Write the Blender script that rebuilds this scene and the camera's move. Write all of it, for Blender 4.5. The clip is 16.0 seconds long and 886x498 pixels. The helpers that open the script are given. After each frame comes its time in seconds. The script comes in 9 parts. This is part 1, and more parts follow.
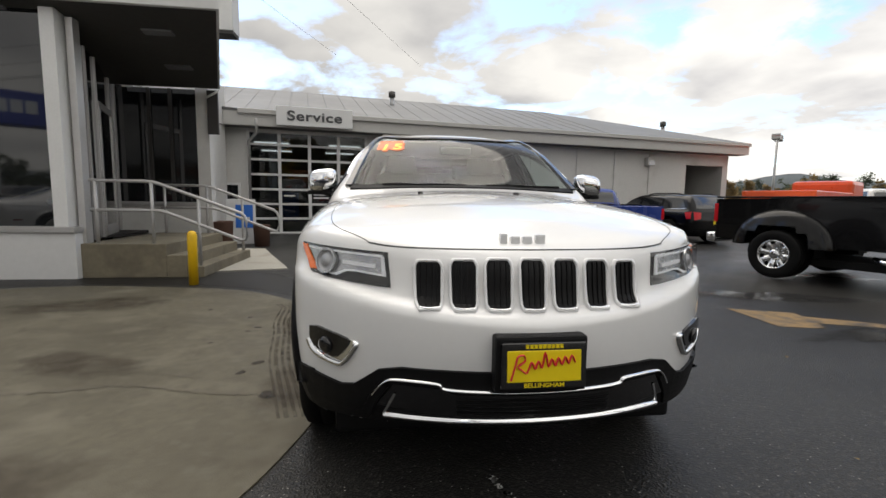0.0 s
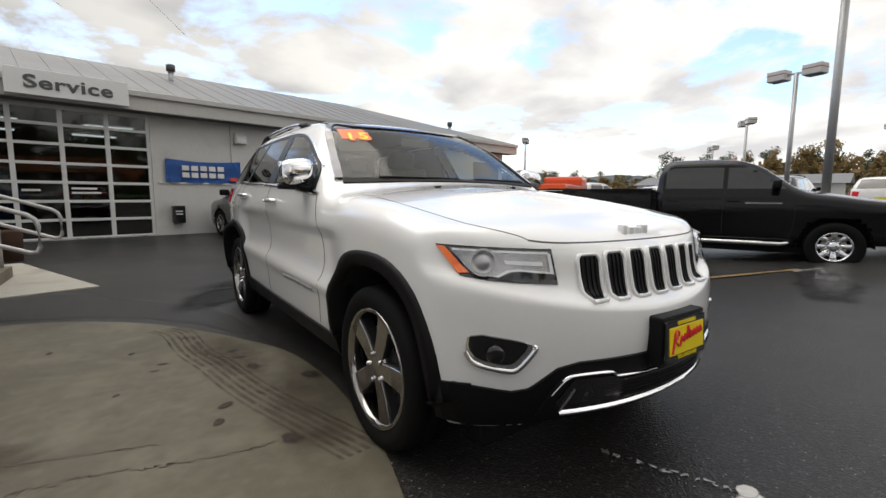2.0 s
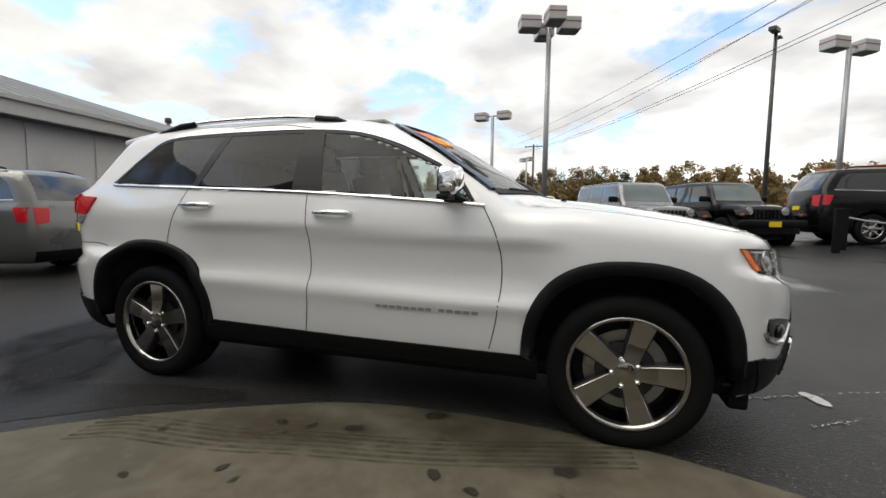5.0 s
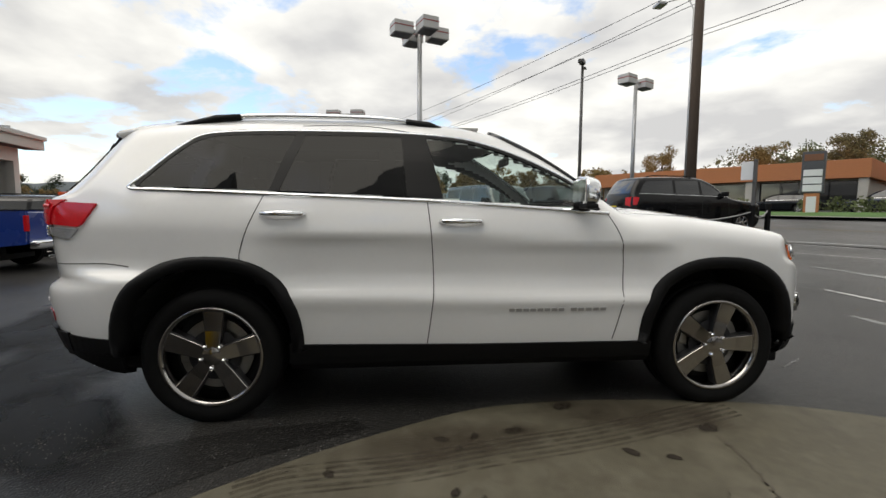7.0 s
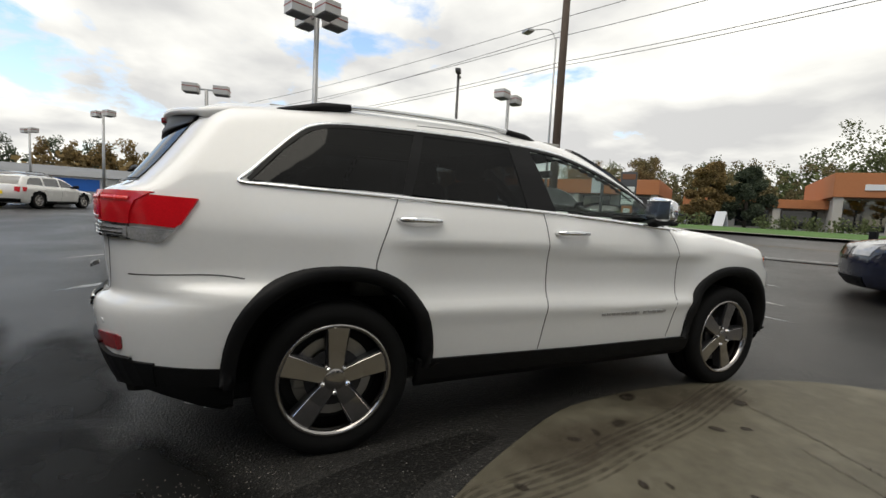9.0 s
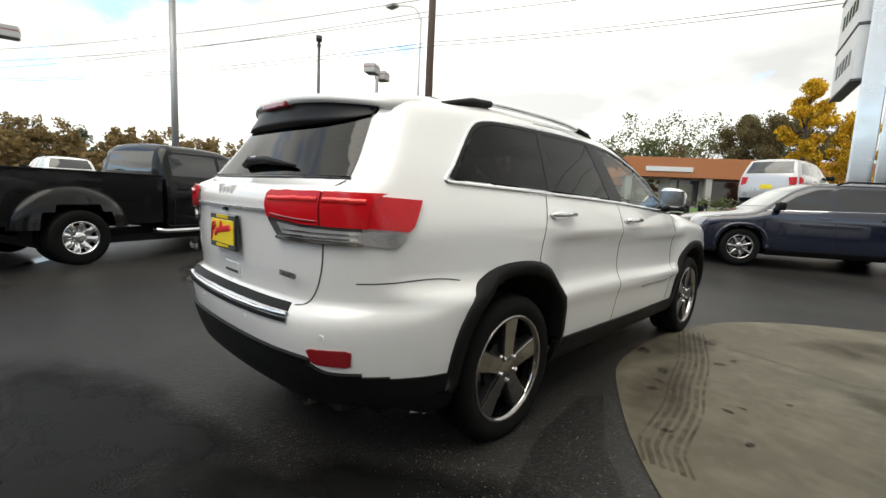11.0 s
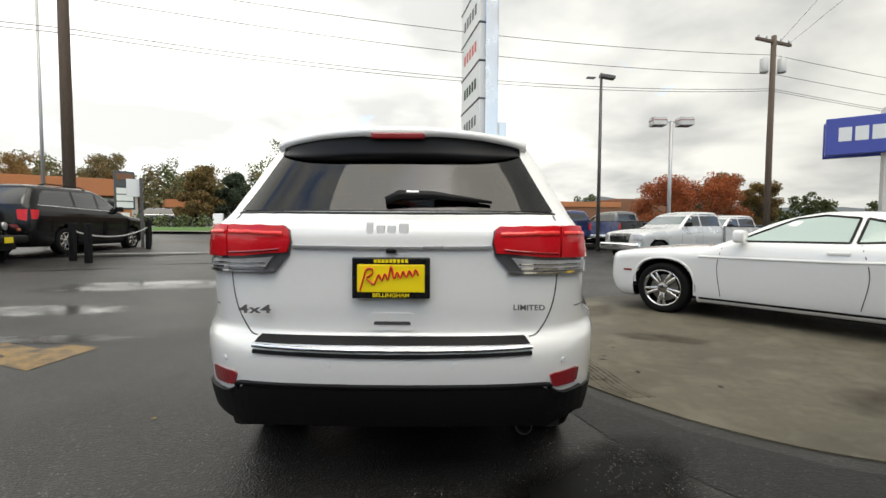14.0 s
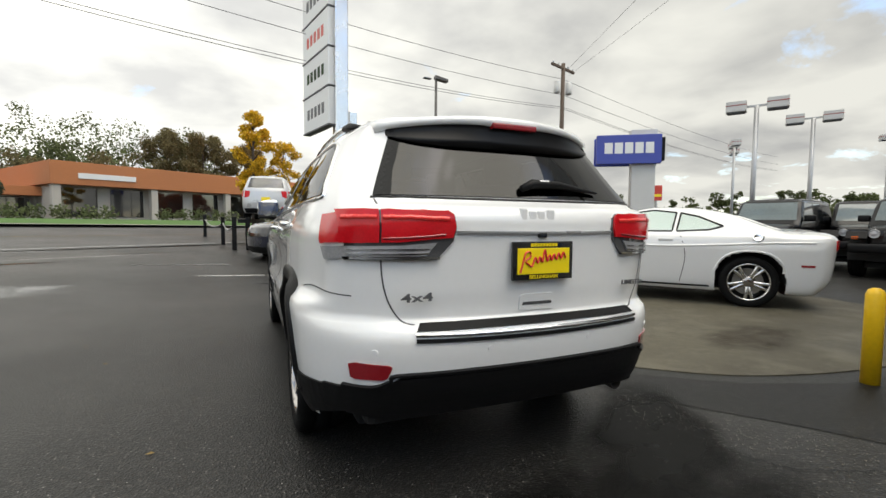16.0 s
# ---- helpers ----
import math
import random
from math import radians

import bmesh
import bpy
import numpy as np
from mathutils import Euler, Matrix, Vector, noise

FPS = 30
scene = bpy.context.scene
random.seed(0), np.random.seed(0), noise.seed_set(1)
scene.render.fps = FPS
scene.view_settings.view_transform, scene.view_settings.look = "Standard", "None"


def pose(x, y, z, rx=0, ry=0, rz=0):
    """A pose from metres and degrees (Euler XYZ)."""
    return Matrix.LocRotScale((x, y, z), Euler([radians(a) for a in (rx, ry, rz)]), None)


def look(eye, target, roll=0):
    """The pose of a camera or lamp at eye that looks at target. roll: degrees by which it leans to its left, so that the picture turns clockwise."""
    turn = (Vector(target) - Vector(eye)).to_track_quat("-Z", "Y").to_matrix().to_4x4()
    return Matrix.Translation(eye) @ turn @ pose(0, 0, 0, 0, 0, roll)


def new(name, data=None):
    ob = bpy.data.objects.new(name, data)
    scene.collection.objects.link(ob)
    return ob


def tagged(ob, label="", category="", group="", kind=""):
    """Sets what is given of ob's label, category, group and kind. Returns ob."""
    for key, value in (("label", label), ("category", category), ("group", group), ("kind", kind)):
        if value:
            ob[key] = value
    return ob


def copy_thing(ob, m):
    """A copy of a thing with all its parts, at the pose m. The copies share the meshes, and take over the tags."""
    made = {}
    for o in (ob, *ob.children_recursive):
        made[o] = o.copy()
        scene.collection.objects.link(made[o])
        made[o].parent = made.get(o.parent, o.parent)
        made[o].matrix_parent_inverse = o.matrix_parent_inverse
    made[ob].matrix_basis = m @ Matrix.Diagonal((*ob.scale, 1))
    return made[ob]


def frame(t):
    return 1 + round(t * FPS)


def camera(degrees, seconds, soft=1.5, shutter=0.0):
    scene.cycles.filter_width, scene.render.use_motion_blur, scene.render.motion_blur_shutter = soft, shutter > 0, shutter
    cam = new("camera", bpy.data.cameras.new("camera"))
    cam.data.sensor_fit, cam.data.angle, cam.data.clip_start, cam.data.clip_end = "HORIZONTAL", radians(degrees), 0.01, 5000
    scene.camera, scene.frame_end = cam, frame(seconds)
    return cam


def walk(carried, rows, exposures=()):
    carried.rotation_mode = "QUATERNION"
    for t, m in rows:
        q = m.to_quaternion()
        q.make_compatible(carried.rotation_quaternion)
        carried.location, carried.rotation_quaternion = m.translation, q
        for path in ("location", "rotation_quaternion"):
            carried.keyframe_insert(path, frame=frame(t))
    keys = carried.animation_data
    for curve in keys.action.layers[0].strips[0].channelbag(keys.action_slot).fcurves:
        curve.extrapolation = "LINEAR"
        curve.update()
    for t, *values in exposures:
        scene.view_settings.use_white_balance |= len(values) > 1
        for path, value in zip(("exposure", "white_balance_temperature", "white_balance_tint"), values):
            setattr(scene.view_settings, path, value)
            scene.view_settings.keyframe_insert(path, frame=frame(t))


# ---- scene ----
cam = camera(89.8, 16.0)
PATH = [
    (0, (-0.537, -3.8, 1.146), (-0.279, -1.828, 0.932), 0.9),
    (0.5, (-0.879, -3.665, 1.131), (-0.371, -1.743, 0.914), 1.8),
    (1, (-1.169, -3.536, 1.133), (-0.481, -1.669, 0.929), 1.8),
    (1.5, (-1.517, -3.418, 1.16), (-0.607, -1.651, 0.938), 1.2),
    (2, (-1.781, -3.226, 1.142), (-0.632, -1.606, 0.907), 0.3),
    (2.5, (-2.014, -2.946, 1.133), (-0.675, -1.478, 0.906), 1.3),
    (3, (-2.281, -2.647, 1.126), (-0.765, -1.357, 0.934), 1.7),
    (3.5, (-2.519, -2.333, 1.104), (-0.872, -1.213, 0.913), 1.0),
    (4, (-2.695, -1.951, 1.126), (-0.94, -1.006, 0.958), 1.0),
    (4.5, (-2.924, -1.607, 1.123), (-1.09, -0.826, 0.962), 1.0),
    (7, (-3.368, 0.429, 1.167), (-1.384, 0.243, 0.993), 0.3),
    (7.5, (-3.33, 0.803, 1.18), (-1.36, 0.487, 1.048), 0.8),
    (8, (-3.304, 1.218, 1.208), (-1.379, 0.705, 1.031), 0.5),
    (8.5, (-3.157, 1.581, 1.179), (-1.29, 0.877, 1.047), 1.8),
    (9, (-2.976, 1.904, 1.199), (-1.174, 1.053, 1.027), 3.1),
    (11.5, (-1.836, 3.526, 1.226), (-0.64, 1.94, 1.001), 2.0),
    (12, (-1.489, 3.733, 1.231), (-0.511, 1.999, 1.034), 1.2),
    (12.5, (-1.187, 3.958, 1.225), (-0.452, 2.105, 1.055), 0.6),
    (13, (-0.897, 4.132, 1.218), (-0.427, 2.194, 1.055), 0.4),
    (13.5, (-0.542, 4.182, 1.212), (-0.317, 2.2, 1.069), 1.1),
    (14, (-0.211, 4.221, 1.201), (-0.2, 2.223, 1.106), 0.3),
    (14.5, (0.117, 4.263, 1.198), (-0.105, 2.278, 1.097), 0.7),
    (15, (0.458, 4.199, 1.172), (0.045, 2.245, 1.061), 1.4),
    (15.5, (0.781, 4.123, 1.158), (0.177, 2.22, 1.056), 1.6),
    (16, (1.134, 4.045, 1.165), (0.337, 2.215, 1.042), 0.5),
]
walk(cam, [(t, look(eye, target, roll)) for t, eye, target, roll in PATH], [(0.0, 0.24, 6700, 10.0), (4.5, 0.22, 6650, 9.0), (7.0, 0.04, 6680, 8.0), (8.7, 0.08, 6700, 7.5), (10.0, 0.30, 6750, 6.5), (12.0, 0.69, 6750, 5.5), (13.2, 0.66, 6750, 5.6), (14.2, 0.56, 6750, 5.8), (16.0, 0.49, 6750, 6.0)])

# ---- world, sun ----
SUN_EL, SUN_AZ = radians(66), radians(338)
world = bpy.data.worlds.new("world")
scene.world = world
world.use_nodes = True
wn, wl = world.node_tree.nodes, world.node_tree.links
wn.clear()


def wnode(kind, **values):
    n = wn.new(kind)
    for key, value in values.items():
        n.inputs[key].default_value = value
    return n


w_out = wn.new("ShaderNodeOutputWorld")
w_back = wn.new("ShaderNodeBackground")
w_sky = wn.new("ShaderNodeTexSky")
w_sky.sky_type = "NISHITA"
w_sky.sun_disc = False
w_sky.sun_elevation, w_sky.sun_rotation = SUN_EL, SUN_AZ
w_scale = wn.new("ShaderNodeVectorMath")
w_scale.operation = "SCALE"
w_scale.inputs["Scale"].default_value = 0.25
wl.new(w_sky.outputs["Color"], w_scale.inputs[0])
# clouds on a flat layer overhead: the direction over its height
w_co = wn.new("ShaderNodeTexCoord")
w_sep = wn.new("ShaderNodeSeparateXYZ")
wl.new(w_co.outputs["Generated"], w_sep.inputs[0])
w_h = wn.new("ShaderNodeMath")
w_h.operation = "MAXIMUM"
w_h.inputs[1].default_value = 0.0
wl.new(w_sep.outputs["Z"], w_h.inputs[0])
w_h2 = wn.new("ShaderNodeMath")
w_h2.operation = "ADD"
w_h2.inputs[1].default_value = 0.22
wl.new(w_h.outputs[0], w_h2.inputs[0])
w_div = wn.new("ShaderNodeVectorMath")
w_div.operation = "DIVIDE"
wl.new(w_co.outputs["Generated"], w_div.inputs[0])
w_comb = wn.new("ShaderNodeCombineXYZ")
for i in range(3):
    wl.new(w_h2.outputs[0], w_comb.inputs[i])
wl.new(w_comb.outputs[0], w_div.inputs[1])
w_big = wnode("ShaderNodeTexNoise", Scale=2.1, Detail=9.0, Roughness=0.56, Distortion=0.25)
w_fine = wnode("ShaderNodeTexNoise", Scale=1.5, Detail=7.0, Roughness=0.48, Distortion=0.15)
w_shift = wn.new("ShaderNodeVectorMath")
w_shift.operation = "ADD"
w_shift.inputs[1].default_value = (3.1, 5.7, 0.0)
wl.new(w_div.outputs[0], w_shift.inputs[0])
wl.new(w_div.outputs[0], w_big.inputs["Vector"])
wl.new(w_shift.outputs[0], w_fine.inputs["Vector"])
w_mask = wn.new("ShaderNodeValToRGB")
w_mask.color_ramp.elements[0].position, w_mask.color_ramp.elements[1].position = 0.35, 0.45
# the cover closes towards the far side of the lot
w_cover = wn.new("ShaderNodeMath")
w_cover.operation = "MULTIPLY_ADD"
w_cover.inputs[1].default_value = -0.10
wl.new(w_sep.outputs["Y"], w_cover.inputs[0])
wl.new(w_big.outputs["Fac"], w_cover.inputs[2])
wl.new(w_cover.outputs[0], w_mask.inputs[0])
w_tone = wn.new("ShaderNodeValToRGB")
w_tone.color_ramp.elements[0].position, w_tone.color_ramp.elements[1].position = 0.36, 0.6
w_tone.color_ramp.elements[0].color = (0.58, 0.58, 0.595, 1)
w_tone.color_ramp.elements[1].color = (1.0, 0.99, 0.96, 1)
wl.new(w_fine.outputs["Fac"], w_tone.inputs[0])
w_mix = wn.new("ShaderNodeMix")
w_mix.data_type = "RGBA"
wl.new(w_mask.outputs["Color"], w_mix.inputs["Factor"])
wl.new(w_scale.outputs[0], w_mix.inputs["A"])
# the cloud layer is thinnest, and so brightest, over the street side of the lot
w_dot = wn.new("ShaderNodeVectorMath")
w_dot.operation = "DOT_PRODUCT"
w_dot.inputs[1].default_value = (0.85, -0.25, 0.46)
wl.new(w_co.outputs["Generated"], w_dot.inputs[0])
w_veil = wn.new("ShaderNodeMapRange")
w_veil.interpolation_type = "SMOOTHSTEP"
for key, value in (("From Min", -0.5), ("From Max", 1.0), ("To Min", 0.60), ("To Max", 1.16)):
    w_veil.inputs[key].default_value = value
wl.new(w_dot.outputs["Value"], w_veil.inputs["Value"])
w_lit = wn.new("ShaderNodeVectorMath")
w_lit.operation = "SCALE"
wl.new(w_tone.outputs["Color"], w_lit.inputs[0])
wl.new(w_veil.outputs[0], w_lit.inputs["Scale"])
wl.new(w_lit.outputs[0], w_mix.inputs["B"])
wl.new(w_mix.outputs["Result"], w_back.inputs["Color"])
w_back.inputs["Strength"].default_value = 1.0
wl.new(w_back.outputs[0], w_out.inputs["Surface"])

sun = new("sun", bpy.data.lights.new("sun", "SUN"))
sun.data.energy, sun.data.angle, sun.data.color = 1.6, radians(60), (1.0, 0.94, 0.85)
sun.matrix_world = look((0, 0, 0), (-math.sin(SUN_AZ) * math.cos(SUN_EL), -math.cos(SUN_AZ) * math.cos(SUN_EL), -math.sin(SUN_EL)))
scene.view_settings.exposure = 0.0

# ---- materials ----
def mat(name, color, rough=0.5, metal=0.0, vary=0.12, scale=6.0, bump=0.0, bump_scale=80.0, coat=0.0, rough_vary=0.1, spots=None, transmission=0.0, emit=0.0, each=0.0, spec=0.5, stretch=None):
    """A procedural surface: two scales of colour variation, roughness variation, bump, and optional stains (colour, scale, amount)."""
    m = bpy.data.materials.new(name)
    m.use_nodes = True
    n, l = m.node_tree.nodes, m.node_tree.links
    b = n["Principled BSDF"]
    b.inputs["Metallic"].default_value = metal
    b.inputs["Coat Weight"].default_value = coat
    b.inputs["Coat Roughness"].default_value = 0.03
    b.inputs["Transmission Weight"].default_value = transmission
    b.inputs["Specular IOR Level"].default_value = spec
    co = n.new("ShaderNodeTexCoord")
    vec = co.outputs["Object"]
    if stretch:
        mp = n.new("ShaderNodeMapping")
        mp.inputs["Scale"].default_value = stretch
        l.new(vec, mp.inputs[0])
        vec = mp.outputs[0]
    big, fine = n.new("ShaderNodeTexNoise"), n.new("ShaderNodeTexNoise")
    for t, s in ((big, scale * 0.25), (fine, scale * 6)):
        t.inputs["Scale"].default_value = s
        t.inputs["Detail"].default_value = 5.0
        l.new(vec, t.inputs["Vector"])
    add = n.new("ShaderNodeMath")
    add.operation = "ADD"
    l.new(big.outputs["Fac"], add.inputs[0])
    l.new(fine.outputs["Fac"], add.inputs[1])
    tone = n.new("ShaderNodeMapRange")
    for key, value in (("From Min", 0.6), ("From Max", 1.4), ("To Min", 1 - vary), ("To Max", 1 + vary)):
        tone.inputs[key].default_value = value
    l.new(add.outputs[0], tone.inputs["Value"])
    value = tone.outputs[0]
    if each:
        info = n.new("ShaderNodeObjectInfo")
        r = n.new("ShaderNodeMapRange")
        r.inputs["To Min"].default_value, r.inputs["To Max"].default_value = 1 - each, 1 + each
        l.new(info.outputs["Random"], r.inputs["Value"])
        mul = n.new("ShaderNodeMath")
        mul.operation = "MULTIPLY"
        l.new(value, mul.inputs[0])
        l.new(r.outputs[0], mul.inputs[1])
        value = mul.outputs[0]
    base = n.new("ShaderNodeVectorMath")
    base.operation = "SCALE"
    base.inputs[0].default_value = color
    l.new(value, base.inputs["Scale"])
    out = base.outputs[0]
    for tint, s, amount in spots or ():
        st = n.new("ShaderNodeTexNoise")
        st.inputs["Scale"].default_value, st.inputs["Detail"].default_value = s, 6.0
        l.new(vec, st.inputs["Vector"])
        ramp = n.new("ShaderNodeMapRange")
        for key, v in (("From Min", 0.62 - 0.2 * amount), ("From Max", 0.72), ("To Min", 0.0), ("To Max", min(1.0, amount * 1.6))):
            ramp.inputs[key].default_value = v
        l.new(st.outputs["Fac"], ramp.inputs["Value"])
        mx = n.new("ShaderNodeMix")
        mx.data_type = "RGBA"
        l.new(ramp.outputs[0], mx.inputs["Factor"])
        l.new(out, mx.inputs["A"])
        mx.inputs["B"].default_value = (*tint, 1)
        out = mx.outputs["Result"]
    l.new(out, b.inputs["Base Color"])
    rr = n.new("ShaderNodeMapRange")
    for key, v in (("From Min", 0.3), ("From Max", 0.7), ("To Min", max(0.02, rough - rough_vary)), ("To Max", min(1, rough + rough_vary))):
        rr.inputs[key].default_value = v
    l.new(big.outputs["Fac"], rr.inputs["Value"])
    l.new(rr.outputs[0], b.inputs["Roughness"])
    if bump:
        bn, bt = n.new("ShaderNodeBump"), n.new("ShaderNodeTexNoise")
        bt.inputs["Scale"].default_value, bt.inputs["Detail"].default_value = bump_scale, 4.0
        l.new(vec, bt.inputs["Vector"])
        bn.inputs["Strength"].default_value, bn.inputs["Distance"].default_value = bump, 0.01
        l.new(bt.outputs["Fac"], bn.inputs["Height"])
        l.new(bn.outputs[0], b.inputs["Normal"])
    if emit:
        l.new(out, b.inputs["Emission Color"])
        b.inputs["Emission Strength"].default_value = emit
    return m


def glass(name, tint, clear=0.5, rough=0.01, ior=1.55):
    """Thin tinted glass: see-through film with a gloss that grows at grazing angles."""
    m = bpy.data.materials.new(name)
    m.use_nodes = True
    n, l = m.node_tree.nodes, m.node_tree.links
    n.clear()
    out, mix = n.new("ShaderNodeOutputMaterial"), n.new("ShaderNodeMixShader")
    tr, gl, fr = n.new("ShaderNodeBsdfTransparent"), n.new("ShaderNodeBsdfGlossy"), n.new("ShaderNodeLayerWeight")
    tr.inputs["Color"].default_value = (*[c * clear for c in tint], 1)
    gl.inputs["Roughness"].default_value = rough
    fr.inputs["Blend"].default_value = 0.5
    f0 = ((ior - 1) / (ior + 1)) ** 2
    steep, gloss = n.new("ShaderNodeMath"), n.new("ShaderNodeMath")
    steep.operation, gloss.operation = "POWER", "MULTIPLY_ADD"
    steep.inputs[1].default_value, gloss.inputs[1].default_value, gloss.inputs[2].default_value = 5.0, 1 - f0, f0
    l.new(fr.outputs["Facing"], steep.inputs[0])
    l.new(steep.outputs[0], gloss.inputs[0])
    wob, bump = n.new("ShaderNodeTexNoise"), n.new("ShaderNodeBump")
    wob.inputs["Scale"].default_value = 1.3
    bump.inputs["Strength"].default_value, bump.inputs["Distance"].default_value = 0.04, 0.02
    l.new(wob.outputs["Fac"], bump.inputs["Height"])
    l.new(bump.outputs[0], gl.inputs["Normal"])
    l.new(gloss.outputs[0], mix.inputs["Fac"])
    l.new(tr.outputs[0], mix.inputs[1])
    l.new(gl.outputs[0], mix.inputs[2])
    l.new(mix.outputs[0], out.inputs["Surface"])
    return m


WHITE = mat("white_paint", (0.80, 0.80, 0.79), 0.22, vary=0.015, coat=1.0, rough_vary=0.03)
BLACK_PAINT = mat("black_paint", (0.005, 0.005, 0.0055), 0.2, vary=0.1, coat=0.28, rough_vary=0.03, spec=0.2)
SILVER_PAINT = mat("silver_paint", (0.55, 0.55, 0.55), 0.3, metal=0.3, vary=0.05, coat=1.0)
SILVER_GREY = mat("grey_metallic_paint", (0.17, 0.172, 0.18), 0.3, metal=0.5, vary=0.05, coat=1.0)
GREY_PAINT = mat("grey_paint", (0.13, 0.13, 0.125), 0.3, metal=0.4, vary=0.05, coat=1.0)
NAVY_PAINT = mat("navy_paint", (0.007, 0.009, 0.022), 0.22, vary=0.08, coat=1.0)
BLUE_PAINT = mat("blue_paint", (0.012, 0.04, 0.24), 0.25, vary=0.08, coat=1.0)
DEEP_BLUE = mat("deep_blue_paint", (0.008, 0.020, 0.10), 0.25, vary=0.08, coat=1.0)
RED_PAINT = mat("red_paint", (0.32, 0.02, 0.02), 0.25, vary=0.08, coat=1.0)
ORANGE_PAINT = mat("orange_paint", (0.75, 0.10, 0.02), 0.35, vary=0.06, coat=0.5)
CREAM_PAINT = mat("white_vehicle_paint", (0.74, 0.73, 0.70), 0.25, vary=0.02, coat=1.0)
TRIM = mat("black_plastic", (0.0065, 0.0065, 0.007), 0.5, vary=0.12, bump=0.15, bump_scale=600, spec=0.17)
PILLAR = mat("pillar_black", (0.005, 0.005, 0.0055), 0.35, vary=0.08, spec=0.2)
GLOSS_BLACK = mat("gloss_black", (0.008, 0.008, 0.009), 0.12, vary=0.05, coat=0.6)
UNDER = mat("underbody", (0.010, 0.010, 0.010), 0.85, vary=0.2, bump=0.3)
SEAM = mat("panel_gap", (0.06, 0.06, 0.06), 0.7, vary=0.1)
CHROME = mat("chrome", (0.86, 0.87, 0.88), 0.06, metal=1.0, vary=0.02, rough_vary=0.02)
ALLOY = mat("polished_alloy", (0.42, 0.40, 0.385), 0.12, metal=1.0, vary=0.06, rough_vary=0.04)
ALLOY_DARK = mat("painted_alloy", (0.030, 0.030, 0.032), 0.4, metal=0.4, vary=0.1)
BRIGHT_ALLOY = mat("bright_alloy", (0.66, 0.65, 0.64), 0.16, metal=1.0, vary=0.06, rough_vary=0.04)
STEEL = mat("brake_steel", (0.33, 0.32, 0.30), 0.35, metal=1.0, vary=0.15)
RUBBER = mat("tyre_rubber", (0.006, 0.006, 0.006), 0.75, vary=0.2, bump=0.2, bump_scale=300, spec=0.15)
CABIN = mat("cabin_trim", (0.10, 0.10, 0.10), 0.7, vary=0.2, bump=0.2)
LEATHER = mat("seat_leather", (0.07, 0.068, 0.065), 0.5, vary=0.15, bump=0.2)
HEADLINER = mat("headliner", (0.42, 0.41, 0.38), 0.9, vary=0.08, bump=0.2)
GLASS_CLEAR = glass("windscreen_glass", (0.86, 0.95, 0.92), 0.90, ior=1.50)
GLASS_FRONT = glass("side_glass", (0.88, 0.96, 0.93), 0.84, ior=1.42)
GLASS_DARK = glass("privacy_glass", (0.7, 0.75, 0.8), 0.05, ior=1.40)
GLASS_REAR = glass("rear_privacy_glass", (0.75, 0.77, 0.8), 0.04, ior=1.6)
CAR_GLASS = mat("dark_window", (0.012, 0.014, 0.016), 0.05, vary=0.1, coat=1.0, rough_vary=0.01)
CAR_GLASS_PALE = mat("pale_window", (0.10, 0.13, 0.135), 0.06, vary=0.25, coat=1.0, rough_vary=0.01)
LENS = glass("lamp_lens", (1.0, 1.0, 1.0), 0.98, ior=1.3)
REFLECTOR = mat("lamp_reflector", (0.50, 0.51, 0.52), 0.22, metal=0.75, vary=0.25, scale=20)
WHITE_LED = mat("light_guide", (0.85, 0.87, 0.9), 0.25, vary=0.03, coat=1.0)
AMBER = mat("amber_lens", (0.85, 0.16, 0.015), 0.2, vary=0.08, coat=1.0, emit=0.08)
RED_LENS = mat("red_lens", (0.48, 0.008, 0.014), 0.15, vary=0.18, scale=20, coat=0.15, emit=0.06, spec=0.35)
LAMP_SMOKE = mat("smoked_lamp", (0.10, 0.10, 0.105), 0.12, metal=0.3, vary=0.2, scale=25, coat=1.0)
RED_BRIGHT = mat("red_light_guide", (0.72, 0.035, 0.03), 0.2, vary=0.1, scale=30, coat=0.4, emit=0.05)
BADGE_DARK = mat("badge_dark", (0.16, 0.16, 0.165), 0.35, metal=0.5, vary=0.08)
RED_DARK = mat("red_reflector", (0.26, 0.008, 0.014), 0.2, vary=0.15, scale=30, coat=1.0)
CLEAR_LAMP = mat("clear_lamp", (0.42, 0.42, 0.43), 0.1, metal=0.3, vary=0.35, scale=25, coat=1.0)
YELLOW = mat("yellow_plate", (0.86, 0.66, 0.01), 0.35, vary=0.03)
STICKER_ORANGE = mat("orange_sticker", (0.85, 0.17, 0.02), 0.4, vary=0.03)
STICKER_YELLOW = mat("yellow_sticker", (0.95, 0.72, 0.03), 0.4, vary=0.03)
RED_INK = mat("red_ink", (0.62, 0.02, 0.03), 0.4, vary=0.03)
BADGE = mat("badge_grey", (0.46, 0.46, 0.47), 0.3, metal=0.6, vary=0.05)
BADGE_WHITE = mat("badge_white", (0.78, 0.78, 0.78), 0.25, vary=0.02, coat=1.0)
CONCRETE = mat("slab_concrete", (0.098, 0.088, 0.062), 0.6, vary=0.26, scale=2.4, bump=0.25, bump_scale=160, spec=0.3, spots=(((0.066, 0.058, 0.040), 0.9, 0.7), ((0.150, 0.137, 0.102), 2.3, 0.5), ((0.058, 0.049, 0.034), 6.0, 0.3), ((0.135, 0.124, 0.094), 9.0, 0.35)))
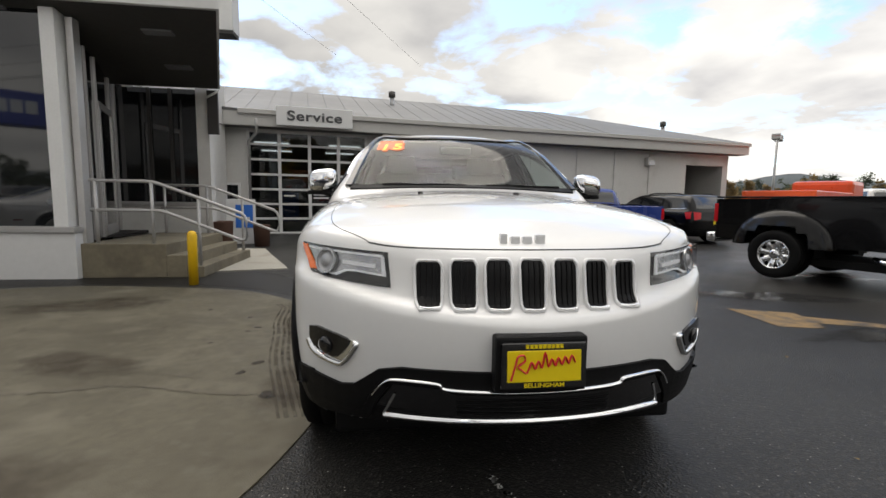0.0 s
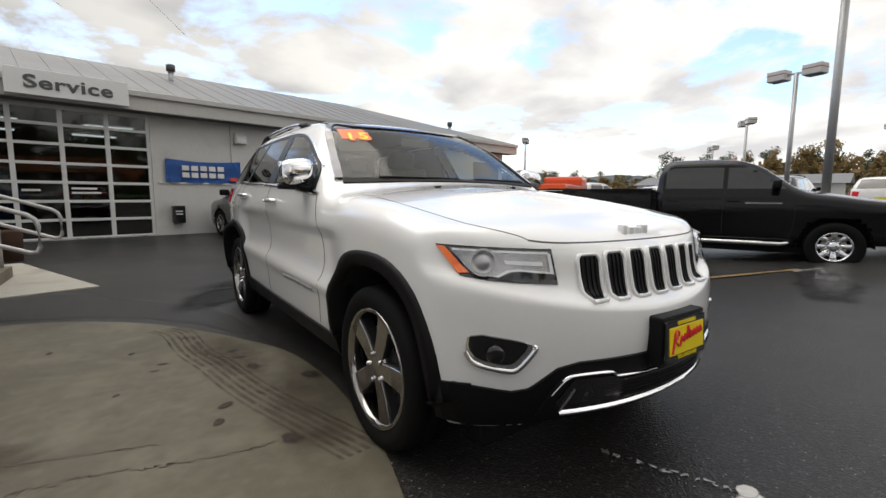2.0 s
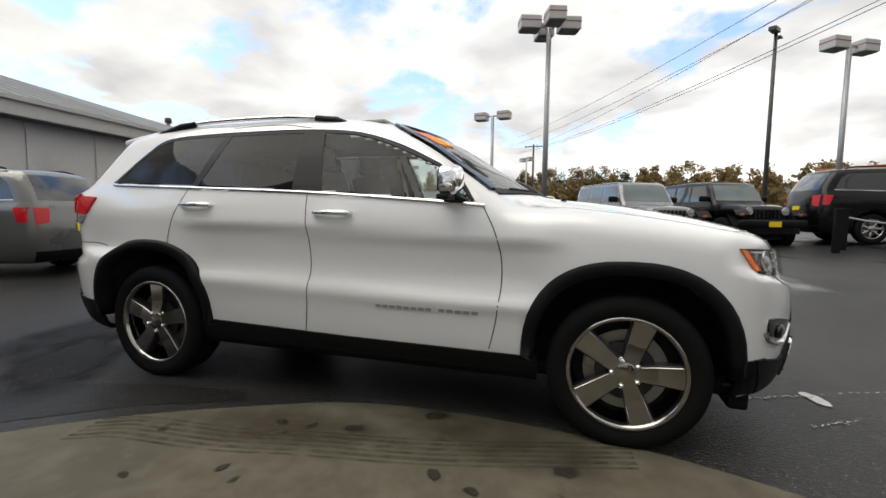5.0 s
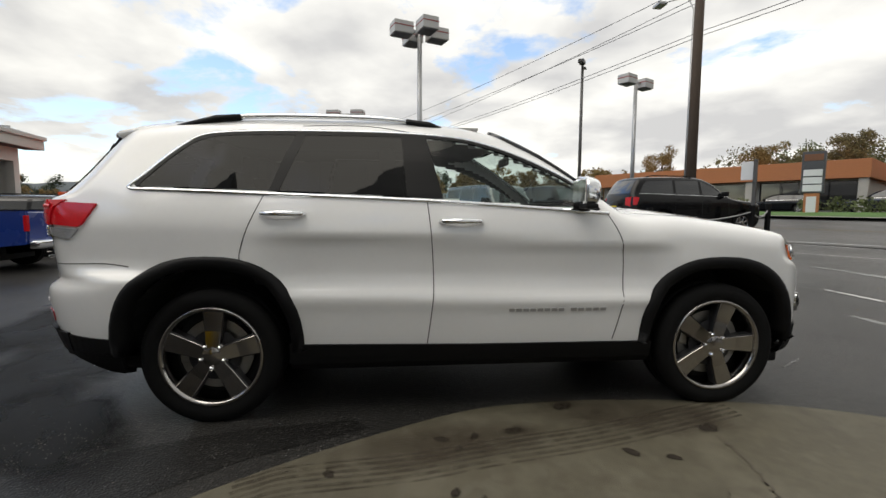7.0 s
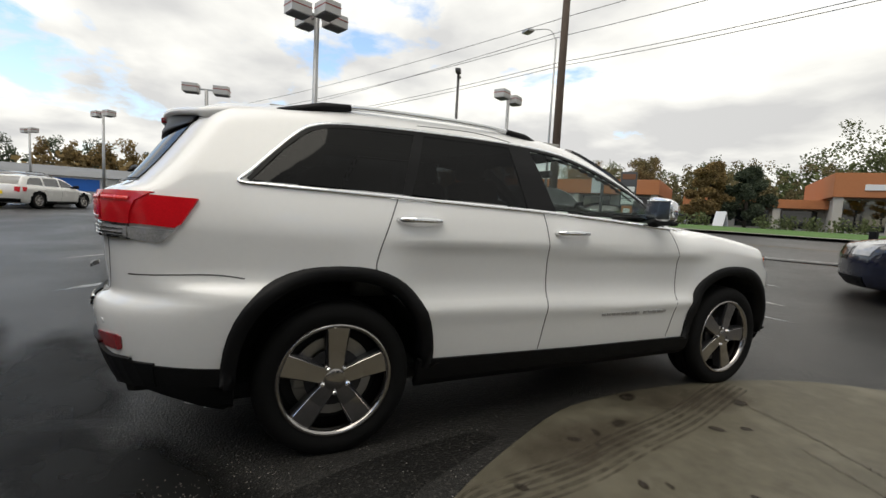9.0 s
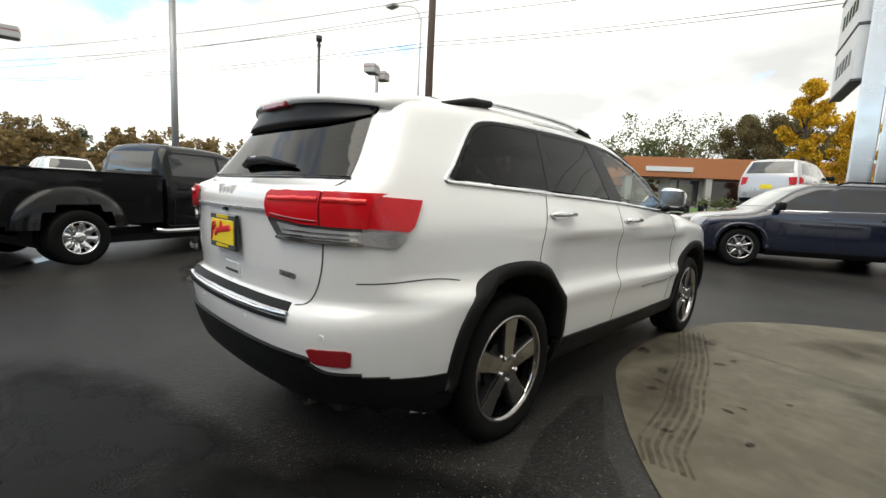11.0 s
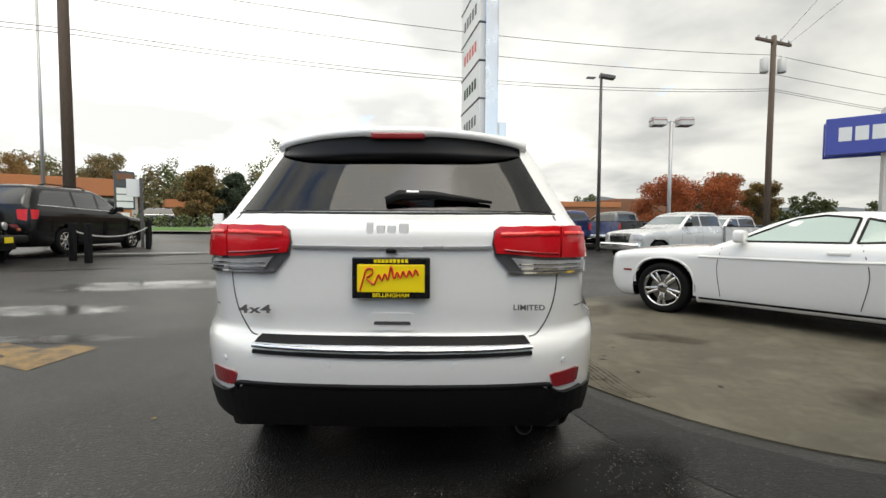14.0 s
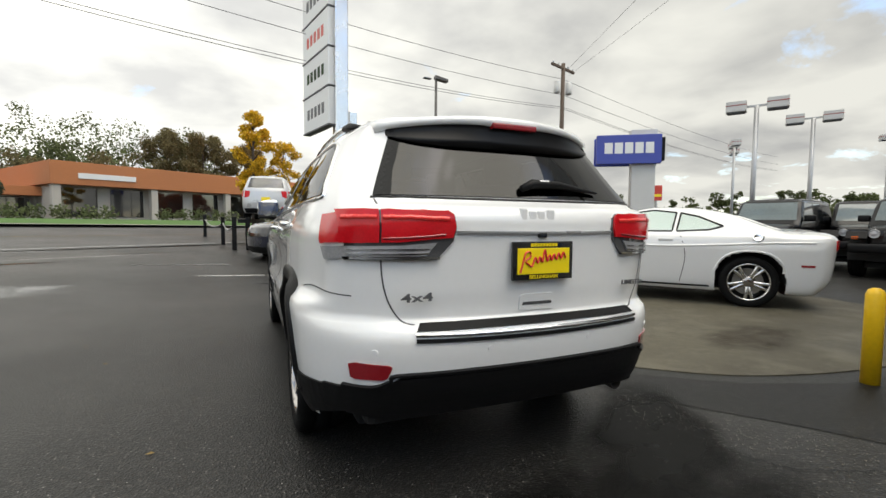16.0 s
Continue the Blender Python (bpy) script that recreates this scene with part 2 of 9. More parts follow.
STEP_CONCRETE = mat("step_concrete", (0.19, 0.165, 0.115), 0.85, vary=0.2, scale=3, bump=0.3, spots=(((0.10, 0.085, 0.06), 2.0, 0.5),))
PALE_CONCRETE = mat("landing_concrete", (0.36, 0.34, 0.29), 0.85, vary=0.14, scale=2, bump=0.2, spots=(((0.22, 0.20, 0.16), 1.5, 0.4),))
STAIN = mat("damp_stain", (0.075, 0.063, 0.045), 0.6, vary=0.3, scale=8)
LINE_WHITE = mat("worn_white_line", (0.42, 0.42, 0.41), 0.7, vary=0.3, scale=9, spots=(((0.06, 0.06, 0.06), 9.0, 0.55),))
LINE_YELLOW = mat("worn_yellow_line", (0.20, 0.125, 0.045), 0.7, vary=0.3, scale=8, spots=(((0.03, 0.03, 0.03), 5.0, 0.8), ((0.05, 0.045, 0.04), 18.0, 0.5)))
STUCCO = mat("grey_render", (0.60, 0.59, 0.565), 0.9, vary=0.06, scale=2, bump=0.15, bump_scale=200, spots=(((0.40, 0.385, 0.36), 0.8, 0.3),))
STUCCO_WHITE = mat("white_render", (0.66, 0.66, 0.65), 0.85, vary=0.05, scale=2, bump=0.1)
FASCIA = mat("fascia_panel", (0.50, 0.49, 0.465), 0.6, vary=0.05, scale=2)
ROOF_METAL = mat("roof_sheet", (0.16, 0.163, 0.165), 0.6, metal=0.0, vary=0.1, scale=1.5, spots=(((0.2, 0.2, 0.2), 1.2, 0.3),))
WHITE_METAL = mat("white_frame", (0.70, 0.70, 0.69), 0.45, vary=0.05)
ALU = mat("anodised_frame", (0.52, 0.51, 0.50), 0.4, metal=0.6, vary=0.08)
DARK_GLASS = mat("dark_glazing", (0.010, 0.011, 0.012), 0.04, vary=0.2, coat=1.0, rough_vary=0.01)
GLASS_DOOR = glass("door_glass", (0.85, 0.9, 0.9), 0.45)
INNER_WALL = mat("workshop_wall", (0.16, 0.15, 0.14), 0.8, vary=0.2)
TUBE_LIGHT = mat("lit_tube", (0.95, 0.97, 1.0), 0.5, vary=0.01, emit=2.5)
# near-black for walls and floors: the unlit rooms' darkness put into colour
UNLIT_ROOM = mat("unlit_room_black", (0.020, 0.017, 0.016), 0.9, vary=0.3)
# soffit grey kept dark: the shade below the overhangs is in the colour
SHADED_SOFFIT = mat("shaded_soffit_grey", (0.11, 0.105, 0.10), 0.85, vary=0.1, scale=2)
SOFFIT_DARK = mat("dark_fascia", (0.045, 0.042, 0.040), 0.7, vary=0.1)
RAIL_PAINT = mat("grey_rail_paint", (0.44, 0.43, 0.42), 0.4, metal=0.3, vary=0.1)
YELLOW_PAINT = mat("bollard_yellow", (0.82, 0.50, 0.01), 0.4, vary=0.08, spots=(((0.5, 0.3, 0.05), 8.0, 0.25),))
PLANTER = mat("brown_planter", (0.075, 0.035, 0.022), 0.8, vary=0.25, scale=10, bump=0.4)
SIGN_WHITE = mat("sign_face", (0.72, 0.72, 0.71), 0.4, vary=0.02)
SIGN_GREY = mat("sign_letter", (0.075, 0.075, 0.08), 0.5, vary=0.05)
SIGN_BLUE = mat("sign_blue", (0.045, 0.065, 0.33), 0.45, vary=0.06)
BANNER_BLUE = mat("banner_blue", (0.05, 0.17, 0.52), 0.6, vary=0.2, scale=5)
PANEL_BLUE = mat("panel_blue", (0.02, 0.15, 0.58), 0.5, vary=0.05)
SIGN_RED = mat("sign_red", (0.55, 0.05, 0.03), 0.45, vary=0.06)
GALV = mat("galvanised_pole", (0.42, 0.42, 0.42), 0.45, metal=0.6, vary=0.12, scale=4)
POLE_DARK = mat("bronze_pole", (0.10, 0.095, 0.09), 0.5, metal=0.4, vary=0.1)
LAMP_CREAM = mat("lamp_box", (0.55, 0.54, 0.52), 0.5, vary=0.06)
LAMP_GREY = mat("lamp_underside", (0.16, 0.16, 0.17), 0.5, vary=0.08)
LAMP_STRIPE = mat("lamp_stripe", (0.30, 0.06, 0.05), 0.5, vary=0.08)
TIMBER = mat("weathered_pole", (0.105, 0.075, 0.055), 0.9, vary=0.3, scale=5, bump=0.5, bump_scale=40, stretch=(1, 1, 0.15))
WIRE = mat("cable", (0.05, 0.05, 0.055), 0.6, vary=0.05)
CHROME_PYLON = mat("polished_pylon", (0.70, 0.70, 0.70), 0.22, metal=1.0, vary=0.05)
BARK = mat("bark", (0.07, 0.055, 0.045), 0.95, vary=0.3, scale=8, bump=0.5)
GRASS = mat("grass", (0.062, 0.135, 0.022), 0.95, vary=0.35, scale=3, bump=0.6, bump_scale=50)
HEDGE = mat("hedge_leaf", (0.035, 0.06, 0.022), 0.9, vary=0.4, scale=10, each=0.2)
ORANGE_WALL = mat("orange_fascia", (0.43, 0.165, 0.065), 0.8, vary=0.08, scale=1.5)
MALL_WALL = mat("mall_wall", (0.45, 0.42, 0.37), 0.85, vary=0.08)
BRICK_FAR = mat("brown_wall", (0.20, 0.09, 0.05), 0.85, vary=0.15)
GRIT = mat("pale_grit", (0.17, 0.155, 0.135), 0.9, vary=0.4, scale=60)
KERB = mat("kerb_concrete", (0.28, 0.27, 0.24), 0.85, vary=0.15)


def asphalt(name, base, pale, wet, stones):
    """Rolled asphalt: single pale stones in dark binder, damp and dry areas, coarse relief."""
    m = mat(name, base, 0.5, vary=0.2, scale=1.2)
    n, l = m.node_tree.nodes, m.node_tree.links
    b = n["Principled BSDF"]
    b.inputs["Specular IOR Level"].default_value = 0.18
    co = n.new("ShaderNodeTexCoord").outputs["Object"]
    src = b.inputs["Base Color"].links[0].from_socket

    def tex(kind, scale, detail=5.0, stretch=None):
        t = n.new(kind)
        t.inputs["Scale"].default_value = scale
        vec = co
        if stretch:
            mp = n.new("ShaderNodeMapping")
            mp.inputs["Rotation"].default_value, mp.inputs["Scale"].default_value = (0, 0, 0.7), stretch
            l.new(co, mp.inputs[0])
            vec = mp.outputs[0]
        if kind == "ShaderNodeTexNoise":
            t.inputs["Detail"].default_value = detail
        l.new(vec, t.inputs["Vector"])
        return t

    def span(socket, a, b_, c, d):
        r = n.new("ShaderNodeMapRange")
        for key, v in (("From Min", a), ("From Max", b_), ("To Min", c), ("To Max", d)):
            r.inputs[key].default_value = v
        l.new(socket, r.inputs["Value"])
        return r.outputs[0]

    def over(a, b_, fac):
        x = n.new("ShaderNodeMix")
        x.data_type = "RGBA"
        l.new(fac, x.inputs["Factor"])
        l.new(a, x.inputs["A"])
        x.inputs["B"].default_value = (*b_, 1)
        return x.outputs["Result"]
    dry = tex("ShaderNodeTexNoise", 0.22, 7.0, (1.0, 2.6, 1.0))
    damp = tex("ShaderNodeTexNoise", 0.55, 6.0)
    cells = tex("ShaderNodeTexVoronoi", 95.0)
    sep = n.new("ShaderNodeSeparateColor")
    l.new(cells.outputs["Color"], sep.inputs[0])
    lone = tex("ShaderNodeTexVoronoi", 52.0)
    sep2 = n.new("ShaderNodeSeparateColor")
    l.new(lone.outputs["Color"], sep2.inputs[0])
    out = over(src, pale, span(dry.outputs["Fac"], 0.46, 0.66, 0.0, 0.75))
    out = over(out, (0.070, 0.066, 0.060), span(sep.outputs[0], 0.74, 1.0, 0.0, 0.55 * stones))
    dot = n.new("ShaderNodeMath")
    dot.operation = "MULTIPLY"
    l.new(span(sep2.outputs[1], 0.84, 0.86, 0.0, 1.0), dot.inputs[0])
    l.new(span(lone.outputs["Distance"], 0.10, 0.22, 0.8 * stones, 0.0), dot.inputs[1])
    out = over(out, (0.30, 0.29, 0.27), dot.outputs[0])
    l.new(out, b.inputs["Base Color"])
    l.new(span(damp.outputs["Fac"], 0.36, 0.68, wet, 0.42), b.inputs["Roughness"])
    bump = n.new("ShaderNodeBump")
    bump.inputs["Strength"].default_value, bump.inputs["Distance"].default_value = 0.45, 0.006
    l.new(cells.outputs["Distance"], bump.inputs["Height"])
    l.new(bump.outputs[0], b.inputs["Normal"])
    return m


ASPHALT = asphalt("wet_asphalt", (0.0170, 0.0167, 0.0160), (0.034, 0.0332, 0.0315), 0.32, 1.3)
NEW_ASPHALT = asphalt("fresh_asphalt", (0.008, 0.0078, 0.0074), (0.012, 0.0118, 0.0112), 0.48, 0.8)
NEW_ASPHALT.node_tree.nodes["Principled BSDF"].inputs["Specular IOR Level"].default_value = 0.22
ROAD = asphalt("road_asphalt", (0.032, 0.031, 0.031), (0.055, 0.053, 0.052), 0.35, 0.6)


def worn(name, color, rough, scale, lo, hi, spec=0.5):
    """A thin stain, film or painted tone with a ragged, fading edge (the mesh's wear attribute)."""
    m = mat(name, color, rough, vary=0.25, scale=6, spec=spec)
    n, l = m.node_tree.nodes, m.node_tree.links
    b, out = n["Principled BSDF"], n["Material Output"]
    at, tx, mul, rg = n.new("ShaderNodeAttribute"), n.new("ShaderNodeTexNoise"), n.new("ShaderNodeMath"), n.new("ShaderNodeMapRange")
    at.attribute_name = "wear"
    tx.inputs["Scale"].default_value, tx.inputs["Detail"].default_value = scale, 6.0
    l.new(n.new("ShaderNodeTexCoord").outputs["Object"], tx.inputs["Vector"])
    mul.operation = "MULTIPLY"
    l.new(at.outputs["Fac"], mul.inputs[0])
    l.new(tx.outputs["Fac"], mul.inputs[1])
    rg.inputs["From Min"].default_value, rg.inputs["From Max"].default_value = lo, hi
    l.new(mul.outputs[0], rg.inputs["Value"])
    l.new(rg.outputs[0], b.inputs["Alpha"])
    return m


DAMP = worn("brown_damp", (0.050, 0.037, 0.025), 0.6, 5.0, 0.14, 1.15, 0.3)
OIL = worn("dark_drip", (0.030, 0.024, 0.018), 0.6, 14.0, 0.10, 0.55, 0.2)
TREAD = worn("tread_print", (0.058, 0.048, 0.035), 0.8, 11.0, 0.30, 1.0, 0.2)
FILM = worn("water_film", (0.045, 0.045, 0.045), 0.10, 2.2, 0.20, 0.60, 0.5)
# dark, low-gloss tone painted in for asphalt that returns little sky
DIMMED = worn("dimmed_asphalt", (0.006, 0.006, 0.0055), 0.55, 3.0, 0.08, 0.5, 0.10)
CHALK = worn("chalky_paint", (0.52, 0.51, 0.49), 0.8, 11.0, 0.22, 0.40)


def leaf(name, color):
    m = mat(name, color, 0.85, vary=0.35, scale=9)
    n, l = m.node_tree.nodes, m.node_tree.links
    geo = n.new("ShaderNodeNewGeometry")
    hsv = n.new("ShaderNodeHueSaturation")
    rng = n.new("ShaderNodeMapRange")
    rng.inputs["To Min"].default_value, rng.inputs["To Max"].default_value = 0.55, 1.5
    l.new(geo.outputs["Random Per Island"], rng.inputs["Value"])
    b = n["Principled BSDF"]
    src = b.inputs["Base Color"].links[0].from_socket
    l.new(rng.outputs[0], hsv.inputs["Value"])
    l.new(src, hsv.inputs["Color"])
    l.new(hsv.outputs[0], b.inputs["Base Color"])
    tr, mix = n.new("ShaderNodeBsdfTranslucent"), n.new("ShaderNodeMixShader")
    mix.inputs["Fac"].default_value = 0.4
    l.new(hsv.outputs[0], tr.inputs["Color"])
    l.new(b.outputs[0], mix.inputs[1])
    l.new(tr.outputs[0], mix.inputs[2])
    l.new(mix.outputs[0], n["Material Output"].inputs["Surface"])
    return m


LEAF_YELLOW = leaf("yellow_leaf", (0.62, 0.40, 0.03))
LEAF_RED = leaf("red_leaf", (0.38, 0.125, 0.05))
LEAF_GREEN = leaf("dull_green_leaf", (0.11, 0.13, 0.055))
LEAF_OLIVE = leaf("olive_leaf", (0.16, 0.135, 0.065))
LEAF_OCHRE = leaf("ochre_leaf", (0.21, 0.145, 0.055))
LEAF_PINE = leaf("pine_leaf", (0.060, 0.076, 0.044))
# blue-grey with the distance haze mixed into the base colour
HILL = mat("hazed_hill", (0.085, 0.10, 0.105), 0.95, vary=0.25, scale=0.06)

# ---- mesh tools ----
from mathutils.bvhtree import BVHTree


def part(name, bm, material, parent=None, label="", smooth=False):
    """Links a bmesh as one mesh object, under a thing or a part."""
    me = bpy.data.meshes.new(name)
    bm.to_mesh(me)
    bm.free()
    if smooth:
        me.polygons.foreach_set("use_smooth", [True] * len(me.polygons))
    for m in material if isinstance(material, (list, tuple)) else (material,):
        me.materials.append(m)
    ob = new(name, me)
    if parent:
        ob.parent = parent
    return tagged(ob, label)


def empty(name, label="", category="", group="", kind=""):
    return tagged(new(name), label, category, group, kind)


def put(ob, m):
    ob.matrix_basis = m
    return ob


def add_box(bm, lo, hi, bevel=0.0, m=None):
    r = bmesh.ops.create_cube(bm, size=1)
    vs = r["verts"]
    for v in vs:
        v.co = Vector([lo[i] + (v.co[i] + 0.5) * (hi[i] - lo[i]) for i in range(3)])
    if bevel:
        es = list({e for v in vs for e in v.link_edges})
        b = bmesh.ops.bevel(bm, geom=es, offset=bevel, segments=2, affect="EDGES", profile=0.6)
        vs = list({v for f in b["faces"] for v in f.verts} | {v for v in vs if v.is_valid})
    if m is not None:
        for v in vs:
            v.co = m @ v.co
    return vs


def box(lo, hi, bevel=0.0, m=None):
    bm = bmesh.new()
    add_box(bm, lo, hi, bevel, m)
    return bm


def add_tube(bm, pts, radius, sides=10, caps=True, flat=1.0):
    """A round bar along points; radius may be a list."""
    pts = [Vector(p) for p in pts]
    rings = []
    up = Vector((0, 0, 1))
    for i, p in enumerate(pts):
        d = (pts[min(i + 1, len(pts) - 1)] - pts[max(i - 1, 0)]).normalized()
        a = d.cross(up)
        if a.length < 0.05:
            a = d.cross(Vector((0, 1, 0)))
        a.normalize()
        b = a.cross(d)
        r = radius[i] if isinstance(radius, (list, tuple)) else radius
        rings.append([bm.verts.new(p + (a * math.cos(t) + b * math.sin(t) * flat) * r) for t in (2 * math.pi * k / sides for k in range(sides))])
    for r0, r1 in zip(rings, rings[1:]):
        for k in range(sides):
            bm.faces.new((r0[k], r0[(k + 1) % sides], r1[(k + 1) % sides], r1[k]))
    if caps:
        bm.faces.new(rings[0][::-1])
        bm.faces.new(rings[-1])


def tube(pts, radius, sides=10, flat=1.0):
    bm = bmesh.new()
    add_tube(bm, pts, radius, sides, True, flat)
    return bm


def lathe(profile, axis="x", sides=40, closed=False):
    """Turns (distance along the axis, radius) pairs round the axis."""
    bm = bmesh.new()
    rings = []
    for s, r in profile:
        ring = []
        for k in range(sides):
            t = 2 * math.pi * k / sides
            c = (s, r * math.cos(t), r * math.sin(t)) if axis == "x" else (r * math.cos(t), r * math.sin(t), s)
            ring.append(bm.verts.new(c))
        rings.append(ring)
    pairs = list(zip(rings, rings[1:])) + ([(rings[-1], rings[0])] if closed else [])
    for r0, r1 in pairs:
        for k in range(sides):
            bm.faces.new((r0[k], r0[(k + 1) % sides], r1[(k + 1) % sides], r1[k]))
    if not closed:
        for r in (rings[0], rings[-1]):
            bm.faces.new(r)
    bmesh.ops.recalc_face_normals(bm, faces=bm.faces)
    return bm


def prism(poly, lo, hi, axis="x", bevel=0.0):
    """A flat outline given thickness along an axis. axis x: outline in (y, z); y: (x, z); z: (x, y)."""
    bm = bmesh.new()

    def at(a, b, s):
        return {"x": (s, a, b), "y": (a, s, b), "z": (a, b, s)}[axis]
    v0 = [bm.verts.new(at(a, b, lo)) for a, b in poly]
    v1 = [bm.verts.new(at(a, b, hi)) for a, b in poly]
    bm.faces.new(v0)
    bm.faces.new(v1[::-1])
    for i in range(len(poly)):
        j = (i + 1) % len(poly)
        bm.faces.new((v0[i], v1[i], v1[j], v0[j]))
    bmesh.ops.recalc_face_normals(bm, faces=bm.faces)
    if bevel:
        bmesh.ops.bevel(bm, geom=list(bm.edges), offset=bevel, segments=2, affect="EDGES", profile=0.6)
    return bm


def rounded(poly, turns=2, ratio=0.22):
    """Cuts the corners of a closed outline."""
    for _ in range(turns):
        out = []
        for i in range(len(poly)):
            a, b = poly[i], poly[(i + 1) % len(poly)]
            out.append(tuple(a[k] + (b[k] - a[k]) * ratio for k in range(len(a))))
            out.append(tuple(b[k] + (a[k] - b[k]) * ratio for k in range(len(a))))
        poly = out
    return poly


def flow(pts, n=6):
    """A smooth line through points."""
    pts = [Vector(p) for p in pts]
    out = []
    for i in range(len(pts) - 1):
        p0, p1, p2, p3 = pts[max(i - 1, 0)], pts[i], pts[i + 1], pts[min(i + 2, len(pts) - 1)]
        for k in range(n):
            t = k / n
            out.append(0.5 * ((2 * p1) + (p2 - p0) * t + (2 * p0 - 5 * p1 + 4 * p2 - p3) * t * t + (3 * p1 - p0 - 3 * p2 + p3) * t ** 3))
    return out + [pts[-1]]


def spline(table):
    """A smooth function through (position, value) pairs that never overshoots."""
    x, y = np.array([a for a, _ in table], float), np.array([b for _, b in table], float)
    h, d = np.diff(x), np.diff(y) / np.diff(x)
    m = np.zeros(len(x))
    m[0], m[-1] = d[0], d[-1]
    for i in range(1, len(x) - 1):
        if d[i - 1] * d[i] > 0:
            w1, w2 = 2 * h[i] + h[i - 1], h[i] + 2 * h[i - 1]
            m[i] = (w1 + w2) / (w1 / d[i - 1] + w2 / d[i])

    def value(v):
        v = np.clip(v, x[0], x[-1])
        i = np.clip(np.searchsorted(x, v) - 1, 0, len(h) - 1)
        t = (v - x[i]) / h[i]
        return (2 * t ** 3 - 3 * t ** 2 + 1) * y[i] + (t ** 3 - 2 * t ** 2 + t) * h[i] * m[i] + (3 * t ** 2 - 2 * t ** 3) * y[i + 1] + (t ** 3 - t ** 2) * h[i] * m[i + 1]
    return value


def smax(a, b, k):
    h = np.maximum(k - np.abs(a - b), 0) / k
    return np.maximum(a, b) + h * h * k / 4


def shell(top, front, rear, width, bottom, taper, crown, bow_f, bow_r, axis, fillet=0.09, end_fillet=0.07, res=(50, 110, 46, 90), stations=None, sweep=0.0, wrap=0.0):
    """A car body skin (front to -y) as the smooth meeting of its side, plan and end outlines. Returns points and faces."""
    T, YF, YR, W, TP, CR = (spline(t) for t in (top, front, rear, width, taper, crown))
    bands = [(y, spline(t)) for y, t in stations or ()]

    def half_width(y, z):
        if not bands:
            return W(z)
        out = bands[0][1](z)
        for (y0, _), (y1, w1) in zip(bands, bands[1:]):
            k = np.clip((y - y0) / (y1 - y0), 0, 1)
            k = k * k * (3 - 2 * k)
            out = out * (1 - k) + w1(z) * k
        return out

    def inside(p):
        X, y, z = np.abs(p[:, 0]), p[:, 1], p[:, 2]
        c1 = X - half_width(y, z) * TP(y)
        zf = z - sweep * (X / 0.83) ** 2 * np.clip((z - 0.5) / 0.2, 0, 1)
        c2 = YF(zf) + bow_f[0] * X ** 2 + bow_f[1] * X ** 6 - y
        c3 = y - YR(z) + bow_r[0] * X ** 2 + bow_r[1] * X ** 6 + wrap * np.maximum(z - 1.22, 0) * X ** 3
        slope = (T(y + 0.02) - T(y - 0.02)) / 0.04
        c4 = (z - T(y) + CR(y) * (X / 0.8) ** 2) / np.sqrt(1 + slope ** 2)
        c5 = bottom - z
        c = smax(c1, c4, fillet)
        c = smax(c, smax(c2, c3, 0.01), end_fillet)
        return smax(c, c5, 0.05)
    nf, nc, nr, nphi = res
    (ya, yb), zc = axis
    origins, ways = [], []
    for s in range(nf + nc + nr + 1):
        if s < nf:
            alpha, y0 = math.pi / 2 * (1 - s / nf), ya
        elif s <= nf + nc:
            alpha, y0 = 0.0, ya + (yb - ya) * (s - nf) / nc
        else:
            alpha, y0 = -math.pi / 2 * (s - nf - nc) / nr, yb
        for k in range(nphi + 1):
            phi = -math.pi / 2 + math.pi * k / nphi
            origins.append((0, y0, zc))
            ways.append((-math.cos(alpha) * math.cos(phi), -math.sin(alpha), math.cos(alpha) * math.sin(phi)))
    o, w = np.array(origins, float), np.array(ways, float)
    lo, hi = np.zeros(len(o)), np.full(len(o), 4.5)
    for _ in range(26):
        mid = (lo + hi) / 2
        inn = inside(o + w * mid[:, None]) < 0
        lo, hi = np.where(inn, mid, lo), np.where(inn, hi, mid)
    p = o + w * lo[:, None]
    n = nphi + 1
    faces = []
    half = len(p)
    q = p.copy()
    q[:, 0] *= -1
    for s in range(nf + nc + nr):
        for k in range(nphi):
            a = s * n + k
            faces.append((a, a + 1, a + n + 1, a + n))
            b = a + half
            faces.append((b, b + n, b + n + 1, b + 1))
    return np.vstack((p, q)), faces


def in_poly(poly, a, b):
    hit = False
    j = len(poly) - 1
    for i in range(len(poly)):
        (xi, yi), (xj, yj) = poly[i], poly[j]
        if (yi > b) != (yj > b) and a < (xj - xi) * (b - yi) / (yj - yi) + xi:
            hit = not hit
        j = i
    return hit


SIDE_R, SIDE_L, FRONT, BACK, TOP = (1, 0, 0), (-1, 0, 0), (0, 1, 0), (0, -1, 0), (0, 0, -1)


def lift3(view, poly):
    """Outline points in a view's own plane as points in space."""
    if len(poly[0]) == 3:
        return [Vector(p) for p in poly]
    if view in (SIDE_R, SIDE_L):
        return [Vector((0, a, b)) for a, b in poly]
    if view in (FRONT, BACK):
        return [Vector((a, 0, b)) for a, b in poly]
    return [Vector((a, b, 0)) for a, b in poly]


